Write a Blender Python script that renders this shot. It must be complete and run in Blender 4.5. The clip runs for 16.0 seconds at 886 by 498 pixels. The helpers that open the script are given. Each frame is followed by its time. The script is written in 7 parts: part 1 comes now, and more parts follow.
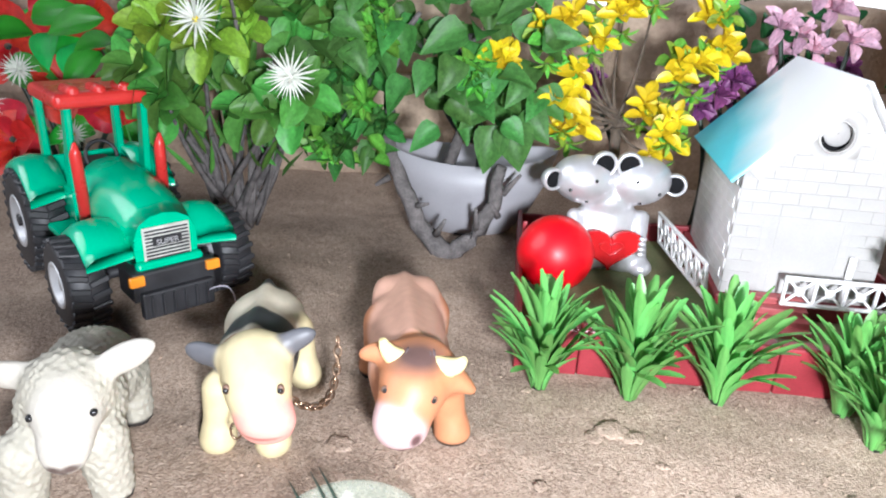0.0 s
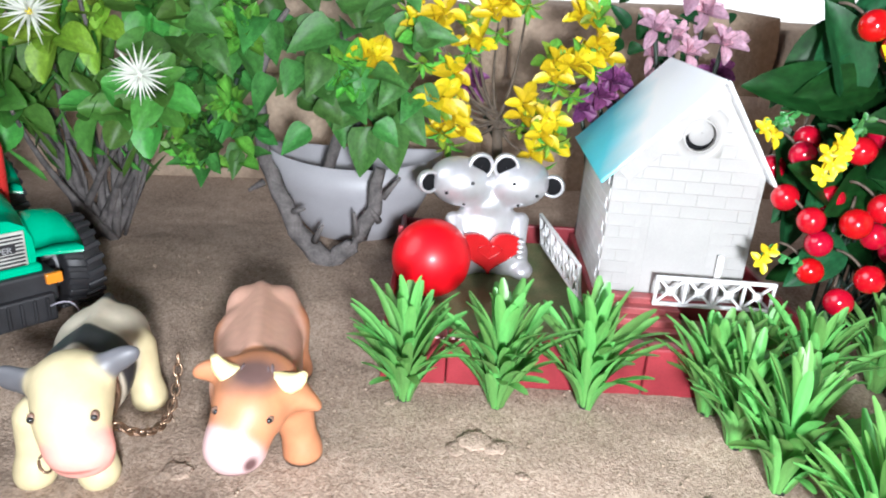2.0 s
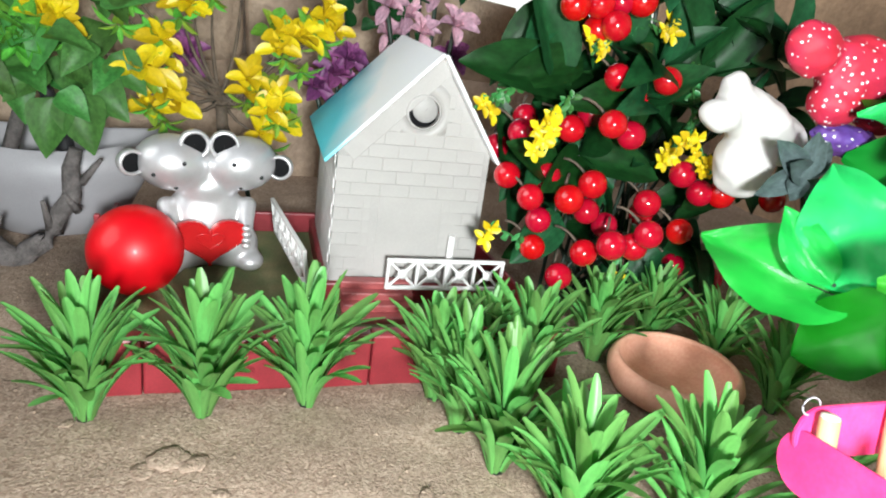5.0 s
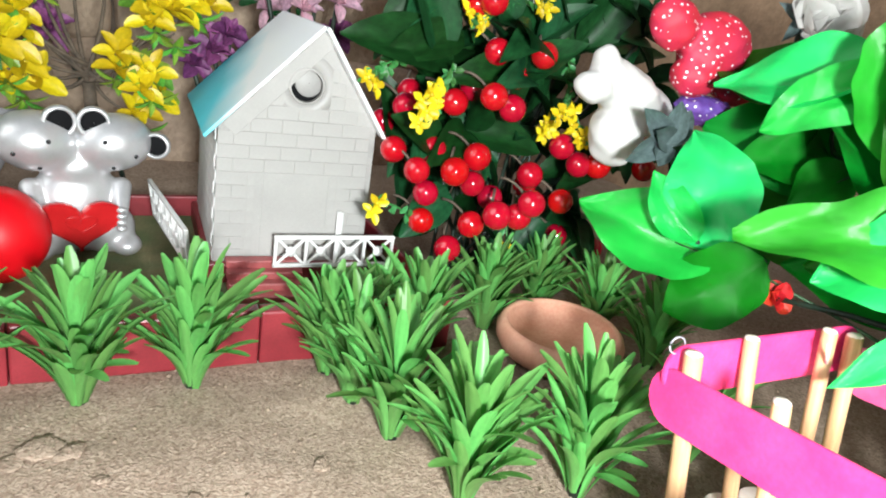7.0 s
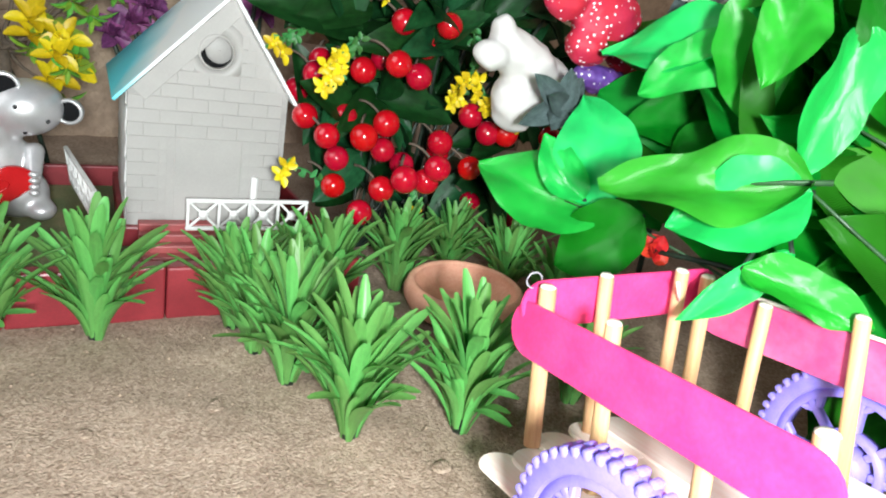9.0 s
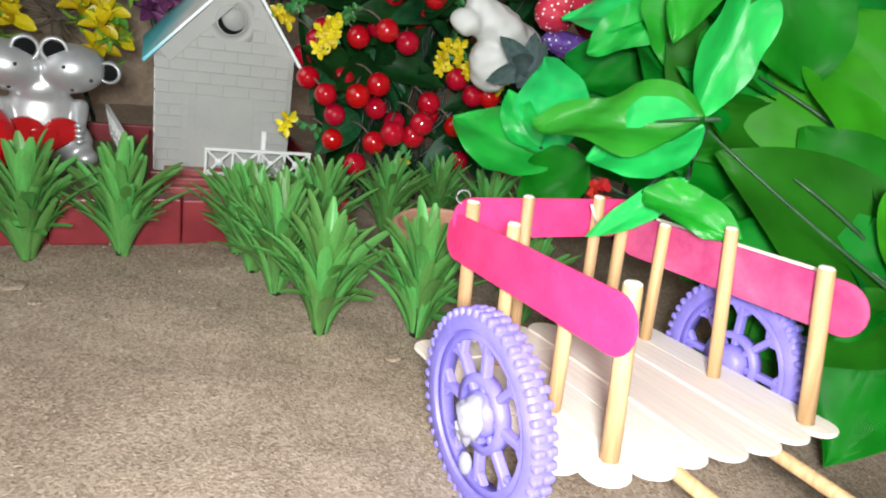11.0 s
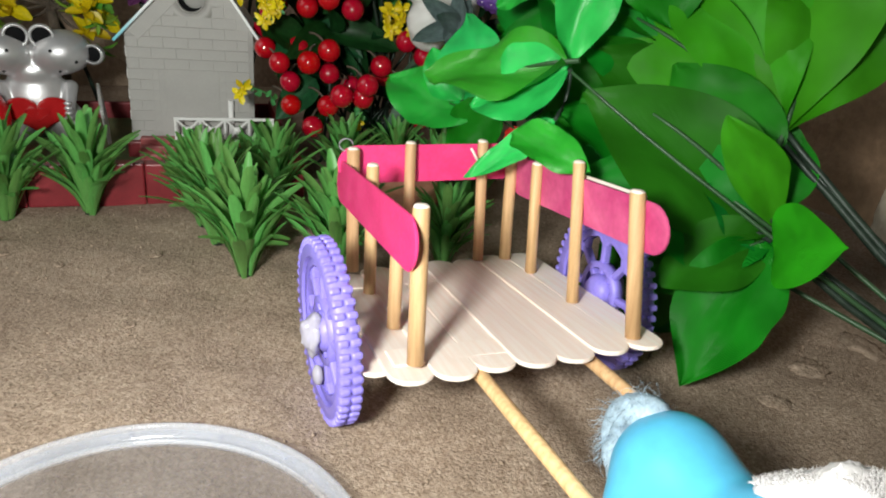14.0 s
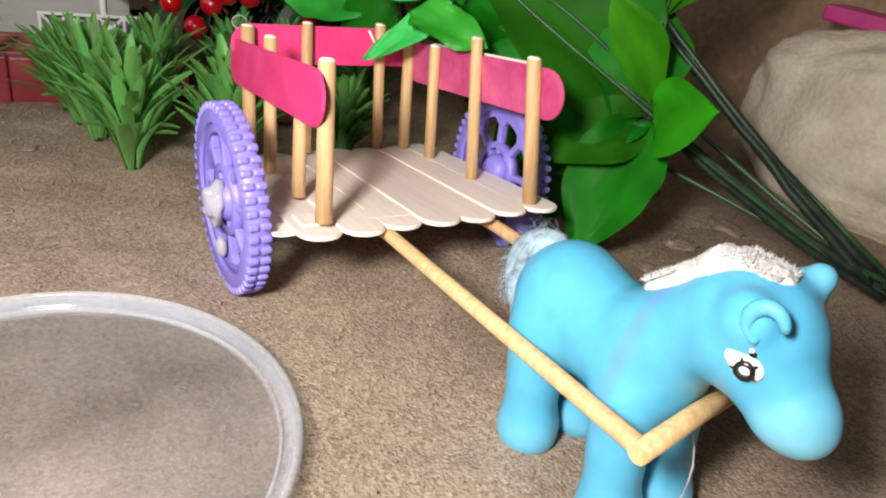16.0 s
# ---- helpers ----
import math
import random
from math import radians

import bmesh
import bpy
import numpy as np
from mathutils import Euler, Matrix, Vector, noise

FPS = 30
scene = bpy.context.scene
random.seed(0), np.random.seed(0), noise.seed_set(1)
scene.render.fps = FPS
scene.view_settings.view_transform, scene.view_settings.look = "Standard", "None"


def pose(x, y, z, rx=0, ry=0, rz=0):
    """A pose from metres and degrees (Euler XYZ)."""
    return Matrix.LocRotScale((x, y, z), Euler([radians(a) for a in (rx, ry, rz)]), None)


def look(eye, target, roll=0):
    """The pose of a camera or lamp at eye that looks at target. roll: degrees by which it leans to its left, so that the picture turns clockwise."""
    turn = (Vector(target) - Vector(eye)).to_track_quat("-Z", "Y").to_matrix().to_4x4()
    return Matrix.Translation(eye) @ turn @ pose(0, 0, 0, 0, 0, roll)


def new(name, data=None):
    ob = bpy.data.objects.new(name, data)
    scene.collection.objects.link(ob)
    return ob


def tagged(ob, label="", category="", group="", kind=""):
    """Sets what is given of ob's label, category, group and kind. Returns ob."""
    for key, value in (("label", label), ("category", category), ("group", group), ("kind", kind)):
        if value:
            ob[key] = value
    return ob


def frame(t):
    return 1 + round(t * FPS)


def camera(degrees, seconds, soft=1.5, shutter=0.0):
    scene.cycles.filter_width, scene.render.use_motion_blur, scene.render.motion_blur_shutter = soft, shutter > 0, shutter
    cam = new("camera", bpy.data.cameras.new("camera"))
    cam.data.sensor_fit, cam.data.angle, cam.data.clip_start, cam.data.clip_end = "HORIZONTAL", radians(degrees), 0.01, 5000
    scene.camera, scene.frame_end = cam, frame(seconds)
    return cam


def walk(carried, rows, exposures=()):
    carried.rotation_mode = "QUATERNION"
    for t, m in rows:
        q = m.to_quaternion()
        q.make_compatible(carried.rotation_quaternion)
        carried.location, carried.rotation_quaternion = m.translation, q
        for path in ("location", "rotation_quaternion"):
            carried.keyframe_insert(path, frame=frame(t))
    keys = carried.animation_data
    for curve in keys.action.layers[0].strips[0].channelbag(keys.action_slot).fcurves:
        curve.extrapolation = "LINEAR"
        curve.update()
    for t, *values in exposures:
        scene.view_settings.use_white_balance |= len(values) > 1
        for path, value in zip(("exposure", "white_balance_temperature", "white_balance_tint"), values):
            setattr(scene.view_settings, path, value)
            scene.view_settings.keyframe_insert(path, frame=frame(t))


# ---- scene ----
cam = camera(65.20, 16.0, 2.0)
PATH = [
    (0, (0.02480, 0.00711, 0.25045), (0.01641, 0.93417, -0.12437), 2.78),
    (0.5, (0.03400, 0.00675, 0.25163), (0.04899, 0.93625, -0.11689), 3.06),
    (1, (0.04508, 0.01529, 0.25034), (0.07996, 0.94446, -0.11765), 3.10),
    (1.5, (0.05703, 0.02060, 0.24897), (0.11603, 0.94856, -0.11900), 3.30),
    (2, (0.06998, 0.02549, 0.24477), (0.16129, 0.95342, -0.11664), 3.81),
    (2.5, (0.08259, 0.03276, 0.24029), (0.20248, 0.95767, -0.12051), 3.94),
    (3, (0.09186, 0.03657, 0.23716), (0.26252, 0.95652, -0.11578), 4.83),
    (3.5, (0.10248, 0.03965, 0.23587), (0.31340, 0.95358, -0.11091), 5.44),
    (4, (0.11270, 0.04249, 0.23157), (0.36785, 0.94466, -0.11626), 6.08),
    (4.5, (0.12132, 0.04996, 0.23106), (0.44742, 0.93004, -0.11410), 7.17),
    (7, (0.12561, 0.04110, 0.21886), (0.64202, 0.83124, -0.11129), 9.08),
    (7.5, (0.13023, 0.03700, 0.21813), (0.68145, 0.80342, -0.11164), 9.51),
    (8, (0.13151, 0.02832, 0.21330), (0.68707, 0.78993, -0.12032), 9.87),
    (8.5, (0.14055, 0.01491, 0.21172), (0.70177, 0.77329, -0.11978), 9.84),
    (11, (0.15475, -0.09569, 0.20673), (0.65447, 0.69551, -0.14581), 9.64),
    (11.5, (0.16167, -0.11836, 0.20593), (0.62085, 0.68882, -0.16502), 8.78),
    (12, (0.17491, -0.13616, 0.20808), (0.60808, 0.68034, -0.17361), 8.02),
    (12.5, (0.18221, -0.15128, 0.21014), (0.59759, 0.67320, -0.17416), 7.44),
    (13, (0.19842, -0.16812, 0.20933), (0.58771, 0.66018, -0.19363), 6.87),
    (13.5, (0.21704, -0.16881, 0.21734), (0.64019, 0.65088, -0.16876), 5.89),
    (14, (0.23313, -0.17976, 0.21556), (0.63487, 0.64427, -0.18393), 5.61),
    (14.5, (0.24250, -0.19633, 0.21247), (0.63233, 0.62758, -0.19887), 5.33),
    (15, (0.24344, -0.20236, 0.20380), (0.69668, 0.58508, -0.21393), 6.45),
    (15.5, (0.23051, -0.19972, 0.19385), (0.72501, 0.55608, -0.23538), 7.88),
    (16, (0.21703, -0.19802, 0.18168), (0.75465, 0.51748, -0.26444), 9.09),
]
EXPOSURES = [(0, 1.04, 5850, 11), (2.5, 0.90, 5950, 9), (4.0, 0.66, 6250, 6), (8.0, 0.50, 6200, 4), (11.0, -0.34, 6300, 3), (13.5, -0.80, 6550, 2), (16, -0.98, 6900, 9)]
walk(cam, [(t, look(eye, target, roll)) for t, eye, target, roll in PATH], EXPOSURES)

# ---- light: soft daylight from a low opening on the left, open sky above ----
world = bpy.data.worlds.new("sky")
scene.world = world
world.use_nodes = True
wn = world.node_tree
wn.nodes.clear()
sky = wn.nodes.new("ShaderNodeTexSky")
sky.sky_type, sky.sun_disc = "NISHITA", False
sky.sun_elevation, sky.sun_rotation = radians(35), radians(-98)
wbg = wn.nodes.new("ShaderNodeBackground")
wbg.inputs["Strength"].default_value = 0.016
wout = wn.nodes.new("ShaderNodeOutputWorld")
wn.links.new(sky.outputs[0], wbg.inputs[0])
wn.links.new(wbg.outputs[0], wout.inputs[0])
sun = new("sun", bpy.data.lights.new("sun", "SUN"))
sun.data.energy, sun.data.angle, sun.data.color = 0.95, radians(45), (1.0, 0.98, 0.96)
sun.matrix_world = look((-1.0, -0.15, 0.70), (0, 0, 0))
# a still lamp for the torch carried beside the camera: short hard shadows behind the toys
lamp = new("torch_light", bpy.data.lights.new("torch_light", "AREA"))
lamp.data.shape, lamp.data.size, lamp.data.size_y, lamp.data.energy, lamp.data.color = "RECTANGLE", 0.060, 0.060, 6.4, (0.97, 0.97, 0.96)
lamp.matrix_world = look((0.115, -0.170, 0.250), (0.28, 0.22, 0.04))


# ---- materials ----
def material(name, color, rough=0.5, metal=0.0, vary=0.15, scale=60.0, fine=900.0, bump=0.25, depth=0.0004, coat=0.0, through_light=0.0, tint=None, spread=0.0, spec=0.5):
    """A surface with stains at one scale and grain at a finer one. tint: the second colour of the stains. spread: change from piece to piece."""
    m = bpy.data.materials.new(name)
    m.use_nodes = True
    nt = m.node_tree
    b = nt.nodes["Principled BSDF"]
    link = nt.links.new
    tc = nt.nodes.new("ShaderNodeTexCoord")
    n1 = nt.nodes.new("ShaderNodeTexNoise")
    n1.inputs["Scale"].default_value, n1.inputs["Detail"].default_value = scale, 6
    n2 = nt.nodes.new("ShaderNodeTexNoise")
    n2.inputs["Scale"].default_value, n2.inputs["Detail"].default_value = fine, 3
    link(tc.outputs["Object"], n1.inputs["Vector"])
    link(tc.outputs["Object"], n2.inputs["Vector"])
    ramp = nt.nodes.new("ShaderNodeValToRGB")
    dark = tint or tuple(c * (1 - vary * 2) for c in color)
    light = color if tint else tuple(min(1.0, c * (1 + vary)) for c in color)
    ramp.color_ramp.elements[0].position, ramp.color_ramp.elements[1].position = 0.3, 0.7
    ramp.color_ramp.elements[0].color, ramp.color_ramp.elements[1].color = (*dark, 1), (*light, 1)
    link(n1.outputs["Fac"], ramp.inputs[0])
    grain = nt.nodes.new("ShaderNodeMix")
    grain.data_type, grain.blend_type = "RGBA", "OVERLAY"
    grain.inputs[0].default_value = min(1.0, vary * 2.5)
    link(ramp.outputs[0], grain.inputs[6])
    link(n2.outputs["Color"], grain.inputs[7])
    out = grain.outputs[2]
    bw = nt.nodes.new("ShaderNodeRGBToBW")
    link(n2.outputs["Color"], bw.inputs[0])
    link(bw.outputs[0], grain.inputs[7])
    if spread:
        info = nt.nodes.new("ShaderNodeObjectInfo")
        hsv = nt.nodes.new("ShaderNodeHueSaturation")
        span = nt.nodes.new("ShaderNodeMapRange")
        span.inputs["To Min"].default_value, span.inputs["To Max"].default_value = 1 - spread, 1 + spread
        link(info.outputs["Random"], span.inputs["Value"])
        link(span.outputs[0], hsv.inputs["Value"])
        turn = nt.nodes.new("ShaderNodeMapRange")
        turn.inputs["To Min"].default_value, turn.inputs["To Max"].default_value = 0.5 - spread * 0.06, 0.5 + spread * 0.06
        link(info.outputs["Random"], turn.inputs["Value"])
        link(turn.outputs[0], hsv.inputs["Hue"])
        link(out, hsv.inputs["Color"])
        out = hsv.outputs[0]
    link(out, b.inputs["Base Color"])
    rr = nt.nodes.new("ShaderNodeMapRange")
    rr.inputs["To Min"].default_value, rr.inputs["To Max"].default_value = max(0.02, rough - 0.08), min(1.0, rough + 0.1)
    link(n1.outputs["Fac"], rr.inputs["Value"])
    link(rr.outputs[0], b.inputs["Roughness"])
    b.inputs["Metallic"].default_value = metal
    b.inputs["Coat Weight"].default_value = coat
    b.inputs["Specular IOR Level"].default_value = spec
    if bump:
        bp = nt.nodes.new("ShaderNodeBump")
        bp.inputs["Strength"].default_value, bp.inputs["Distance"].default_value = bump, depth
        link(n2.outputs["Fac"], bp.inputs["Height"])
        link(bp.outputs[0], b.inputs["Normal"])
    if through_light:
        tr = nt.nodes.new("ShaderNodeBsdfTranslucent")
        link(out, tr.inputs["Color"])
        mix = nt.nodes.new("ShaderNodeMixShader")
        mix.inputs[0].default_value = through_light
        link(b.outputs[0], mix.inputs[1])
        link(tr.outputs[0], mix.inputs[2])
        link(mix.outputs[0], nt.nodes["Material Output"].inputs["Surface"])
    return m


def painted(name, rough=0.45, bump=0.3, depth=0.0003, fine=700.0, coat=0.0):
    """Moulded toy plastic whose paint is held on the mesh, as the colour layer 'paint'."""
    m = material(name, (0.5, 0.5, 0.5), rough, bump=bump, depth=depth, fine=fine, coat=coat)
    nt = m.node_tree
    at = nt.nodes.new("ShaderNodeVertexColor")
    at.layer_name = "paint"
    n = nt.nodes.new("ShaderNodeTexNoise")
    n.inputs["Scale"].default_value, n.inputs["Detail"].default_value = 130, 5
    tc = nt.nodes.new("ShaderNodeTexCoord")
    nt.links.new(tc.outputs["Object"], n.inputs["Vector"])
    mr = nt.nodes.new("ShaderNodeMapRange")
    mr.inputs["To Min"].default_value, mr.inputs["To Max"].default_value = 0.78, 1.15
    nt.links.new(n.outputs["Fac"], mr.inputs["Value"])
    hsv = nt.nodes.new("ShaderNodeHueSaturation")
    nt.links.new(at.outputs["Color"], hsv.inputs["Color"])
    nt.links.new(mr.outputs[0], hsv.inputs["Value"])
    nt.links.new(hsv.outputs[0], nt.nodes["Principled BSDF"].inputs["Base Color"])
    return m


def glassy(name, color, rough, clear, scale=40, vary=0.08):
    """Milky translucent plastic: part see-through, part white."""
    m = material(name, color, rough, vary=vary, scale=scale, bump=0.1)
    nt = m.node_tree
    tp = nt.nodes.new("ShaderNodeBsdfTransparent")
    mix = nt.nodes.new("ShaderNodeMixShader")
    mix.inputs[0].default_value = clear
    nt.links.new(nt.nodes["Principled BSDF"].outputs[0], mix.inputs[1])
    nt.links.new(tp.outputs[0], mix.inputs[2])
    nt.links.new(mix.outputs[0], nt.nodes["Material Output"].inputs["Surface"])
    return m


def sand_material():
    m = material("dry_sand", (0.385, 0.292, 0.222), 0.95, vary=0.10, scale=16, fine=700, bump=0.85, depth=0.0014, tint=(0.285, 0.212, 0.160), spec=0.2)
    nt = m.node_tree
    b = nt.nodes["Principled BSDF"]
    tc = nt.nodes.new("ShaderNodeTexCoord")
    v = nt.nodes.new("ShaderNodeTexVoronoi")
    v.inputs["Scale"].default_value = 620
    nt.links.new(tc.outputs["Object"], v.inputs["Vector"])
    src = b.inputs["Base Color"].links[0].from_socket
    mix = nt.nodes.new("ShaderNodeMix")
    mix.data_type, mix.blend_type = "RGBA", "SOFT_LIGHT"
    mix.inputs[0].default_value = 0.52
    nt.links.new(src, mix.inputs[6])
    grey = nt.nodes.new("ShaderNodeRGBToBW")
    nt.links.new(v.outputs["Color"], grey.inputs[0])
    nt.links.new(grey.outputs[0], mix.inputs[7])
    hs = nt.nodes.new("ShaderNodeHueSaturation")
    hs.inputs["Saturation"].default_value = 1.0
    nt.links.new(mix.outputs[2], hs.inputs["Color"])
    nt.links.new(hs.outputs[0], b.inputs["Base Color"])
    # shallow pits and ridges of pressed sand
    pits = nt.nodes.new("ShaderNodeTexNoise")
    pits.inputs["Scale"].default_value, pits.inputs["Detail"].default_value, pits.inputs["Roughness"].default_value = 95, 5, 0.62
    nt.links.new(tc.outputs["Object"], pits.inputs["Vector"])
    rel = nt.nodes.new("ShaderNodeBump")
    rel.inputs["Strength"].default_value, rel.inputs["Distance"].default_value = 0.42, 0.0022
    nt.links.new(pits.outputs["Fac"], rel.inputs["Height"])
    nt.links.new(rel.outputs[0], b.inputs["Normal"].links[0].from_node.inputs["Normal"])
    return m


def wood_material(name, color, dark, along=1, scale=1.0):
    """Pale wood with grain along one axis of the piece."""
    m = material(name, color, 0.6, vary=0.1, scale=30, fine=500, bump=0.2, tint=dark, spread=0.08)
    nt = m.node_tree
    mp = nt.nodes.new("ShaderNodeMapping")
    mp.inputs["Scale"].default_value = [14 * scale if a != along else 0.6 * scale for a in range(3)]
    tc = nt.nodes.new("ShaderNodeTexCoord")
    nt.links.new(tc.outputs["Object"], mp.inputs["Vector"])
    for n in nt.nodes:
        if n.bl_idname == "ShaderNodeTexNoise":
            for l in list(n.inputs["Vector"].links):
                nt.links.remove(l)
            nt.links.new(mp.outputs[0], n.inputs["Vector"])
    return m


def woven(m, scale=85.0, height=0.0016):
    """Adds the fine slanting weave of pressed cloth to a leaf."""
    nt = m.node_tree
    tc = nt.nodes.new("ShaderNodeTexCoord")
    wave = nt.nodes.new("ShaderNodeTexWave")
    wave.bands_direction = "DIAGONAL"
    wave.inputs["Scale"].default_value, wave.inputs["Distortion"].default_value, wave.inputs["Detail"].default_value = scale, 1.2, 2
    nt.links.new(tc.outputs["Object"], wave.inputs["Vector"])
    old = next(n for n in nt.nodes if n.type == "BUMP")
    bp = nt.nodes.new("ShaderNodeBump")
    bp.inputs["Strength"].default_value, bp.inputs["Distance"].default_value = 0.30, height
    nt.links.new(wave.outputs["Fac"], bp.inputs["Height"])
    nt.links.new(old.outputs[0], bp.inputs["Normal"])
    nt.links.new(bp.outputs[0], nt.nodes["Principled BSDF"].inputs["Normal"])


SAND = sand_material()
CLOD = material("sand_clod", (0.35, 0.26, 0.19), 0.95, vary=0.2, scale=150, bump=0.8, depth=0.001)
ROCK = material("sandstone", (0.50, 0.38, 0.28), 0.9, vary=0.16, scale=12, fine=160, bump=0.9, depth=0.003, tint=(0.33, 0.24, 0.18), spread=0.10)
MUD = material("brown_mud_plaster", (0.38, 0.25, 0.155), 0.85, vary=0.2, scale=9, fine=120, bump=0.7, depth=0.004, tint=(0.22, 0.135, 0.082))
BOULDER = material("pale_boulder", (0.80, 0.70, 0.56), 0.92, vary=0.16, scale=26, fine=240, bump=0.8, depth=0.0018, tint=(0.56, 0.47, 0.37))
MORTAR = material("dark_mortar", (0.16, 0.12, 0.09), 0.95, vary=0.2, scale=30, bump=0.8, depth=0.002)
GRASS = material("green_plastic_blade", (0.165, 0.42, 0.105), 0.40, vary=0.08, through_light=0.34, spread=0.30, scale=3.5, fine=14, bump=0.06, depth=0.002)
# a deeper green, with the shade inside the bunch put into its colour
CLOTH_DEEP_SHADED = material("deep_green_shaded_cloth_leaf", (0.012, 0.215, 0.009), 0.46, vary=0.16, through_light=0.22, spec=0.25, spread=0.30, scale=2.2, fine=3.0, bump=0.22, depth=0.008)
CLOTH_LIGHT = material("light_green_cloth_leaf", (0.046, 0.390, 0.010), 0.48, vary=0.16, through_light=0.28, spec=0.3, spread=0.2, scale=2.2, fine=3.0, bump=0.20, depth=0.008)
CLOTH = material("green_satin_leaf", (0.034, 0.50, 0.052), 0.32, vary=0.16, through_light=0.18, spread=0.40, scale=2.2, fine=3.0, bump=0.22, depth=0.008)
for cloth in (CLOTH_DEEP_SHADED, CLOTH_LIGHT, CLOTH):
    woven(cloth)
DARKLEAF = material("dark_green_leaf", (0.012, 0.066, 0.018), 0.44, spec=0.25, vary=0.25, through_light=0.1, spread=0.35, scale=3.5, fine=14, bump=0.06, depth=0.002)
IVY = material("ivy_leaf", (0.070, 0.21, 0.045), 0.46, spec=0.3, vary=0.22, through_light=0.2, spread=0.35, scale=3.5, fine=14, bump=0.06, depth=0.002)
SUCCULENT = material("succulent_leaf", (0.16, 0.46, 0.060), 0.4, spec=0.3, vary=0.2, through_light=0.2, spread=0.3, scale=3.5, fine=14, bump=0.06, depth=0.002)
BOX_LEAF = material("round_bush_leaf", (0.10, 0.28, 0.05), 0.42, spec=0.3, vary=0.18, through_light=0.22, spread=0.45, scale=3.5, fine=14, bump=0.06, depth=0.002)
YELLOW = material("yellow_leaf", (0.78, 0.60, 0.012), 0.4, vary=0.12, through_light=0.2, spread=0.18, scale=3.5, fine=14, bump=0.06, depth=0.002)
LIME = material("yellow_green_leaf", (0.27, 0.44, 0.045), 0.4, vary=0.2, through_light=0.2, spread=0.3, scale=3.5, fine=14, bump=0.06, depth=0.002)
SPIKE = material("white_spiky_petal", (0.78, 0.80, 0.72), 0.5, vary=0.06, through_light=0.25, scale=3.5, fine=14, bump=0.06, depth=0.002)
PINK_FLOWER = material("dusty_pink_petal", (0.72, 0.44, 0.54), 0.5, vary=0.2, through_light=0.15, spread=0.3, scale=3.5, fine=14, bump=0.06, depth=0.002)
PURPLE_FLOWER = material("purple_petal", (0.26, 0.07, 0.22), 0.5, vary=0.25, through_light=0.15, spread=0.35, scale=3.5, fine=14, bump=0.06, depth=0.002)
RED_PETAL = material("red_fabric_petal", (0.62, 0.02, 0.018), 0.55, vary=0.12, through_light=0.15, spread=0.15, scale=3.5, fine=14, bump=0.06, depth=0.002)
ROSE_WHITE = material("white_fabric_petal", (0.82, 0.80, 0.78), 0.6, vary=0.04, through_light=0.25, scale=3.5, fine=14, bump=0.06, depth=0.002)
SEPAL = material("grey_green_sepal", (0.10, 0.14, 0.14), 0.5, vary=0.2, spread=0.2, scale=3.5, fine=14, bump=0.06, depth=0.002)
BERRY = material("glossy_red_berry", (0.44, 0.003, 0.016), 0.10, vary=0.10, scale=70, bump=0.05, coat=0.6, spread=0.08)
BALL_RED = material("shiny_red_ball", (0.86, 0.002, 0.012), 0.42, vary=0.03, scale=40, bump=0.03, coat=0.35, through_light=0.25)
LEAF_STEM = material("green_leaf_stem", (0.040, 0.100, 0.040), 0.42, vary=0.2, scale=60, bump=0.2)
STEM = material("dark_green_stem", (0.020, 0.036, 0.024), 0.45, vary=0.25, scale=90, bump=0.3)
BARK = material("grey_brown_bark", (0.145, 0.130, 0.125), 0.85, vary=0.25, scale=90, fine=420, bump=0.9, depth=0.0015)
TWIG = material("brown_twig", (0.12, 0.09, 0.065), 0.8, vary=0.25, scale=120, bump=0.6)
POT = material("white_ceramic_pot", (0.37, 0.36, 0.38), 0.45, vary=0.05, scale=25, bump=0.1)
CLAY = material("terracotta", (0.78, 0.41, 0.29), 0.72, vary=0.15, scale=45, fine=500, bump=0.3, tint=(0.62, 0.29, 0.19))
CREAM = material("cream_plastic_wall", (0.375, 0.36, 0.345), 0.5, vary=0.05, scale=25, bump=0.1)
# the shade of the brick grooves is put into this darker cream
GROOVE_SHADE = material("shaded_brick_groove", (0.365, 0.35, 0.335), 0.7, vary=0.15, scale=40)
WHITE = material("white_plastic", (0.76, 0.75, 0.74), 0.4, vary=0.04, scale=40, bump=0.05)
MAROON = material("maroon_plastic", (0.23, 0.022, 0.03), 0.38, vary=0.14, scale=35, bump=0.1)
MAROON_STEP = material("faded_red_plastic", (0.34, 0.075, 0.075), 0.45, vary=0.16, scale=60, bump=0.1)
MOSS = material("tray_earth", (0.24, 0.20, 0.10), 0.9, vary=0.25, scale=28, fine=600, bump=0.8, depth=0.001, tint=(0.09, 0.14, 0.05))
SILVER = material("silver_paint", (0.62, 0.61, 0.62), 0.36, 0.55, vary=0.06, scale=60, fine=900, bump=0.08)
HOLLOW = material("matte_black_hollow", (0.010, 0.010, 0.011), 0.9, vary=0.1, spec=0.1)
BLACK = material("black_paint", (0.012, 0.012, 0.013), 0.3, vary=0.1)
HEART = material("red_enamel_heart", (0.50, 0.012, 0.015), 0.2, vary=0.08, coat=0.4)
T_GREEN = material("green_toy_plastic", (0.0, 0.47, 0.25), 0.24, vary=0.06, scale=30, bump=0.04, coat=0.3)
T_RED = material("red_toy_plastic", (0.62, 0.035, 0.03), 0.28, vary=0.06, scale=30, bump=0.04)
T_BLACK = material("black_rubbery_plastic", (0.025, 0.025, 0.028), 0.5, vary=0.2, scale=60, bump=0.3)
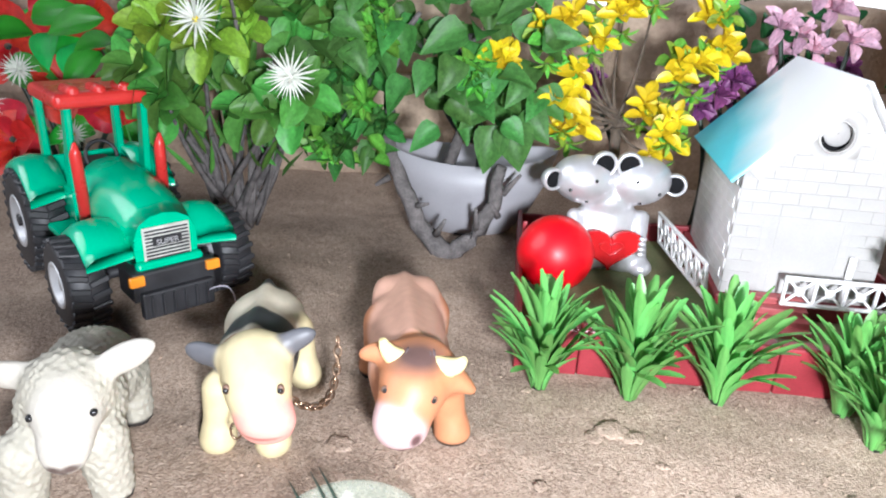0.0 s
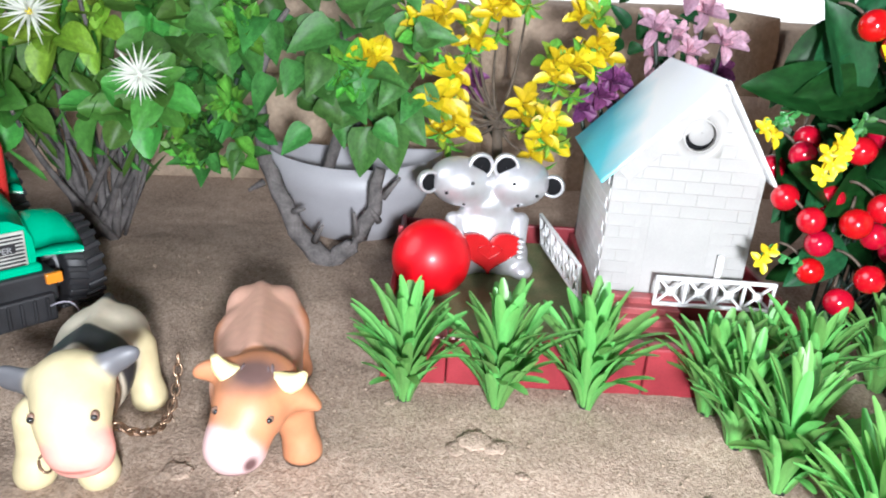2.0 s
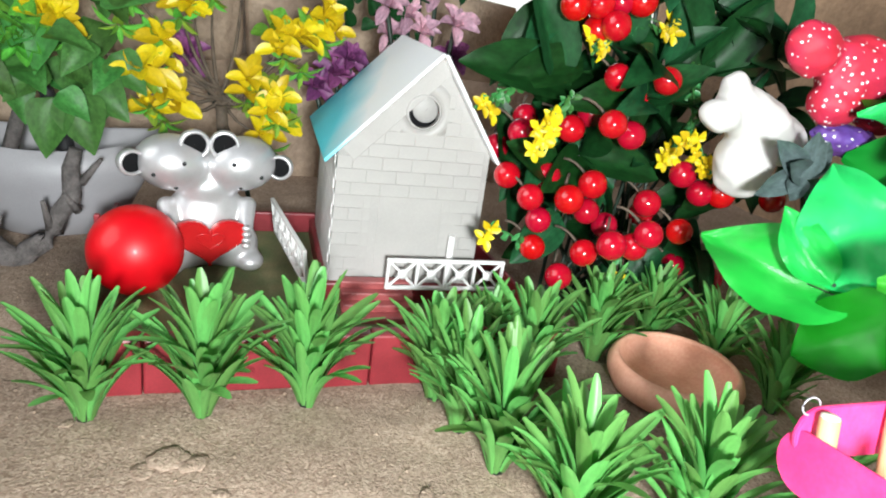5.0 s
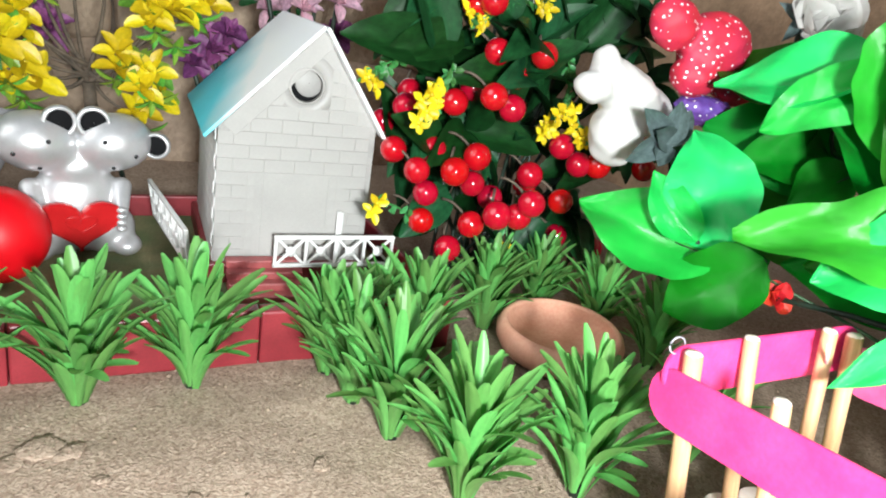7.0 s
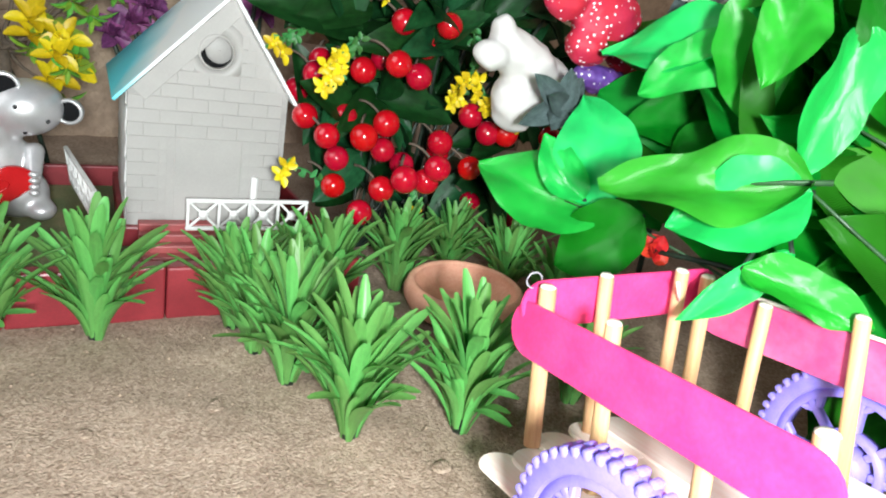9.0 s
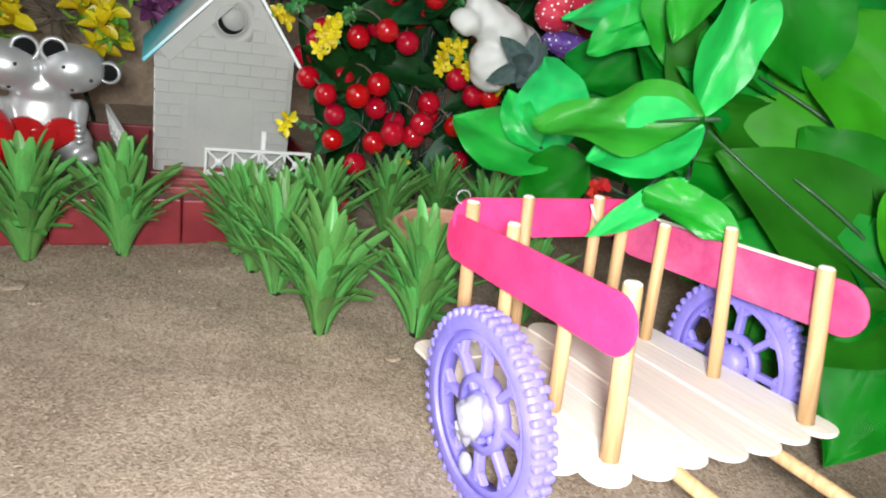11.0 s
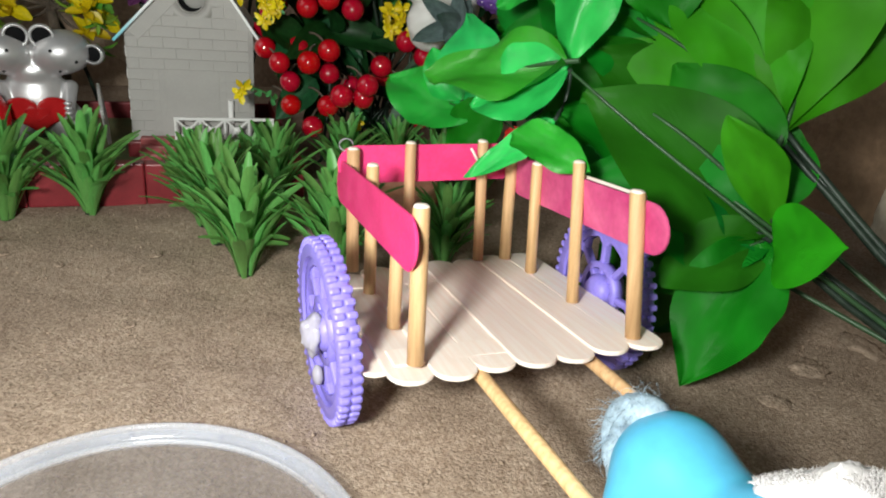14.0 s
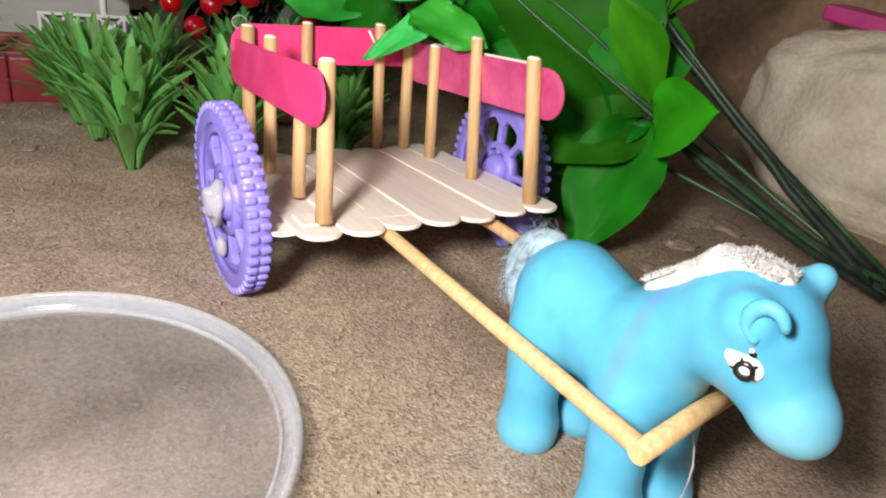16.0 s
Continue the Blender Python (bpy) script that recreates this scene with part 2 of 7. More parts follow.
T_GREY = material("silver_rim_plastic", (0.55, 0.55, 0.56), 0.35, 0.3, vary=0.08)
T_ORANGE = material("orange_lamp_plastic", (0.85, 0.28, 0.02), 0.3, vary=0.05)
TIN = material("grille_plate", (0.62, 0.63, 0.58), 0.4, 0.3, vary=0.12)
PURPLE = material("purple_plastic_wheel", (0.27, 0.22, 0.72), 0.42, vary=0.1, scale=70, fine=800, bump=0.15)
GLUE = material("hot_glue", (0.64, 0.61, 0.68), 0.22, vary=0.05, scale=120, bump=0.1, through_light=0.45)
STICK = wood_material("pale_craft_stick", (0.96, 0.87, 0.80), (0.90, 0.74, 0.64))
BAMBOO = wood_material("bamboo_stick", (0.72, 0.47, 0.25), (0.52, 0.30, 0.14), along=2)
PINK_WORN = material("worn_pink_painted_stick", (0.78, 0.16, 0.33), 0.45, vary=0.14, scale=26, fine=300, bump=0.3, tint=(0.42, 0.012, 0.13))
PINK = material("pink_painted_stick", (0.78, 0.060, 0.27), 0.38, vary=0.12, scale=40, fine=500, bump=0.2, tint=(0.64, 0.030, 0.19), spread=0.18)
LID = glassy("milky_plastic_rim", (0.76, 0.79, 0.88), 0.14, 0.74, 12, 0.10)
LID_CLEAR = glassy("clear_plastic_wall", (0.56, 0.59, 0.68), 0.12, 0.78, 14, 0.20)
WATER = glassy("murky_water_sheet", (0.270, 0.240, 0.230), 0.10, 0.48, 16, 0.30)
DISH = glassy("greenish_glass", (0.36, 0.42, 0.34), 0.12, 0.80)
TOY = painted("painted_vinyl", 0.48)
WOOL = painted("painted_wool_vinyl", 0.6, bump=0.6, depth=0.0008, fine=420)
PONY = painted("blue_vinyl", 0.30, bump=0.06)
HAIR = material("pale_blue_hair", (0.46, 0.60, 0.72), 0.7, vary=0.2, scale=200, through_light=0.2)
MANE = material("white_fluffy_mane", (0.88, 0.84, 0.84), 0.8, vary=0.05, scale=300, bump=0.2, depth=0.0005, through_light=0.3)
CHAIN = material("brass_chain", (0.36, 0.24, 0.16), 0.35, 0.9, vary=0.2)
PINK_CARD = material("magenta_plastic", (0.55, 0.03, 0.22), 0.4, vary=0.08)


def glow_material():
    """Gives off its own light, for the overcast brightness beyond the wall."""
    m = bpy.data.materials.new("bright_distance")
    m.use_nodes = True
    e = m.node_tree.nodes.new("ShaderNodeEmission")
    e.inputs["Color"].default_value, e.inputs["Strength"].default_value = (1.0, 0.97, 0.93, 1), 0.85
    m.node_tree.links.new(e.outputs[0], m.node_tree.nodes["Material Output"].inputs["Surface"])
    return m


def roof_material():
    """Turquoise plastic; the glare of light on it is put into the colour, as a white field with an uneven edge."""
    m = material("turquoise_white_roof", (0.09, 0.62, 0.76), 0.4, vary=0.06, scale=30, bump=0.1)
    nt = m.node_tree
    b = nt.nodes["Principled BSDF"]
    src = b.inputs["Base Color"].links[0].from_socket
    tc = nt.nodes.new("ShaderNodeTexCoord")
    sep = nt.nodes.new("ShaderNodeSeparateXYZ")
    nt.links.new(tc.outputs["Object"], sep.inputs[0])
    n = nt.nodes.new("ShaderNodeTexNoise")
    n.inputs["Scale"].default_value = 18
    nt.links.new(tc.outputs["Object"], n.inputs["Vector"])
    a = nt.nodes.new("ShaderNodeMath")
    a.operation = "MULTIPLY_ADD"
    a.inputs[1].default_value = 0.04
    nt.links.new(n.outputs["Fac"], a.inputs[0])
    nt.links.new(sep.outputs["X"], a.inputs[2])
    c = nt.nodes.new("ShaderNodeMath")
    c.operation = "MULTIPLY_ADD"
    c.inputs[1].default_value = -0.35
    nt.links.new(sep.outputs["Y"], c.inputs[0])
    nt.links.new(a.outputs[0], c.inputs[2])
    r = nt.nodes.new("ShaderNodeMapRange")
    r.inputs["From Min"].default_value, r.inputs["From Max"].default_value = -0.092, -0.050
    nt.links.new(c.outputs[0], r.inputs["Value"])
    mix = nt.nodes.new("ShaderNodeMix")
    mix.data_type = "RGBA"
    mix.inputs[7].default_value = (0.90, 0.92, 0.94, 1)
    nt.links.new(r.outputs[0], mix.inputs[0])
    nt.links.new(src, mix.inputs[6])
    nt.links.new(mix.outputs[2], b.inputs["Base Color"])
    return m


ROOF = roof_material()


def dotted_material(name, color, tint):
    """Fabric printed with white dots."""
    m = material(name, color, 0.6, vary=0.1, fine=600, tint=tint, scale=40)
    nt = m.node_tree
    b = nt.nodes["Principled BSDF"]
    src = b.inputs["Base Color"].links[0].from_socket
    tc = nt.nodes.new("ShaderNodeTexCoord")
    v = nt.nodes.new("ShaderNodeTexVoronoi")
    v.inputs["Scale"].default_value, v.inputs["Randomness"].default_value = 230, 0.6
    nt.links.new(tc.outputs["Object"], v.inputs["Vector"])
    lt = nt.nodes.new("ShaderNodeMath")
    lt.operation = "LESS_THAN"
    lt.inputs[1].default_value = 0.21
    nt.links.new(v.outputs["Distance"], lt.inputs[0])
    mix = nt.nodes.new("ShaderNodeMix")
    mix.data_type = "RGBA"
    mix.inputs[7].default_value = (0.85, 0.83, 0.85, 1)
    nt.links.new(lt.outputs[0], mix.inputs[0])
    nt.links.new(src, mix.inputs[6])
    nt.links.new(mix.outputs[2], b.inputs["Base Color"])
    return m


DOTTED = dotted_material("dotted_red_fabric", (0.60, 0.02, 0.04), (0.48, 0.02, 0.07))
DOTTED_VIOLET = dotted_material("dotted_violet_fabric", (0.10, 0.05, 0.30), (0.16, 0.05, 0.26))


# ---- mesh tools ----
def solid(name, verts, faces, mat, smooth=True):
    me = bpy.data.meshes.new(name)
    me.from_pydata([tuple(v) for v in verts], [], faces)
    me.materials.append(mat)
    me.polygons.foreach_set("use_smooth", [smooth] * len(me.polygons))
    me.update()
    return me


def from_bm(name, bm, mat, smooth=False):
    me = bpy.data.meshes.new(name)
    bm.to_mesh(me)
    bm.free()
    me.materials.append(mat)
    me.polygons.foreach_set("use_smooth", [smooth] * len(me.polygons))
    return me


def part(name, me, parent, m=None, label=""):
    ob = new(name, me)
    ob.parent = parent
    if m is not None:
        ob.matrix_basis = m
    return tagged(ob, label) if label else ob


def thing(name, label, category, at=None, me=None, group="", kind=""):
    ob = new(name, me)
    if at is not None:
        ob.matrix_basis = at
    return tagged(ob, label, category, group, kind)


def box(name, size, mat, bevel=0.001, seg=2, centre=(0, 0, 0)):
    bm = bmesh.new()
    bmesh.ops.create_cube(bm, size=1, matrix=Matrix.Translation(centre) @ Matrix.Diagonal((*size, 1)))
    if bevel:
        bmesh.ops.bevel(bm, geom=list(bm.edges), offset=bevel, segments=seg, profile=0.5, affect="EDGES")
    return from_bm(name, bm, mat, False)


def prism(name, outline, depth, mat, bevel=0.0006, holes=()):
    """An outline in x and z, carried back along y; holes are outlines too."""
    bm = bmesh.new()
    for loop in (outline, *holes):
        vs = [bm.verts.new((x, 0, z)) for x, z in loop]
        for a, b in zip(vs, vs[1:] + vs[:1]):
            bm.edges.new((a, b))
    bmesh.ops.triangle_fill(bm, use_beauty=True, use_dissolve=False, edges=list(bm.edges))
    front = list(bm.faces)
    got = bmesh.ops.extrude_face_region(bm, geom=front)
    bmesh.ops.translate(bm, vec=(0, depth, 0), verts=[v for v in got["geom"] if isinstance(v, bmesh.types.BMVert)])
    bmesh.ops.recalc_face_normals(bm, faces=list(bm.faces))
    if bevel:
        sharp = [e for e in bm.edges if len(e.link_faces) == 2 and e.calc_face_angle(0) > 0.9]
        bmesh.ops.bevel(bm, geom=sharp, offset=bevel, segments=1, affect="EDGES")
    return from_bm(name, bm, mat)


def ring_faces(rows, n, first=0, loop=True):
    f = []
    for r in range(rows - 1):
        for i in range(n if loop else n - 1):
            a, b = first + r * n + i, first + r * n + (i + 1) % n
            f.append((a, b, b + n, a + n))
    return f


def tube(name, points, radii, mat, n=8, caps=True):
    """A bent rod through points, each with its radius."""
    pts = [Vector(p) for p in points]
    radii = [radii] * len(pts) if isinstance(radii, (int, float)) else radii
    verts, up = [], Vector((0.31, 0.17, 0.93))
    for i, p in enumerate(pts):
        d = (pts[min(i + 1, len(pts) - 1)] - pts[max(i - 1, 0)]).normalized()
        side = d.cross(up)
        if side.length < 0.2:
            side = d.cross(Vector((1, 0, 0)))
        side.normalize()
        over = side.cross(d)
        for k in range(n):
            a = 2 * math.pi * k / n
            verts.append(p + radii[i] * (math.cos(a) * side + math.sin(a) * over))
    faces = ring_faces(len(pts), n)
    if caps:
        faces += [tuple(range(n))[::-1], tuple(range((len(pts) - 1) * n, len(pts) * n))]
    me = solid(name, verts, faces, mat)
    if caps:
        me.polygons[-1].use_smooth = me.polygons[-2].use_smooth = False
    return me


def bent(a, b, sag, n=6, wobble=0.0, seed=0):
    """Points from a to b on a bow that leaves the line by the vector sag."""
    rnd = random.Random(seed)
    a, b, sag = Vector(a), Vector(b), Vector(sag)
    return [a.lerp(b, t) + sag * (4 * t * (1 - t)) + Vector((rnd.uniform(-1, 1), rnd.uniform(-1, 1), rnd.uniform(-1, 1))) * wobble * (0 < t < 1) for t in (i / n for i in range(n + 1))]


def lathe(name, profile, mat, n=32, squash=1.0):
    """A profile of radius and height, turned about z."""
    verts = [(r * math.cos(2 * math.pi * k / n), squash * r * math.sin(2 * math.pi * k / n), z) for r, z in profile for k in range(n)]
    return solid(name, verts, ring_faces(len(profile), n), mat)


def ball(name, r, mat, n=20, rows=12, squash=(1, 1, 1)):
    prof = [(r * math.sin(math.pi * i / rows), -r * math.cos(math.pi * i / rows)) for i in range(rows + 1)]
    prof[0], prof[-1] = (r * 0.02, -r), (r * 0.02, r)
    me = lathe(name, prof, mat, n)
    me.transform(Matrix.Diagonal((*squash, 1)))
    return me


def leaf_mesh(name, mat, shape="oval", cup=0.15, bend=0.2, rows=8, cols=4, wave=0.0, seed=0, thick=0.0):
    """A leaf of length 1 along y, about 1 wide, with a folded midrib; it bends down towards its tip. wave: ruffled edges and creases."""
    rnd = random.Random(seed)
    twist, sway = (rnd.uniform(-0.5, 0.5), rnd.uniform(-0.10, 0.10)) if wave > 0.03 else (0.0, 0.0)
    verts = []
    ph = rnd.uniform(0, 6)
    for i in range(rows + 1):
        t = i / rows
        if shape == "oval":
            w = math.sin(math.pi * t**0.8) ** 0.75
        elif shape == "ovate":
            w = (t + 0.004) ** 0.45 * (1.002 - t) ** 0.75 / 0.452
        elif shape == "strap":
            w = 0.34 + 0.66 * math.sin(0.5 * math.pi * min(1, t / 0.62)) ** 1.4
            w *= 1 if t < 0.62 else max(0.0, 1 - ((t - 0.62) / 0.40) ** 2) ** 0.5
        elif shape == "long":
            w = math.sin(math.pi * t**0.88) ** 0.92
        elif shape == "keen":
            w = (t + 0.004) ** 0.62 * (1.002 - t) ** 0.90 / 0.365 * (1 + 0.10 * noise.noise((5.0 * t, seed, 0.5)))
        elif shape == "wedge":
            w = math.sin(math.pi * t**1.22) ** 0.85
        elif shape == "round":
            w = max(0.0, math.sin(math.pi * min(1, 0.05 + 0.95 * t) ** 1.25)) ** 0.55
        elif shape == "heart":
            w = 1.05 * math.sin(math.pi * t**0.55) ** 0.9
        elif shape == "blade":
            w = (0.34 + 0.66 * math.sin(math.pi * min(1, t * 0.78))) * (1 if t < 0.62 else math.sqrt(max(0.0, 1 - ((t - 0.62) / 0.385) ** 2)))
        else:
            w = math.sin(math.pi * t**0.65) ** 0.9 * (1 - 0.35 * t)
        w = max(w, 0.02) if i < rows else {"strap": 0.30, "round": 0.26}.get(shape, 0.03)
        for j in range(-cols // 2, cols // 2 + 1):
            s = j / (cols / 2)
            x = 0.5 * w * s
            z = cup * abs(x) * 1.4 - bend * t * t + wave * math.sin(9 * t + ph + 2.2 * s) * abs(s)
            if wave > 0.03:
                z += twist * x * t + 0.35 * wave * math.sin(5.3 * t + ph) * (1 - s * s) + 0.5 * wave * noise.noise((3 * x + ph, 4 * t, seed))
            if shape in ("keen", "wedge"):
                x *= 1 + 0.10 * abs(s) * noise.noise((4.5 * t + ph, 3.0 * s, seed + 0.3))
            verts.append((x + sway * math.sin(math.pi * t), t, z))
    n = cols + 1
    me = solid(name, verts, ring_faces(rows + 1, n, loop=False), mat)
    return me


def stand(base, tip, width, facing, roll=0.0):
    """The matrix that lays a unit leaf from base to tip, with its upper side turned to facing."""
    b, t = Vector(base), Vector(tip)
    y = t - b
    size = y.length
    y.normalize()
    x = y.cross(Vector(facing))
    if x.length < 1e-3:
        x = y.orthogonal()
    x.normalize()
    z = x.cross(y)
    m = Matrix((x, y, z)).transposed().to_4x4()
    return Matrix.Translation(b) @ m @ pose(0, 0, 0, 0, roll, 0) @ Matrix.Diagonal((width, size, min(size, width * 1.6), 1))


def skin(name, forms, k, cell, mat, paint=(), rough=None):
    """One smooth skin over rounded forms. A form: ('e', centre, radii, (rx, ry, rz), colour) or ('c', a, b, radius a, radius b, colour).
    paint: (centre, radii, colour, edge) fields of colour. rough: a bumpiness, amplitude and size."""
    lo = np.min([np.minimum(np.array(f[1]), np.array(f[2]) if f[0] == "c" else np.array(f[1])) - max(np.max(f[2]) if f[0] == "e" else 0, f[3] if f[0] == "c" else 0, f[4] if f[0] == "c" else 0) for f in forms], axis=0) - 3 * cell
    hi = np.max([np.maximum(np.array(f[1]), np.array(f[2]) if f[0] == "c" else np.array(f[1])) + max(np.max(f[2]) if f[0] == "e" else 0, f[3] if f[0] == "c" else 0, f[4] if f[0] == "c" else 0) for f in forms], axis=0) + 3 * cell
    axes = [np.arange(a, b + cell, cell) for a, b in zip(lo, hi)]
    grid = np.stack(np.meshgrid(*axes, indexing="ij"), -1)

    def far(f, p):
        if f[0] == "e":
            turn = np.array(Euler([radians(a) for a in f[3]]).to_matrix())
            q = (p - np.array(f[1])) @ turn
            r = np.array(f[2])
            k0 = np.linalg.norm(q / r, axis=-1)
            return k0 * (k0 - 1) / np.maximum(np.linalg.norm(q / r**2, axis=-1), 1e-9)
        a, b = np.array(f[1]), np.array(f[2])
        h = np.clip(((p - a) @ (b - a)) / ((b - a) @ (b - a)), 0, 1)
        return np.linalg.norm(p - a - h[..., None] * (b - a), axis=-1) - (f[3] + (f[4] - f[3]) * h)

    field = far(forms[0], grid)
    for f in forms[1:]:
        d = far(f, grid)
        h = np.clip(0.5 + 0.5 * (d - field) / k, 0, 1)
        field = d * (1 - h) + field * h - k * h * (1 - h)
    if rough:
        near = np.min([far(f, grid) for f in forms if f[-1] != rough[2]], axis=0) if len(rough) > 2 else field
        plain = np.min([far(f, grid) for f in forms if f[-1] == rough[2]], axis=0) if len(rough) > 2 else field + 1
        woolly = np.clip((plain - near) / 0.003, 0, 1)
        s = 2 * math.pi / rough[1]
        field = field + woolly * rough[0] * (np.sin(grid[..., 0] * s + np.sin(grid[..., 2] * s * 0.7)) * np.sin(grid[..., 1] * s + np.cos(grid[..., 0] * s * 0.6)) * np.sin(grid[..., 2] * s))
    inside = field < 0
    nx, ny, nz = (n - 1 for n in field.shape)
    corner = [(i, j, l) for i in (0, 1) for j in (0, 1) for l in (0, 1)]
    total, count = np.zeros((nx, ny, nz, 3)), np.zeros((nx, ny, nz))
    for a in corner:
        for ax in range(3):
            if a[ax]:
                continue
            b = tuple(v + (n == ax) for n, v in enumerate(a))
            fa = field[a[0] : a[0] + nx, a[1] : a[1] + ny, a[2] : a[2] + nz]
            fb = field[b[0] : b[0] + nx, b[1] : b[1] + ny, b[2] : b[2] + nz]
            cross = (fa < 0) != (fb < 0)
            t = np.where(cross, fa / np.where(cross, fa - fb, 1), 0)
            place = np.zeros((nx, ny, nz, 3)) + a
            place[..., ax] += t
            total += place * cross[..., None]
            count += cross
    used = count > 0
    index = -np.ones((nx, ny, nz), int)
    index[used] = np.arange(used.sum())
    base = np.stack(np.meshgrid(np.arange(nx), np.arange(ny), np.arange(nz), indexing="ij"), -1)
    verts = ((base + total / np.maximum(count, 1)[..., None]) * cell + np.array([a[0] for a in axes]))[used]
    faces = []
    for ax in range(3):
        u, v = (ax + 1) % 3, (ax + 2) % 3
        lower = [slice(1, n) for n in (nx, ny, nz)]
        lower[ax] = slice(0, (nx, ny, nz)[ax])
        upper = list(lower)
        upper[ax] = slice(1, (nx, ny, nz)[ax] + 1)
        sa, sb = inside[tuple(lower)], inside[tuple(upper)]
        where = np.argwhere(sa != sb)
        flip = sa[tuple(where.T)]
        off = np.array([1 if n != ax else 0 for n in range(3)])
        c = where + off
        eu, ev = np.eye(3, dtype=int)[u], np.eye(3, dtype=int)[v]
        quad = np.stack([index[tuple((c - d).T)] for d in (0 * eu, eu, eu + ev, ev)], -1)
        quad[~flip] = quad[~flip][:, ::-1]
        faces += quad.tolist()
    me = solid(name, verts, faces, mat)
    ds = np.stack([far(f, verts) for f in forms], -1)
    w = np.exp(-(ds - ds.min(-1, keepdims=True)) / 0.0009)
    col = (w[..., None] * np.array([f[-1] for f in forms])).sum(1) / w.sum(1)[:, None]
    for centre, radii, tone, edge in paint:
        d = 1 - np.linalg.norm((verts - np.array(centre)) / np.array(radii), axis=-1)
        h = np.clip(d / edge + 0.5, 0, 1)[:, None]
        col = col * (1 - h) + np.array(tone) * h
    layer = me.color_attributes.new("paint", "FLOAT_COLOR", "POINT")
    layer.data.foreach_set("color", np.concatenate([col, np.ones((len(col), 1))], 1).ravel().astype(np.float32))
    return me


# ---- the setting ----
def ground():
    """One sheet of sand: fine in the middle, coarse to the horizon, with low mounds."""
    def steps(a, b, fine):
        near = list(np.arange(a, b, fine))
        return [-60, -12, -4, -2, -1.2, a - 0.25, a - 0.08] + near + [b + 0.05, b + 0.2, 1.6, 2.5, 5, 14, 60]

    xs, ys = steps(-0.5, 0.85, 0.005), steps(-0.3, 0.8, 0.005)
    verts = []
    for y in ys:
        for x in xs:
            z = 0.0
            if -1 < x < 1.2 and -1 < y < 1.2:
                z = 0.0020 * noise.noise((x * 22, y * 22, 0)) + 0.0010 * noise.noise((x * 60, y * 60, 3)) + 0.0004 * noise.noise((x * 190, y * 190, 5))
                z += 0.0095 * math.exp(-((x - 0.456) ** 2 + (y - 0.106) ** 2) / 0.0014)
                z -= 0.001
            verts.append((x, y, z))
    me = solid("ground", verts, ring_faces(len(ys), len(xs), loop=False), SAND)
    thing("ground", "dry tan sand with small lumps and grains", "sand", me=me, kind="structure")


def rough_block(name, size, mat, seed, cut=0.012, amp=0.006):
    """A stone block with worn, uneven faces."""
    rnd = random.Random(seed)
    bm = bmesh.new()
    bmesh.ops.create_cube(bm, size=1, matrix=Matrix.Diagonal((*size, 1)))
    bmesh.ops.subdivide_edges(bm, edges=list(bm.edges), cuts=7, use_grid_fill=True)
    o = rnd.uniform(0, 90)
    half = Vector(size) / 2
    for v in bm.verts:
        q = Vector([max(-h + cut, min(h - cut, c)) for c, h in zip(v.co, half)])
        d = v.co - q
        if d.length > 1e-6:
            v.co = q + d.normalized() * min(d.length, cut)
        n1 = noise.noise_vector(v.co * 9 + Vector((o, o, o))) * amp + noise.noise_vector(v.co * 40 + Vector((o, 0, o))) * amp * 0.45
        v.co += n1
    return from_bm(name, bm, mat, True)


def back_wall():
    """A low wall of rough sandstone blocks, lit from behind along its top."""
    core = thing("wall_north", "rough tan sandstone block wall with dark joints", "wall", me=box("wall_north", (2.2, 0.10, 0.205), MORTAR, 0.004, centre=(0.0, 0.945, 0.1025)), kind="structure")
    tops = [(-1.04, -0.75), (-0.75, -0.415), (-0.415, -0.138), (-0.138, 0.217), (0.217, 0.556), (0.556, 0.80), (0.80, 1.06)]
    lows = [(-1.04, -0.59), (-0.59, -0.28), (-0.28, 0.058), (0.058, 0.394), (0.394, 0.71), (0.71, 1.06)]
    for i, (a, b) in enumerate(tops):
        h = 0.090 + 0.010 * (i % 3 == 1)
        part("stone_block", rough_block("stone_block", (b - a - 0.004, 0.12, h), ROCK, i), core, pose((a + b) / 2, 0.935 - 0.006 * (i % 2), 0.129 + h / 2))
    for i, (a, b) in enumerate(lows):
        part("stone_block", rough_block("stone_block", (b - a - 0.005, 0.12, 0.150), ROCK, i + 20), core, pose((a + b) / 2, 0.938, 0.060))


def backdrop():
    # added sheet that glows in place of the brightness beyond the wall
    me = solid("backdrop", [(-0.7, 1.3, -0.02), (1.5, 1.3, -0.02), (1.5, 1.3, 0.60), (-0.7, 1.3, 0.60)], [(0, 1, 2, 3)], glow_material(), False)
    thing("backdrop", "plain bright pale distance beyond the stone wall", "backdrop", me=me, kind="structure")


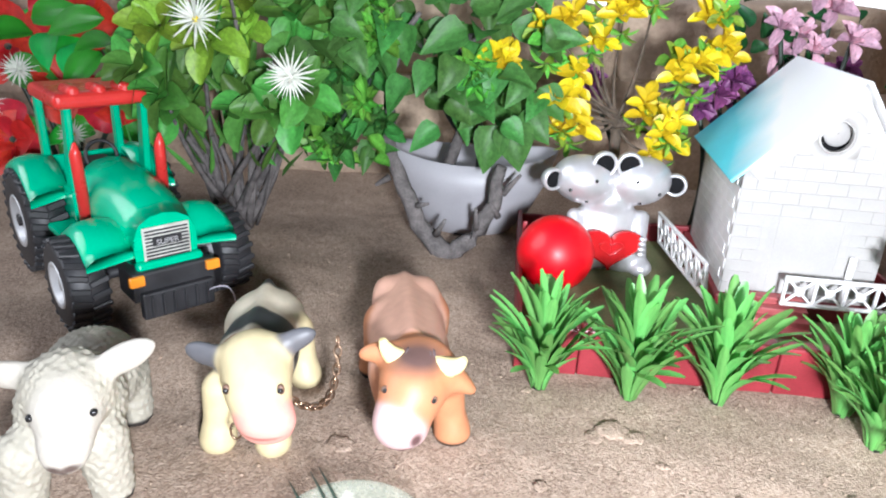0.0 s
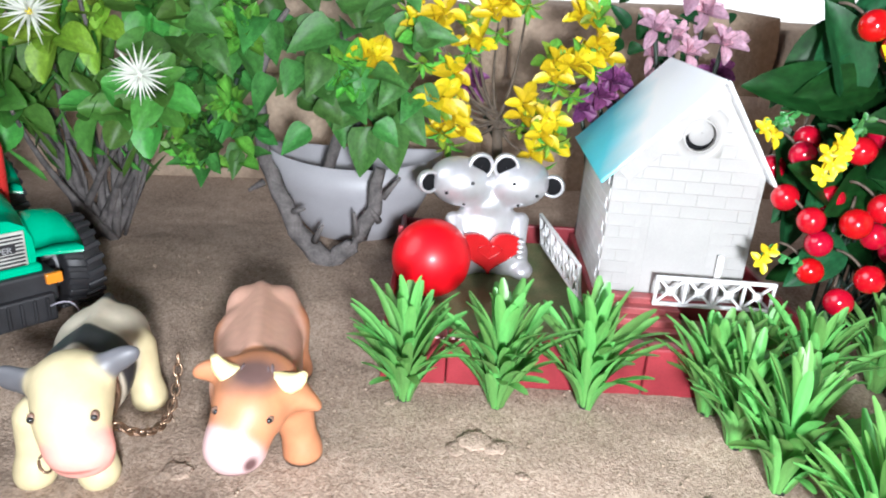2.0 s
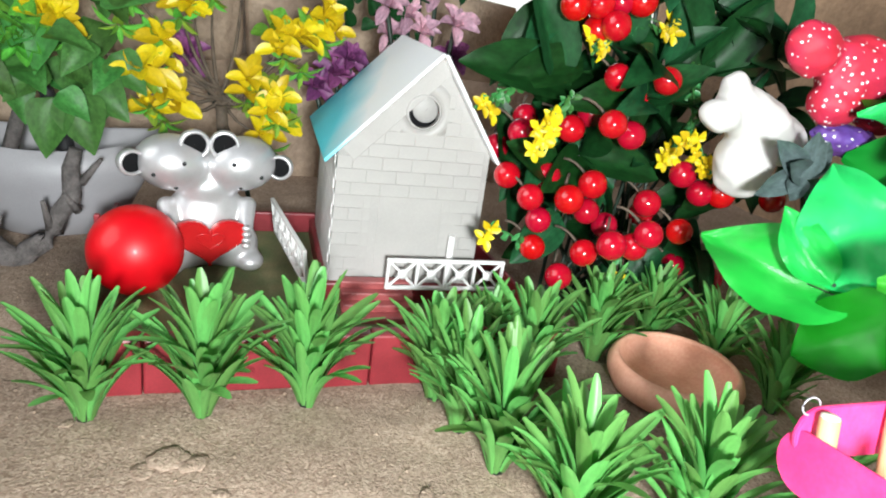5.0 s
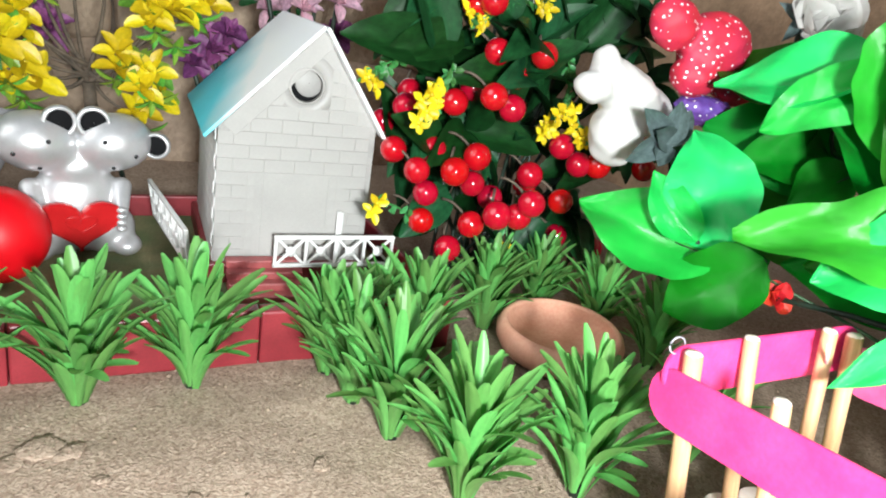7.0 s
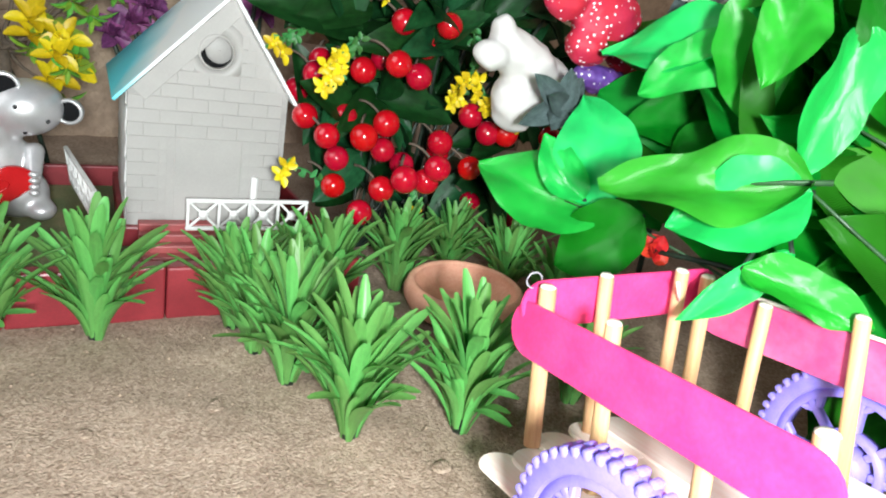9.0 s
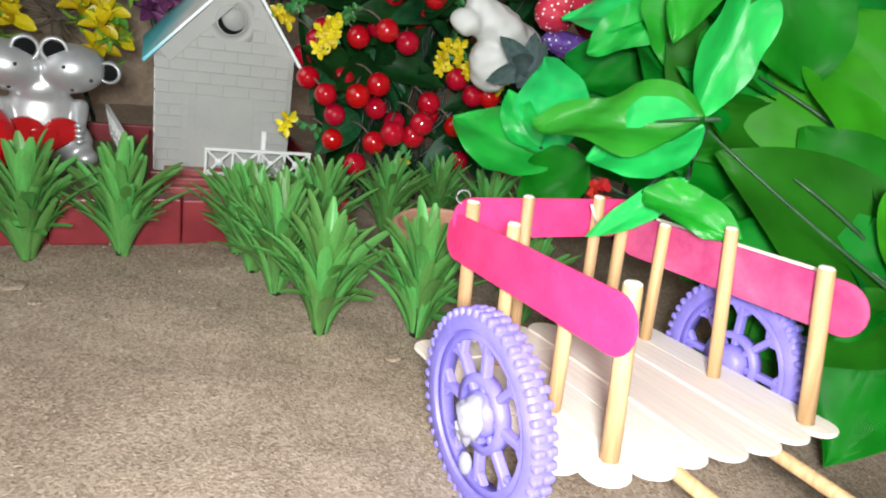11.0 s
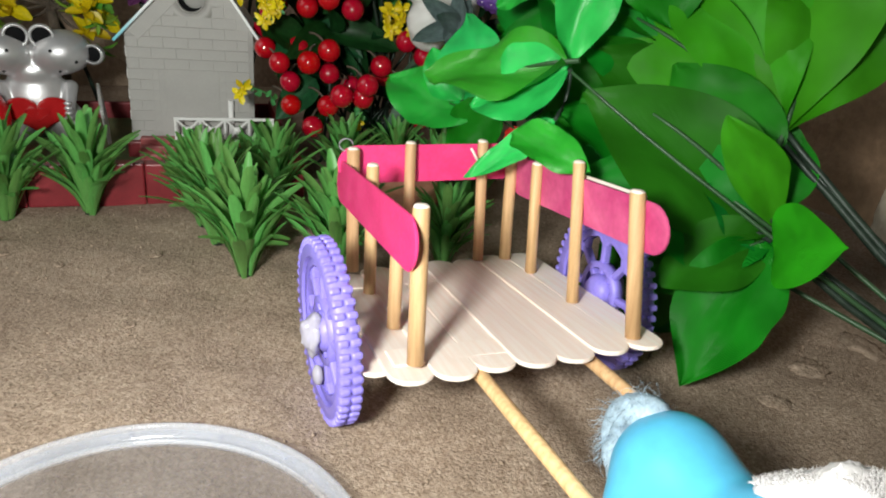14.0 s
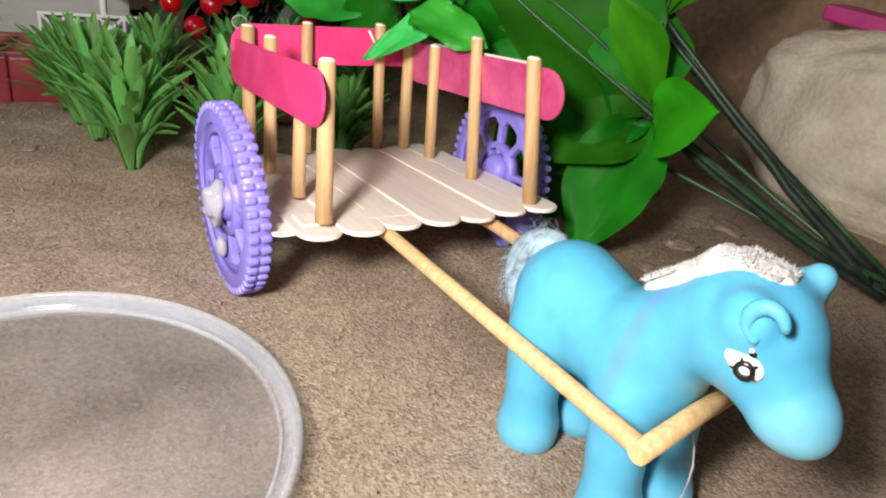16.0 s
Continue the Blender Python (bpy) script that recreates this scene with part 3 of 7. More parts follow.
def right_wall():
    """A tall wall of brown mud plaster, uneven, with a level crack; its unseen upper part is added to block sky light.
    """
    bm = bmesh.new()
    bmesh.ops.create_grid(bm, x_segments=110, y_segments=70, size=0.5)
    for v in bm.verts:
        # raised to 1.7 m, out of view, to hold back sky light
        y, z = v.co.x * 2.4, (v.co.y + 0.5) ** 1.8 * 1.70
        d = 0.010 * noise.noise((y * 8, z * 8, 1)) + 0.004 * noise.noise((y * 30, z * 30, 2))
        crack = abs(z - 0.085 - 0.012 * noise.noise((y * 9, 0, 7)))
        d += 0.010 * max(0.0, 1 - crack / 0.008)
        v.co = Vector((d + 0.02 * z, -y, z - 0.02))
    got = bmesh.ops.extrude_face_region(bm, geom=list(bm.faces))
    bmesh.ops.translate(bm, vec=(0.12, 0, 0), verts=[v for v in got["geom"] if isinstance(v, bmesh.types.BMVert)])
    bmesh.ops.recalc_face_normals(bm, faces=list(bm.faces))
    thing("wall_east", "brown mud wall with a level crack", "wall", pose(0.860, -0.10, 0, 0, 0, -3), from_bm("wall_east", bm, MUD, True), kind="structure")


def boulder():
    me = ball("boulder", 1.0, BOULDER, 120, 80)
    for v in me.vertices:
        p = v.co.copy()
        q = Vector([math.copysign(abs(c) ** 0.66, c) for c in p])
        s = 1 + 0.08 * noise.noise(p * 1.7) + 0.035 * noise.noise(p * 5) + 0.010 * noise.noise(p * 14)
        crack = noise.noise(p * 6.5 + Vector((3.1, 0.7, 1.9)))
        s -= 0.030 * max(0.0, 1 - abs(crack) / 0.045) * max(0.0, noise.noise(p * 2.3 + Vector((9, 1, 4))) + 0.15)
        v.co = Vector((q.x * 0.085, q.y * 0.145, q.z * 0.081)) * s
    thing("boulder", "pale rounded boulder with a flat worn face, against the mud wall", "stone", pose(0.839, 0.015, 0.066, 0, 0, 8), me)
    thing("plastic_strip", "magenta plastic strip lying on the boulder", "plastic strip", pose(0.8140, 0.0960, 0.1450, 3, 0, 12), box("plastic_strip", (0.05, 0.05, 0.012), PINK_CARD, 0.002))


# ---- grass plants ----
def blades():
    return [leaf_mesh("blade", GRASS, "strap", c, b, 11, 4, seed=k) for k, (b, c) in enumerate(((0.35, 0.10), (0.85, 0.12), (1.40, 0.10), (0.15, 0.14)))]


BLADES = blades()


def grass_plant(x, y, h, seed, spread=1.0, yaw=0.0):
    """A tuft of broad strap leaves: a tight sheath at the foot, a fan that arches outwards, a few short stubs."""
    rnd = random.Random(seed)
    root = thing("grass_plant", "green plastic tuft of arching strap leaves stuck in the sand", "plant", pose(x, y, -0.002, 0, 0, yaw), group="grass plants round the yard")
    part("stem", tube("stem", [(0, 0, 0), (0.0005, 0, h * 0.4), (0, 0, h * 0.62)], [0.0042, 0.0034, 0.0012], STEM, 7), root)

    def blade(a, low, r, steep, size, wide, kind):
        out = Vector((math.cos(a), math.sin(a), 0))
        start = out * r + Vector((0, 0, h * low))
        way = out * math.cos(radians(steep)) * spread + Vector((0, 0, math.sin(radians(steep))))
        m = stand(start, start + way.normalized() * h * size, h * wide, -out + Vector((0, 0, 0.5)), rnd.uniform(-16, 16))
        part("leaf", BLADES[kind], root, m @ Matrix.Diagonal((1, 1, size * 0.46 / max(1e-6, min(size, wide * 1.6)), 1)))

    for i in range(18):
        blade(i * 2.399 + rnd.uniform(-0.2, 0.2), rnd.uniform(0.0, 0.06), 0.0050, rnd.uniform(71, 83), rnd.uniform(0.44, 0.64), rnd.uniform(0.072, 0.094), rnd.choice((0, 0, 1)))
    for i in range(44):
        t = i / 43
        blade(i * 2.399 + 0.6 + rnd.uniform(-0.3, 0.3), 0.08 + 0.40 * t, 0.0056 - 0.0038 * t, rnd.uniform(64, 78) + 10 * t, rnd.uniform(0.52, 0.70) - 0.10 * t, rnd.uniform(0.074, 0.104), rnd.choice((0, 1, 1, 2)) if t < 0.75 else rnd.choice((0, 0, 3)))
    for i in range(4):
        blade(rnd.uniform(0, 6.28), rnd.uniform(0.14, 0.34), 0.0060, rnd.uniform(48, 64), rnd.uniform(0.22, 0.30), rnd.uniform(0.075, 0.095), 2)


def grass_row():
    spots = [(0.0880, 0.3950, 0.083, 1), (0.1455, 0.3895, 0.084, 2), (0.2020, 0.3890, 0.084, 3), (0.2795, 0.3845, 0.074, 4),
             (0.2820, 0.3500, 0.075, 5), (0.2875, 0.3110, 0.083, 6), (0.2985, 0.2550, 0.086, 7), (0.3570, 0.2400, 0.087, 8),
             (0.4380, 0.2400, 0.070, 9), (0.3450, 0.3880, 0.078, 10), (0.4130, 0.4130, 0.074, 11), (0.4680, 0.4230, 0.070, 12),
             (0.4950, 0.3800, 0.070, 13), (0.5020, 0.3300, 0.070, 14), (0.3300, 0.4180, 0.060, 15)]
    for x, y, h, s in spots:
        grass_plant(x, y, h, s, yaw=s * 47)


# ---- the tray with house, fences and koalas ----
def tray():
    """A maroon plastic base with a low wall, filled with earth."""
    root = thing("base_tray", "maroon plastic garden tray filled with mossy earth", "tray", pose(0.0725, 0.4165, 0, 0, 0, -4.5))
    w, d, h = 0.300, 0.245, 0.036
    part("floor", box("floor", (w - 0.004, d - 0.010, 0.010), MOSS, 0.001, centre=(w / 2, d / 2 + 0.004, 0.006)), root, label="brown earth and green moss filling")
    for i in range(7):
        part("kerb_block", box("kerb_block", (w / 7 - 0.0006, 0.012, h - 0.001 * (i % 3)), MAROON, 0.0015, centre=(w * (i + 0.5) / 7, 0.006 + 0.0006 * (i % 2), h / 2 - 0.002)), root)
    part("back_rail", box("back_rail", (w, 0.006, 0.030), MAROON, 0.0015, centre=(w / 2, d + 0.003, 0.0130)), root)
    part("side_rail", box("side_rail", (0.004, d - 0.016, 0.034), MAROON, 0.001, centre=(0.002, d / 2 + 0.006, 0.016)), root)
    part("side_rail", box("side_rail", (0.004, d - 0.016, 0.034), MAROON, 0.001, centre=(w - 0.002, d / 2 + 0.006, 0.016)), root)
    part("corner_post", box("corner_post", (0.004, 0.004, 0.062), MAROON, 0.001, centre=(0.004, d * 0.52, 0.031)), root)


HOUSE = pose(0.2880, 0.4880, 0.0, 0, 0, -7.5)


def house():
    """A small gabled plastic house with brick-embossed walls; local x across the front, y to the back."""
    root = thing("toy_house", "cream plastic toy house with embossed bricks and a turquoise-white roof", "toy house", HOUSE)
    d, z0, zr, xr = 0.134, 0.025, 0.1900, 0.0140
    xl, xe, zl, ze = -0.0515, 0.0575, 0.1215, 0.1258
    hx, hz = 0.0050, 0.1530
    n = 28
    hole = [(hx + 0.0112 * math.cos(-2 * math.pi * i / n), hz + 0.0112 * math.sin(-2 * math.pi * i / n)) for i in range(n)]
    gable = [(xl, z0), (xe, z0), (xe, ze), (xr, zr), (xl, zl)]
    front = part("front_wall", prism("front_wall", gable, 0.003, GROOVE_SHADE, 0.0004, [hole]), root, pose(0, 0.010, 0))
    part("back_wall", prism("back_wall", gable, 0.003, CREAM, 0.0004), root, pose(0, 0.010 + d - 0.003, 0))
    ringp = [(0.0108, -0.0008), (0.0120, -0.0008), (0.0124, 0.0), (0.0124, 0.0005), (0.0108, 0.0040), (0.0108, -0.0008)]
    part("vent_ring", lathe("vent_ring", ringp, CREAM, 32), front, pose(hx, -0.0006, hz, -90, 0, 0))
    # pale disc and black sheet: light and shade inside the vent, put into colour
    part("vent_disc", lathe("vent_disc", [(0.0003, 0), (0.0090, 0), (0.0095, 0.0004), (0.0095, 0.0012)], CREAM, 32), front, pose(hx + 0.0030, 0.0075, hz + 0.0010, -90, 0, 0))
    part("vent_shade", box("vent_shade", (0.026, 0.001, 0.026), HOLLOW, 0.0002, 1), front, pose(hx, 0.0110, hz))
    sides = []
    # side walls in white: the stronger light on them is put into the colour
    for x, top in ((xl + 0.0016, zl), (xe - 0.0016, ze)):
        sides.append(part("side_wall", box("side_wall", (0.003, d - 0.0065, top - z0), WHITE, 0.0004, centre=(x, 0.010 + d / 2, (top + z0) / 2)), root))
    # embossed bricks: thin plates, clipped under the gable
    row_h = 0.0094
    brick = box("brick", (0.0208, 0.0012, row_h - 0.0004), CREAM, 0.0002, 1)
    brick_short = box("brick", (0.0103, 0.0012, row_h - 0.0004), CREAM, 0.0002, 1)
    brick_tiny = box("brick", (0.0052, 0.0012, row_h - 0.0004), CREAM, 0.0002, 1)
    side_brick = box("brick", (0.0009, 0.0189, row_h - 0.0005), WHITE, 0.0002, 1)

    def fits(c, half, z):
        top = z + row_h / 2
        left = xl if top < zl else xl + (xr - xl) * (top - zl) / (zr - zl)
        right = xe if top < ze else xe - (xe - xr) * (top - ze) / (zr - ze)
        clear = abs(z - hz) > 0.0122 + row_h / 2 or abs(c - hx) > 0.0122 + half
        if z < 0.092 and c + half > -0.0205 and c - half < 0.0265:
            return False
        return c - half >= left - 0.0008 and c + half <= right + 0.0008 and clear

    part("door_panel", box("door_panel", (0.0462, 0.0010, 0.0660), CREAM, 0.0002, 1), front, pose(0.0030, -0.0001, z0 + 0.0335))
    part("door_surround", box("door_surround", (0.0720, 0.0006, 0.0660), CREAM, 0.0002, 1), front, pose(0.0030, -0.00005, z0 + 0.0335))
    part("vent_surround", lathe("vent_surround", [(0.0121, 0.0004), (0.0121, -0.0003), (0.0215, -0.0003), (0.0218, 0.0004)], CREAM, 36), front, pose(hx, -0.0001, hz, -90, 0, 0))
    for sx, px, pz in ((-1, xl, zl), (1, xe, ze)):
        run = math.hypot(px - xr, zr - pz) - 0.004
        tilt = math.degrees(math.atan2(zr - pz, abs(px - xr)))
        part("gable_trim", box("gable_trim", (run, 0.0009, 0.0120), CREAM, 0.0002, 1, centre=(sx * run / 2, 0, -0.0060)), front, pose(xr, -0.00005 + 0.0002 * sx, zr, 0, sx * tilt, 0))
    r, z = 0, z0 + row_h / 2 + 0.0005
    while z < zr - 0.020:
        x = xl - 0.0210 * 0.5 * (r % 2)
        while x < xe:
            c = x + 0.0105
            if fits(c, 0.0102, z):
                part("brick", brick, front, pose(c, 0.00018, z))
            else:
                for o in (-0.00525, 0.00525):
                    if fits(c + o, 0.0050, z):
                        part("brick", brick_short, front, pose(c + o, 0.00018, z))
                    else:
                        for q in (-0.00262, 0.00262):
                            if fits(c + o + q, 0.0024, z):
                                part("brick", brick_tiny, front, pose(c + o + q, 0.00018, z))
            x += 0.0210
        if z < zl - 0.004:
            y = 0.0205 + (0.0097 if r % 2 else 0.0)
            while y < d + 0.002:
                part("brick", side_brick, sides[0], pose(xl - 0.0001, y, z))
                y += 0.0194
        z += row_h
        r += 1
    top, long = 0.1930, d + 0.024
    for s, x, z in ((-1, -0.0605, 0.1150), (1, 0.0615, 0.1225)):
        slope, run = math.atan2(top - z, abs(x - xr)), math.hypot(x - xr, top - z)
        part("roof_slab", box("roof_slab", (run, long - (0.006 if s < 0 else 0), 0.0026), ROOF, 0.0009, 2, centre=(s * run / 2, long / 2 + (0.003 if s < 0 else 0), 0)), root, pose(xr, 0.0, top, 0, s * math.degrees(slope), 0), "turquoise roof slope with white glare painted on it" if s < 0 else "pale turquoise roof slope")
    w = 0.105
    # plinth and front steps
    part("plinth", box("plinth", (w + 0.012, d + 0.01, 0.0165), MAROON, 0.0015, centre=(0.0025, 0.010 + d / 2, 0.0173)), root)
    for i in range(4):
        part("step", box("step", (0.052, 0.010, 0.006), MAROON_STEP, 0.001, centre=(-0.018, 0.0 - 0.0085 * i, 0.0285 - 0.0052 * i)), root)
    part("door_post", tube("door_post", [(0.036, 0.004, 0.026), (0.036, 0.004, 0.066)], 0.0026, WHITE, 10), root)


def fence_panel(m, length, high, label):
    """A white lattice panel: a frame, uprights and crosses."""
    root = thing("fence_panel", label, "fence", m)
    t = 0.0026
    for z in (t / 2, high - t / 2):
        part("rail", box("rail", (length, 0.003, t), WHITE, 0.0005, centre=(length / 2, 0, z)), root)
    bays = max(2, round(length / 0.021))
    step = (length - t) / bays
    for i in range(bays + 1):
        part("upright", box("upright", (t * 0.8, 0.0028, high - 2 * t), WHITE, 0.0004, centre=(t / 2 + i * step, 0, high / 2)), root)
    gap = high - 2 * t
    for i in range(bays):
        for s in (-1, 1):
            a = math.degrees(math.atan2(gap, step - t))
            part("cross_bar", box("cross_bar", (math.hypot(gap, step - t), 0.002 + 0.0004 * s, 0.0019), WHITE, 0.0003, 1), root, pose(t / 2 + (i + 0.5) * step, 0, high / 2, 0, s * a, 0))
        part("boss", lathe("boss", [(0.0001, -0.0018), (0.0034, -0.0018), (0.0034, 0.0018), (0.0001, 0.0018)], WHITE, 12), root, pose(t / 2 + (i + 0.5) * step, 0, high / 2, 90, 0, 0))


def koalas():
    """Two silver koalas, cheek to cheek, that hold one red heart."""
    S = (0.6, 0.6, 0.62)
    heads = ((-0.0265, 0.0815), (0.0215, 0.0815))
    forms = [("e", (x, 0.0, z), (0.0265, 0.0215, 0.0205), (0, 8 if x < 0 else -8, 0), S) for x, z in heads]
    forms += [("e", (-0.0025, 0.002, 0.034), (0.031, 0.018, 0.034), (0, 0, 0), S), ("e", (-0.019, 0.0, 0.018), (0.019, 0.018, 0.019), (0, 0, 0), S), ("e", (0.016, 0.0, 0.018), (0.020, 0.018, 0.019), (0, 0, 0), S),
              ("e", (0.0280, -0.012, 0.008), (0.0105, 0.012, 0.008), (0, 0, 0), S), ("e", (-0.029, -0.012, 0.006), (0.010, 0.012, 0.006), (0, 0, 0), S), ("e", (-0.0025, 0.0, 0.0640), (0.020, 0.014, 0.014), (0, 0, 0), S)]
    for s in (-1, 1):
        forms += [("c", (-0.0025 + s * 0.029, -0.004, 0.050), (-0.0025 + s * 0.026, -0.019, 0.032), 0.0065, 0.0045, S)]
    root = thing("koala_figurine", "silver-painted pair of koalas holding a red heart", "figurine", pose(0.1615, 0.574, 0.0105, 0, 0, 3), skin("koala_figurine", forms, 0.0045, 0.0013, SILVER))
    # ears: cups with a thick rim and a black hollow
    for x, z, r, tilt in ((-0.0130, 0.0970, 0.0112, -6), (0.0080, 0.0970, 0.0112, 6), (-0.0545, 0.0830, 0.0098, -22), (0.0490, 0.0815, 0.0098, 22)):
        cup = [(0.0004, 0.0085), (r * 0.62, 0.0075), (r * 0.95, 0.003), (r, -0.001), (r * 0.97, -0.0030), (r * 0.86, -0.0040), (r * 0.74, -0.0034), (r * 0.70, -0.001), (r * 0.60, 0.002), (0.0004, 0.003)]
        e = part("ear", lathe("ear", cup, SILVER, 28), root, pose(x, -0.0085, z, -90, 0, 0) @ pose(0, 0, 0, 0, tilt, 0))
        part("inner_ear", ball("inner_ear", r * 0.76, HOLLOW, 20, 10, (1, 1, 0.25)), e, pose(0, 0, -0.0012), label="black hollow of the ear")
    for x, z in ((-0.0205, 0.0855), (-0.0405, 0.0765), (-0.0255, 0.0665), (0.0135, 0.0855), (0.0335, 0.0755), (0.0195, 0.0665)):
        cx = heads[0][0] if x < 0 else heads[1][0]
        y = -0.0212 * math.sqrt(max(0.05, 1 - ((x - cx) / 0.0265) ** 2 - ((z - 0.0815) / 0.0205) ** 2))
        part("dot", ball("dot", 0.0016, BLACK, 10, 6), root, pose(x, y, z))
    n, out = 40, []
    for i in range(n):
        a = 2 * math.pi * i / n
        out.append((0.00172 * 16 * math.sin(a) ** 3, 0.00122 * (13 * math.cos(a) - 5 * math.cos(2 * a) - 2 * math.cos(3 * a) - math.cos(4 * a))))
    heart = part("heart", prism("heart", out, 0.007, HEART, 0.0015), root, pose(-0.0030, -0.0265, 0.0300), "glossy red heart with an embossed outline")
    line = [(x * 0.36, 0, z * 0.36) for x, z in out] + [(out[0][0] * 0.36, 0, out[0][1] * 0.36)]
    part("embossed_line", tube("embossed_line", line, 0.0007, HEART, 6, False), heart, pose(0, -0.0003, 0))
    for i in range(4):
        part("finger", ball("finger", 0.0028, SILVER, 12, 8, (1.3, 0.8, 0.8)), root, pose(0.0225, -0.0275, 0.0255 + 0.0046 * i))


def red_ball():
    thing("red_ball", "shiny plain red plastic ball on the tray", "ball", pose(0.1105, 0.5255, 0.0425), ball("red_ball", 0.0308, BALL_RED, 40, 24))


# ---- the toy animals ----
def eye(root, x, y, z, r=0.0022):
    part("eye", ball("eye", r, BLACK, 10, 8), root, pose(x, y, z), "black painted eye")


def bull():
    B, T, N, K = (0.46, 0.19, 0.090), (0.58, 0.335, 0.245), (0.54, 0.37, 0.36), (0.02, 0.015, 0.012)
    forms = [("c", (0.0085, 0.002, 0.0350), (0.0010, 0.068, 0.0345), 0.0245, 0.0235, T), ("c", (0.009, -0.004, 0.0600), (-0.002, 0.084, 0.0565), 0.0026, 0.0020, T),
             ("e", (-0.0130, 0.078, 0.0470), (0.0085, 0.012, 0.0085), (0, 0, 0), T), ("e", (0.0120, 0.080, 0.0470), (0.0085, 0.012, 0.0085), (0, 0, 0), T),
             ("e", (0.0145, -0.026, 0.0510), (0.0205, 0.019, 0.0155), (20, 0, 0), B), ("e", (0.0120, -0.0415, 0.0460), (0.0170, 0.0165, 0.0180), (-28, 8, 0), B),
             ("e", (0.0055, -0.0535, 0.0350), (0.0128, 0.0125, 0.0118), (-20, 0, 0), N), ("e", (0.0090, -0.0500, 0.0270), (0.0100, 0.0095, 0.0060), (-10, 0, 0), N),
             ("e", (-0.0105, -0.022, 0.0575), (0.0085, 0.0045, 0.0048), (0, -15, 10), B), ("e", (0.0370, -0.030, 0.0470), (0.0115, 0.0058, 0.0045), (0, 42, 10), B)]
    feet = ((0.0345, -0.016), (-0.001, -0.010), (0.021, 0.066), (-0.0180, 0.050))
    for x, y in feet:
        forms += [("c", (x * 0.80 + 0.001, y, 0.036), (x, y, 0.006), 0.0115, 0.0078, B), ("c", (x, y - 0.001, 0.0045), (x, y - 0.001, 0.004), 0.0084, 0.0088, B)]
    paint = [((x, y, 0.0), (0.016, 0.016, 0.0042), K, 0.3) for x, y in feet]
    paint += [((0.0145, -0.037, 0.0640), (0.014, 0.012, 0.007), (0.13, 0.075, 0.065), 0.9)]
    paint += [((-0.003, 0.096, 0.046), (0.014, 0.014, 0.02), K, 0.8), ((0.0165, -0.0640, 0.0300), (0.0035, 0.006, 0.0050), (0.10, 0.05, 0.05), 0.6), ((0.0075, -0.0640, 0.0245), (0.010, 0.008, 0.0012), (0.20, 0.10, 0.10), 0.8)]
    root = thing("toy_bull", "brown vinyl toy bull with cream horns standing on sand", "toy animal", pose(-0.0025, 0.356, -0.0012), skin("toy_bull", forms, 0.010, 0.0012, TOY, paint))
    part("horn", tube("horn", bent((0.0100, -0.0325, 0.0590), (-0.0050, -0.0330, 0.0715), (-0.002, 0, -0.003), 6), [0.0058, 0.0060, 0.0058, 0.0052, 0.0044, 0.0034, 0.0018], CREAM_HORN, 10), root, label="pale yellow horn")
    part("horn", tube("horn", bent((0.0215, -0.0335, 0.0585), (0.0385, -0.0385, 0.0655), (0.002, 0, -0.003), 6), [0.0056, 0.0058, 0.0056, 0.0052, 0.0045, 0.0034, 0.0018], CREAM_HORN, 10), root, label="pale yellow horn")
    rnd = random.Random(4)
    for i in range(9):
        a = (0.0080 + 0.0018 * i, -0.0335 + rnd.uniform(-0.001, 0.001), 0.0632 - 0.00010 * i)
        part("hair_tuft", ball("hair_tuft", 0.0028, HAIR_DARK, 8, 6, (0.50, 2.0, 0.9)), root, pose(*a, 25, 0, rnd.uniform(-12, 12)))
    for x, y, z in ((0.0235, -0.0530, 0.0490), (-0.0012, -0.0505, 0.0520)):
        part("eyelid", ball("eyelid", 0.0027, EYELID, 12, 8, (0.9, 0.6, 0.8)), root, pose(x, y + 0.0010, z, 0, 0, 20))
        eye(root, x, y, z, 0.0015)


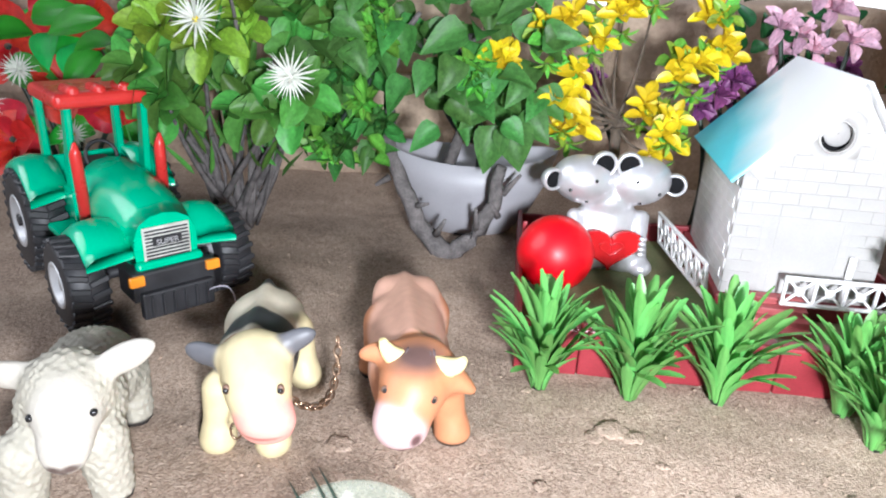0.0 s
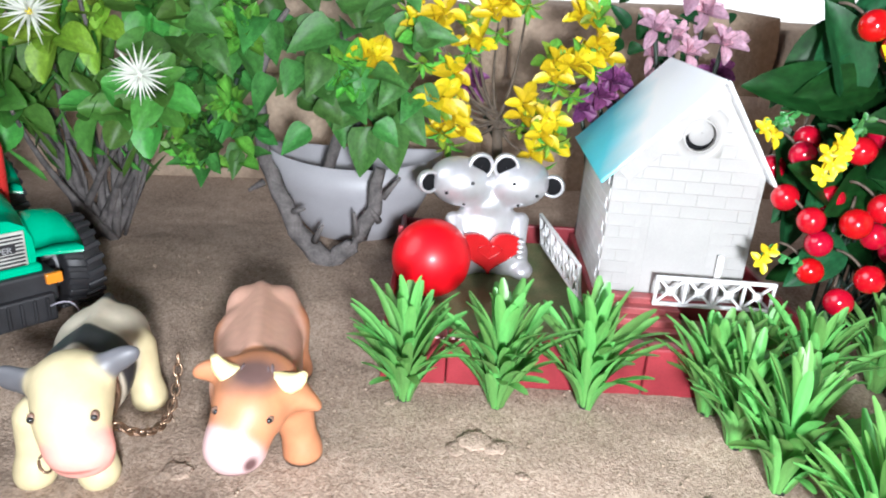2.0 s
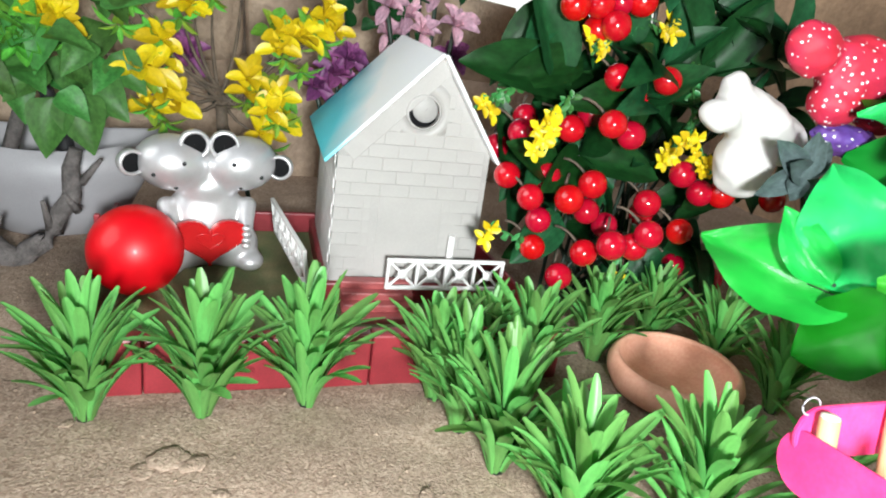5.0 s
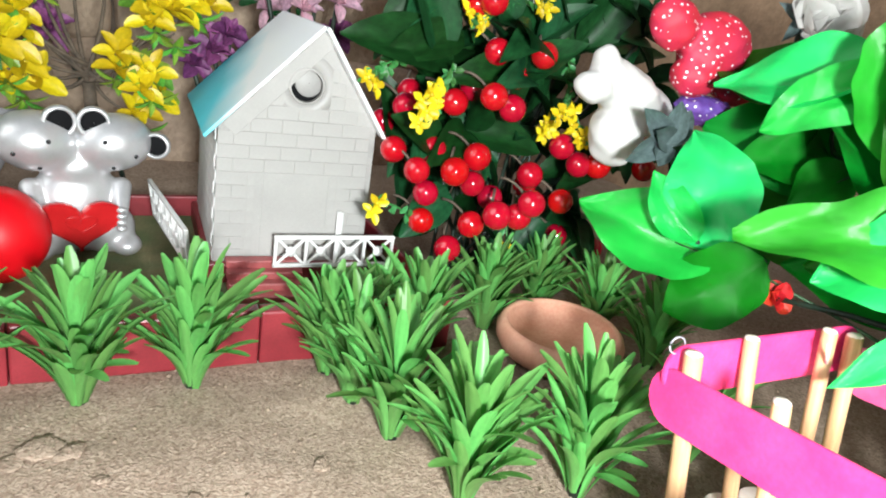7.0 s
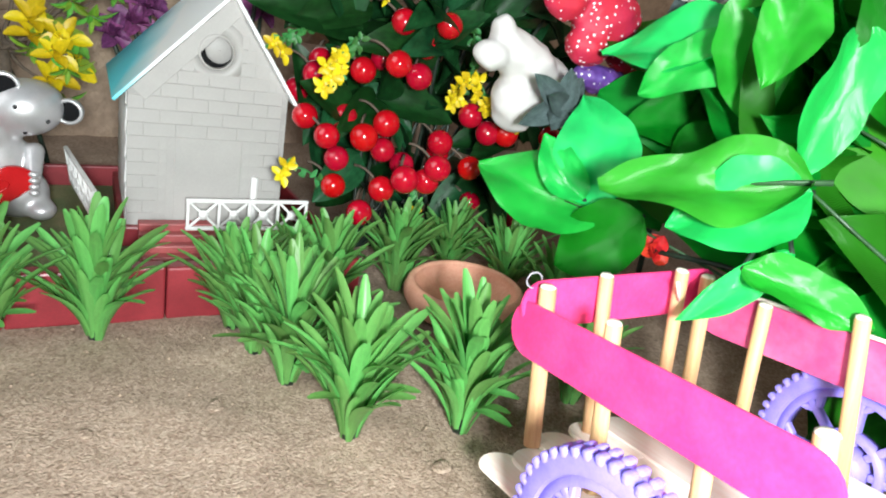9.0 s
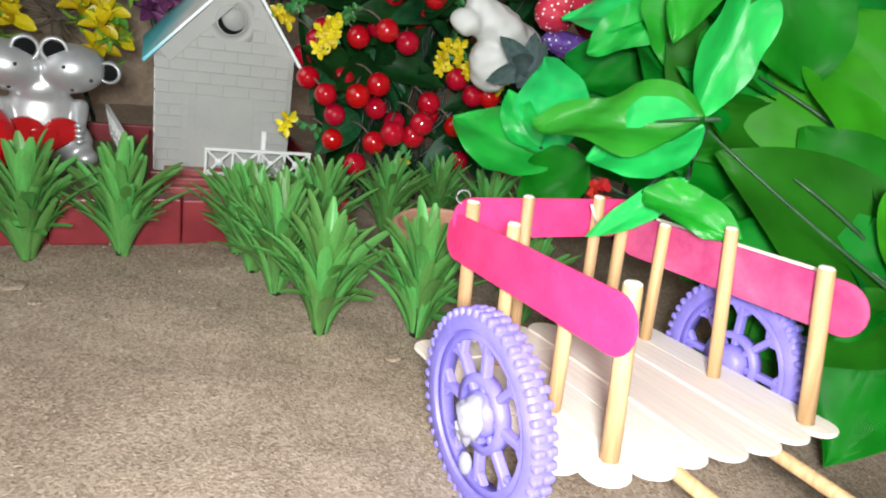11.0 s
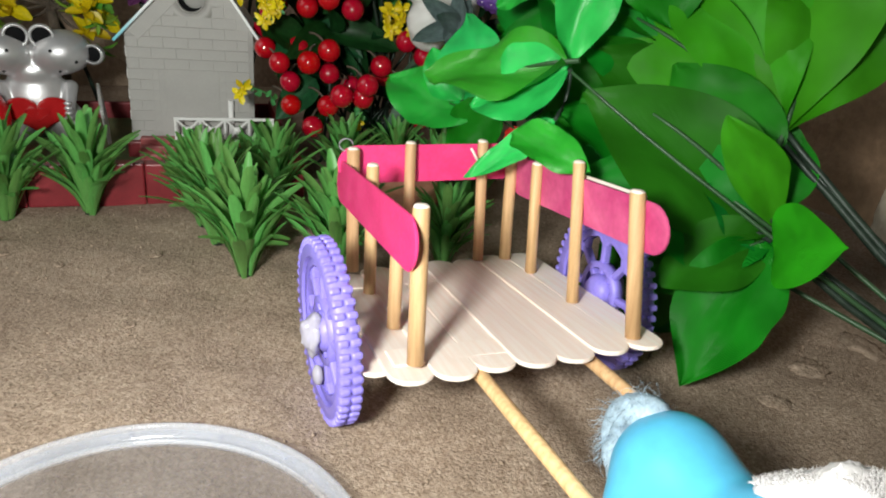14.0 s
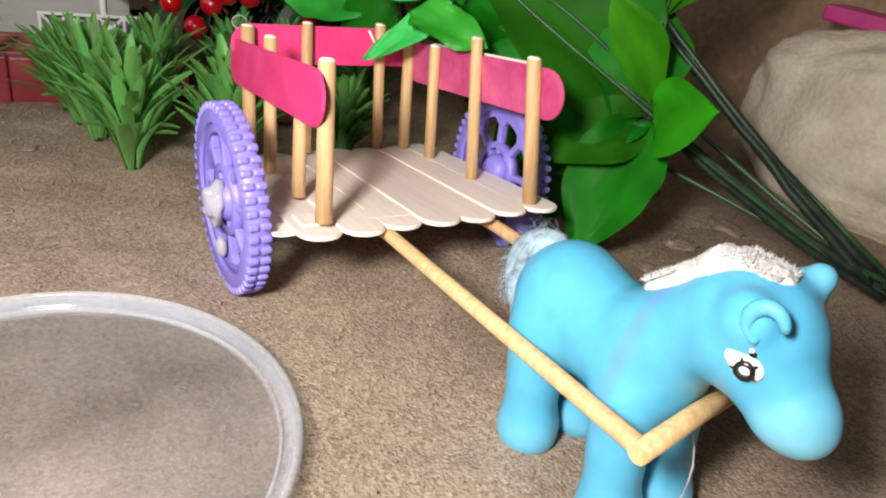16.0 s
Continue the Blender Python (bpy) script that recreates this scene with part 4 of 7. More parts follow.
def cow():
    W, C, K, P, G = (0.55, 0.49, 0.38), (0.54, 0.46, 0.27), (0.03, 0.03, 0.034), (0.72, 0.34, 0.28), (0.10, 0.10, 0.11)
    forms = [("e", (-0.003, 0.056, 0.0345), (0.0248, 0.033, 0.0215), (0, 0, 0), W), ("c", (0.004, 0.004, 0.0580), (-0.006, 0.078, 0.0545), 0.0025, 0.0018, W), ("e", (0.003, 0.016, 0.0360), (0.0232, 0.034, 0.0225), (6, 0, 0), W),
             ("e", (0.0130, -0.021, 0.0545), (0.0190, 0.0175, 0.0175), (-12, 0, 0), C), ("e", (0.0175, -0.0345, 0.0470), (0.0170, 0.0160, 0.0175), (-20, 0, 0), C),
             ("e", (0.0240, -0.0455, 0.0370), (0.0150, 0.0120, 0.0105), (-10, 0, 0), P), ("e", (0.0235, -0.0425, 0.0285), (0.0120, 0.0095, 0.0060), (-8, 0, 0), P),
             ("e", (-0.0140, -0.0185, 0.0560), (0.0125, 0.0042, 0.0066), (0, 8, -10), G), ("e", (0.0335, -0.0190, 0.0675), (0.0120, 0.0042, 0.0060), (0, -24, 10), G)]
    legs = ((-0.0105, -0.021), (0.0200, -0.021), (0.0240, 0.046), (-0.0180, 0.052))
    for x, y in legs:
        forms += [("c", (x * 0.75, y + 0.004, 0.034), (x, y, 0.006), 0.0108, 0.0076, C), ("c", (x, y - 0.001, 0.005), (x, y - 0.001, 0.0045), 0.0086, 0.0088, C)]
    paint = [((0.0, 0.020, 0.046), (0.06, 0.0125, 0.05), K, 0.22), ((-0.006, 0.086, 0.054), (0.018, 0.018, 0.016), K, 0.3), ((-0.0135, -0.006, 0.034), (0.010, 0.012, 0.030), K, 0.4), ((0.0240, -0.0560, 0.0315), (0.0110, 0.006, 0.0011), (0.35, 0.12, 0.10), 0.8)]
    root = thing("toy_cow", "cream and black vinyl toy cow with a pink muzzle and chain", "toy animal", pose(-0.087, 0.343, -0.001), skin("toy_cow", forms, 0.008, 0.0012, TOY, paint))
    for x, y, z in ((0.0045, -0.0455, 0.0520), (0.0315, -0.0445, 0.0530)):
        part("eyelid", ball("eyelid", 0.0029, EYELID, 12, 8, (0.7, 0.6, 1.0)), root, pose(x, y + 0.0012, z))
        eye(root, x, y, z, 0.0016)
    part("nose_ring", tube("nose_ring", [(0.0090 + 0.0028 * math.cos(a), -0.0480, 0.0300 + 0.0048 * math.sin(a)) for a in (2 * math.pi * i / 16 for i in range(17))], 0.0007, CHAIN, 6, False), root, label="small metal ring")
    part("collar", tube("collar", [(0.008 + 0.0200 * math.cos(a), -0.0075, 0.0420 + 0.0225 * math.sin(a)) for a in (2 * math.pi * i / 24 for i in range(25))], 0.0013, CHAIN, 6, False), root, label="thin metal collar")


def sheep():
    W, F, K = (0.37, 0.345, 0.28), (0.44, 0.41, 0.355), (0.025, 0.02, 0.018)
    forms = [("e", (-0.003, 0.026, 0.040), (0.0250, 0.030, 0.0235), (0, 0, 0), W), ("e", (-0.004, -0.010, 0.045), (0.0250, 0.028, 0.0250), (0, 0, 0), W),
             ("e", (0.003, -0.034, 0.067), (0.0200, 0.019, 0.0200), (-15, 0, 0), W)]
    legs = ((-0.0256, -0.0325), (0.0127, -0.0270), (0.0127, 0.0370), (-0.020, 0.0370))
    for x, y in legs:
        forms += [("c", (x * 0.85, y, 0.034), (x, y, 0.006), 0.0125, 0.0100, W)]
    forms += [("e", (0.0045, -0.047, 0.064), (0.0138, 0.013, 0.0185), (-24, 0, 0), F), ("e", (0.0045, -0.057, 0.0525), (0.0105, 0.009, 0.0108), (-20, 0, 0), F),
              ("e", (-0.0200, -0.028, 0.0740), (0.0150, 0.0042, 0.0070), (0, 6, -6), F), ("e", (0.0275, -0.034, 0.0820), (0.0150, 0.0042, 0.0070), (0, -24, 6), F)]
    paint = [((x, y, 0.0), (0.019, 0.019, 0.0046), K, 0.3) for x, y in legs]
    paint += [((0.0045, -0.0660, 0.0435), (0.0016, 0.006, 0.0040), (0.06, 0.04, 0.035), 0.7)]
    paint += [((0.0045 + s * 0.0034, -0.0660, 0.0475), (0.0036, 0.006, 0.0026), (0.10, 0.07, 0.06), 0.7) for s in (-1, 1)]
    root = thing("toy_sheep", "cream woolly vinyl toy sheep standing on sand", "toy animal", pose(-0.155, 0.301, -0.001, 0, 0, 15), skin("toy_sheep", forms, 0.005, 0.0011, WOOL, paint, (0.0011, 0.0066, F)))
    eye(root, -0.0080, -0.0530, 0.067, 0.0018)
    eye(root, 0.0170, -0.0530, 0.067, 0.0018)


def chain():
    """Small oval links that rise from the cow's neck in a slack curve."""
    root = thing("chain", "thin brass link chain hanging from the cow's neck", "chain")
    pts = bent((-0.0590, 0.3180, 0.0370), (-0.0388, 0.3702, 0.0440), (0.008, -0.004, -0.022), 18)
    link = [(0.0022 * math.cos(a), 0.0036 * math.sin(a), 0) for a in (2 * math.pi * i / 12 for i in range(13))]
    me = tube("link", link, 0.0007, CHAIN, 5, False)
    for i, (a, b) in enumerate(zip(pts, pts[1:])):
        part("link", me, root, stand(a.lerp(b, 0.5), a.lerp(b, 0.5) + (b - a), 1, (0, 0, 1)) .normalized() @ pose(0, 0, 0, 0, 90 * (i % 2) + 20, 0))


CREAM_HORN = material("cream_horn", (0.78, 0.66, 0.32), 0.45, vary=0.08)
EYELID = material("dark_eye_outline", (0.16, 0.09, 0.06), 0.5, vary=0.1)
HAIR_DARK = material("greyish_tuft", (0.17, 0.12, 0.12), 0.7, vary=0.2)


# ---- the tractor ----
def wheel_parts(root, x, y, r, wide, lugs=22):
    hub = part("wheel", lathe("wheel", [(r * 0.45, -wide / 2), (r * 0.86, -wide / 2), (r * 0.95, -wide * 0.42), (r * 0.96, 0), (r * 0.95, wide * 0.42), (r * 0.86, wide / 2), (r * 0.45, wide / 2), (r * 0.45, -wide / 2)], T_BLACK, 36), root, pose(x, y, r - 0.001, 0, 90, 0), "black chunky tyre")
    lug = box("tread_lug", (r * 0.10, r * 0.13, wide * 0.52), T_BLACK, 0.0008, 1)
    for i in range(lugs):
        for s in (-1, 1):
            a = 2 * math.pi * (i + (0.5 if s > 0 else 0)) / lugs
            part("tread_lug", lug, hub, pose(r * 0.965 * math.cos(a), r * 0.965 * math.sin(a), s * wide * 0.25, s * 14, 0, math.degrees(a)))
    for s in (-1, 1):
        part("rim", lathe("rim", [(0.0005, s * wide * 0.40), (r * 0.14, s * wide * 0.42), (r * 0.16, s * wide * 0.30), (r * 0.36, s * wide * 0.26), (r * 0.42, s * wide * 0.5), (r * 0.50, s * wide * 0.53), (r * 0.52, s * wide * 0.49)], T_GREY, 28), hub, label="silver plastic rim")


def tractor():
    root = thing("toy_tractor", "green plastic toy tractor with red roof and black wheels", "toy tractor", pose(-0.2000, 0.4870, 0, 0, 0, 44))
    for s in (-1, 1):
        wheel_parts(root, s * 0.054, 0.0, 0.0335, 0.026)
        wheel_parts(root, s * 0.046, 0.126, 0.043, 0.028, 26)
    part("chassis", box("chassis", (0.042, 0.150, 0.024), T_BLACK, 0.002, centre=(0, 0.060, 0.036)), root)
    part("axle", tube("axle", [(-0.05, 0, 0.0325), (0.05, 0, 0.0325)], 0.004, T_BLACK, 10), root)
    part("axle", tube("axle", [(-0.06, 0.128, 0.042), (0.06, 0.128, 0.042)], 0.005, T_BLACK, 10), root)
    bm = bmesh.new()
    prof = [(-0.0265, 0.043), (-0.0285, 0.060), (-0.0275, 0.074), (-0.0225, 0.086), (-0.0120, 0.0925), (0, 0.0945), (0.0120, 0.0925), (0.0225, 0.086), (0.0275, 0.074), (0.0285, 0.060), (0.0265, 0.043)]
    verts, rows = [], 9
    for i in range(rows):
        t = i / (rows - 1)
        f = 0.80 + 0.2 * math.sin(t * math.pi / 2) ** 0.6
        drop = -0.013 * (1 - t) ** 2.2
        for x, z in prof:
            verts.append((x * f, -0.032 + 0.104 * t, 0.046 + (z - 0.046) * (0.78 + 0.34 * math.sin(t * math.pi / 2) ** 0.7) + drop * 0.1))
    bm.free()
    faces = ring_faces(rows, len(prof), loop=False) + [tuple(range(len(prof)))]
    hood = part("hood", solid("hood", verts, faces, T_GREEN), root, label="glossy green bonnet")
    hood.data.polygons[-1].use_smooth = False
    part("nose_lip", box("nose_lip", (0.048, 0.008, 0.007), T_GREEN, 0.0025, 3, centre=(0, -0.0345, 0.0465)), root)
    grille = part("grille", box("grille", (0.034, 0.002, 0.026), TIN, 0.001, centre=(0, -0.0335, 0.061)), root, label="metal grille plate with a badge")
    for i in range(9):
        wide = 0.0052 if i in (4, 5) else 0.031
        for x in ((-0.0130, 0.0130) if i in (4, 5) else (0,)):
            part("grille_bar", box("grille_bar", (wide, 0.0016, 0.0011), T_BLACK, 0.0003, 1, centre=(x, -0.0346, 0.0505 + 0.0026 * i)), grille)
    part("badge", box("badge", (0.021, 0.0014, 0.0062), T_BLACK, 0.0005, 1, centre=(0, -0.0347, 0.0628)), grille)
    cu = bpy.data.curves.new("badge_word", "FONT")
    cu.body, cu.size, cu.align_x, cu.extrude = "SUPER", 0.0058, "CENTER", 0.0003
    cu.materials.append(T_GREY)
    badge = new("badge_word", cu)
    badge.parent, badge.matrix_basis = grille, pose(0, -0.0356, 0.0607, 90, 0, 0)
    part("front_block", box("front_block", (0.060, 0.030, 0.022), T_BLACK, 0.002, centre=(0, -0.028, 0.034)), root)
    bumper = part("bumper", box("bumper", (0.052, 0.008, 0.020), T_BLACK, 0.0015, centre=(0, -0.044, 0.021)), root)
    for i in range(6):
        part("bumper_rib", box("bumper_rib", (0.002, 0.003, 0.016), T_BLACK, 0.0005, 1, centre=(-0.02 + 0.008 * i, -0.0487, 0.021)), bumper)
    for s in (-1, 1):
        part("lamp", box("lamp", (0.0105, 0.004, 0.0075), T_ORANGE, 0.001, centre=(s * 0.0275, -0.0445, 0.0405)), root, label="orange indicator lamp")
        pts = [(s * (0.040), 0.037 * math.sin(a), 0.0335 + 0.038 * math.cos(a)) for a in np.linspace(-0.95, 0.75, 10)]
        verts = []
        for x, y, z in pts:
            verts += [(s * 0.020, y, z + 0.002), (s * 0.036, y, z + 0.0035), (s * 0.048, y, z + 0.002), (s * 0.0545, y, z - 0.003), (s * 0.0545, y, z - 0.007), (s * 0.020, y, z - 0.003)]
        part("front_fender", solid("front_fender", verts, ring_faces(10, 6) + [tuple(range(6)), tuple(range(54, 60))], T_GREEN), root)
        verts = []
        for a in np.linspace(-0.95, 1.0, 14):
            y, z = 0.128 + 0.050 * math.sin(a), 0.043 + 0.050 * math.cos(a)
            verts += [(s * 0.028, y, z), (s * 0.042, y, z + 0.002), (s * 0.052, y, z), (s * 0.057, y, z - 0.004), (s * 0.057, y, z - 0.010), (s * 0.028, y, z - 0.004)]
        part("rear_fender", solid("rear_fender", verts, ring_faces(14, 6) + [tuple(range(6)), tuple(range(78, 84))], T_GREEN), root)
        part("exhaust_stack", tube("exhaust_stack", [(s * 0.030, 0.044, 0.060), (s * 0.031, 0.044, 0.112), (s * 0.031, 0.042, 0.121)], [0.0045, 0.0042, 0.0012], T_RED, 10), root, label="red exhaust stack")
        part("cab_post", prism("cab_post", [(-0.0085, 0.0), (0.0085, 0.0), (0.0050, 0.088), (-0.0050, 0.088)], 0.0055, T_GREEN, 0.0014), root, pose(s * 0.0285 + 0.00275, 0.0770, 0.0560, 3, 0, 90))
        part("cab_post", prism("cab_post", [(-0.0070, 0.0), (0.0070, 0.0), (0.0045, 0.080), (-0.0045, 0.080)], 0.0055, T_GREEN, 0.0014), root, pose(s * 0.0295 + 0.00275, 0.1340, 0.0640, 0, 0, 90))
        part("side_sill", box("side_sill", (0.005, 0.080, 0.034), T_GREEN, 0.0018, centre=(s * 0.029, 0.106, 0.060)), root)
        part("step_plate", box("step_plate", (0.020, 0.034, 0.006), T_GREEN, 0.0018, centre=(s * 0.040, 0.060, 0.050)), root)
    part("cab_back", box("cab_back", (0.058, 0.005, 0.034), T_GREEN, 0.0015, centre=(0, 0.142, 0.072)), root)
    part("dashboard", box("dashboard", (0.052, 0.012, 0.020), T_GREEN, 0.003, centre=(0, 0.074, 0.080)), root)
    part("steering_wheel", tube("steering_wheel", [(0.012 * math.cos(a), 0.088 + 0.004 * math.sin(a), 0.097 + 0.012 * math.sin(a)) for a in (2 * math.pi * i / 20 for i in range(21))], 0.0017, T_BLACK, 6, False), root)
    part("seat", box("seat", (0.034, 0.030, 0.036), T_BLACK, 0.004, centre=(0, 0.118, 0.070)), root)
    roof = part("roof", box("roof", (0.070, 0.074, 0.012), T_RED, 0.005, 3, centre=(0, 0.102, 0.146)), root, label="red plastic canopy with raised ribs")
    for i in range(3):
        part("roof_rib", box("roof_rib", (0.010, 0.026, 0.011), T_RED, 0.0045, 3, centre=(-0.019 + 0.019 * i, 0.080, 0.1515)), roof)
    part("tow_wire", tube("tow_wire", bent((0.020, -0.048, 0.022), (0.034, -0.062, 0.002), (0.006, -0.004, 0.012), 8), 0.0006, GLUE, 5), root)


# ---- the cart and the pony ----
CART = Matrix(((1.02295, 0.08499, -0.00068, 0.39425), (-0.08418, 1.01418, 0.13420, 0.04813), (0.01178, -0.13369, 1.01767, 0.05037), (0.00000, 0.00000, 0.00000, 1.00000)))


def stick_mesh(name, length, wide, thick, mat, along="y"):
    """A flat stick with round ends, its top at z 0, from y 0 to its length."""
    n, r, bm = 10, wide / 2, bmesh.new()
    out = [(r * math.cos(math.pi + math.pi * i / n), r + r * math.sin(math.pi + math.pi * i / n)) for i in range(n + 1)]
    out += [(r * math.cos(math.pi * i / n), length - r + r * math.sin(math.pi * i / n)) for i in range(n + 1)]
    f = bm.faces.new([bm.verts.new((x, y, -thick)) for x, y in out])
    got = bmesh.ops.extrude_face_region(bm, geom=[f])
    top = [v for v in got["geom"] if isinstance(v, bmesh.types.BMVert)]
    bmesh.ops.translate(bm, vec=(0, 0, thick), verts=top)
    bmesh.ops.recalc_face_normals(bm, faces=list(bm.faces))
    bmesh.ops.bevel(bm, geom=[e for e in bm.edges if e.calc_face_angle(0) > 1.2], offset=thick * 0.22, segments=2, affect="EDGES")
    return from_bm(name, bm, mat)


def cart_wheel(root, x, y, z, lean, yaw):
    """A moulded wheel with a knobbed tread, a flat ring, eight spokes and a hub with a lump of glue."""
    R = 0.0440
    tread = lathe("tread", [(R * 0.80, -0.0045), (R * 0.94, -0.0047), (R * 0.97, -0.0034), (R * 0.975, 0), (R * 0.97, 0.0034), (R * 0.94, 0.0047), (R * 0.80, 0.0045), (R * 0.78, 0.0026), (R * 0.78, -0.0026), (R * 0.80, -0.0045)], PURPLE, 60)
    w = part("wheel", tread, root, pose(x, y, z, 0, 90 + lean, 0) if not yaw else pose(x, y, z, 0, 90 + lean, yaw), "purple moulded plastic wheel")
    knob = box("tread_knob", (0.0042, 0.0034, 0.0050), PURPLE, 0.0012, 2)
    for i in range(48):
        a = 2 * math.pi * i / 48
        for side in (-1, 1):
            part("tread_knob", knob, w, pose(R * 0.962 * math.cos(a), R * 0.962 * math.sin(a), side * 0.0027, 0, 0, math.degrees(a)))
    part("ring", lathe("ring", [(R * 0.70, -0.0030), (R * 0.79, -0.0030), (R * 0.79, 0.0030), (R * 0.70, 0.0030), (R * 0.70, -0.0030)], PURPLE, 48), w)
    part("inner_ring", lathe("inner_ring", [(R * 0.30, -0.0028), (R * 0.38, -0.0028), (R * 0.38, 0.0028), (R * 0.30, 0.0028), (R * 0.30, -0.0028)], PURPLE, 32), w)
    spoke = box("spoke", (R * 0.50, R * 0.085, 0.0046), PURPLE, 0.0010, 2)
    fork = box("spoke_fork", (R * 0.17, R * 0.07, 0.0040), PURPLE, 0.0008, 1)
    for i in range(8):
        a = 2 * math.pi * i / 8
        s = part("spoke", spoke, w, pose(R * 0.47 * math.cos(a), R * 0.47 * math.sin(a), 0, 0, 0, math.degrees(a)))
        for k in (-1, 1):
            part("fork", fork, s, pose(R * 0.20, k * R * 0.085, 0, 0, 0, k * 48))
    part("hub", lathe("hub", [(0.0004, -0.007), (R * 0.14, -0.007), (R * 0.18, -0.005), (R * 0.22, -0.003), (R * 0.22, 0.003), (R * 0.18, 0.005), (R * 0.14, 0.007), (0.0004, 0.007)], PURPLE, 24), w)
    s = -1 if x < 0 else 1
    glue = ball("glue_lump", 0.0085, GLUE, 28, 18, (1.30, 0.80, 0.50))
    for v in glue.vertices:
        v.co *= 1 + 0.55 * noise.noise(v.co * 190 + Vector((x * 90, 0, 0))) + 0.12 * noise.noise(v.co * 700)
    part("glue_lump", glue, w, pose(0.001, -0.002, s * 0.0075), "whitish lump of hot glue")
    part("glue_drip", tube("glue_drip", bent((0.016, 0.006, s * 0.006), (0.004, 0.001, s * 0.0095), (0, 0.003, 0), 5), [0.0006, 0.001, 0.0012, 0.0014, 0.002, 0.003], GLUE, 6), w)
    drop = ball("glue_lump", 0.0042, GLUE, 12, 8, (1.3, 0.9, 0.6))
    part("glue_lump", drop, w, pose(0.024, 0.003, s * 0.005), "whitish lump of hot glue")


def cart():
    root = thing("toy_cart", "handmade craft-stick cart with pink rails and purple wheels", "toy cart", CART)
    for i in range(7):
        rnd = random.Random(i)
        u = (i - 3) * 0.0190
        stick = stick_mesh("bed_stick", 0.140 if i == 0 else 0.150, 0.0200, 0.0020, STICK)
        part("bed_stick", stick, root, pose(u, -0.0125 + rnd.uniform(-0.0018, 0.0018), -0.0022 + 0.018 * u + (0.0005 if i % 2 else 0.0), 0, rnd.uniform(-0.8, 0.8), rnd.uniform(-0.7, 0.7)))
    part("bed_stick", stick_mesh("bed_stick", 0.130, 0.0190, 0.0020, STICK), root, pose(-0.0685, 0.0035, -0.0050, 0, 0, 1.2))
    for v in (0.012, 0.110):
        part("cross_stick", box("cross_stick", (0.125, 0.016, 0.002), STICK, 0.0005, centre=(0, v, -0.0034)), root)
    part("axle", tube("axle", [(-0.086, 0.0455, -0.0075), (0.075, 0.0600, -0.0075)], 0.0026, BAMBOO, 10), root)
    posts = [(-0.0545, 0.0, -0.0515, 0.0062, 0.0650), (-0.0530, 0.0400, -0.0500, 0.0430, 0.0540), (-0.0530, 0.0880, -0.0505, 0.0918, 0.0665), (-0.0540, 0.1260, -0.0520, 0.1310, 0.0690),
             (-0.0205, 0.1270, -0.0176, 0.1330, 0.0715), (0.0270, 0.1300, 0.0262, 0.1290, 0.0725), (0.0450, 0.1290, 0.0465, 0.1300, 0.0680),
             (0.0490, 0.1000, 0.0470, 0.0973, 0.0640), (0.0485, 0.0490, 0.0493, 0.0559, 0.0720), (0.0532, 0.0, 0.0499, 0.0046, 0.0675)]
    for i, (u0, v0, u1, v1, h) in enumerate(posts):
        r = 0.0033 + 0.0004 * (i % 3 == 0)
        p = part("post", tube("post", [(0, 0, -0.002), ((u1 - u0) * 0.5, (v1 - v0) * 0.5, h * 0.5), (u1 - u0, v1 - v0, h - 0.0008), ((u1 - u0), (v1 - v0), h)], [r, r, r, r * 0.8], BAMBOO, 12), root, pose(u0, v0, 0.0012))
        part("cut_end", lathe("cut_end", [(0.0001, 0.0010), (r * 0.6, 0.0009), (r * 0.92, 0.0002), (r * 0.95, -0.0006)], STICK, 10), p, pose(u1 - u0, v1 - v0, h, 4 * (i % 3), 5 * (i % 2), 0))
    rail = stick_mesh("rail", 0.150, 0.0240, 0.0014, PINK)
    part("rail", rail, root, pose(-0.0560, -0.0055, 0.0510, 0, 90 + 3, 0.6) , "pink painted craft stick")
    part("rail", rail.copy(), root, pose(0.0555, -0.0145, 0.0530, 0, 90 - 3, 2.2), "dark pink painted craft stick with worn paint").data.materials[0] = PINK_WORN
    part("worn_edge", box("worn_edge", (0.0010, 0.104, 0.0018), STICK, 0.0004, 1), root, pose(0.0549, 0.0590, 0.0650, 0, -3, 2.2), "bare wooden top edge of the worn stick")
    back = stick_mesh("rail", 0.122, 0.0220, 0.0020, PINK)
    part("rail", back, root, Matrix(((0, 1, 0, -0.0600), (0, 0, 1, 0.1385), (1, 0, 0, 0.0600), (0, 0, 0, 1))), "crimson painted craft stick")
    cart_wheel(root, -0.0835, 0.0455, -0.0010, -2, 3)
    cart_wheel(root, 0.0730, 0.0600, -0.0005, 2, 0)
    inv = CART.inverted()
    for a, m, b in (((0.3700, 0.150, 0.0290), (0.3663, 0.0420, 0.0440), (0.3610, -0.1120, 0.0525)), ((0.4245, 0.145, 0.0300), (0.4235, 0.0400, 0.0430), (0.4235, -0.1030, 0.0490))):
        part("shaft", tube("shaft", [inv @ Vector(p) for p in (a, m, b)], 0.0031, BAMBOO, 12), root, label="long bamboo shaft")
    part("yoke", tube("yoke", [inv @ Vector(p) for p in ((0.3580, -0.1145, 0.0525), (0.3900, -0.1105, 0.0535), (0.4260, -0.1040, 0.0490))], 0.0033, BAMBOO, 12), root, label="bamboo cross bar before the pony's chest")
    part("thread", tube("thread", bent(inv @ Vector((0.3928, -0.1090, 0.0444)), inv @ Vector((0.3799, -0.1086, -0.0003)), (0.004, -0.006, 0), 8), 0.0004, GLUE, 5), root)
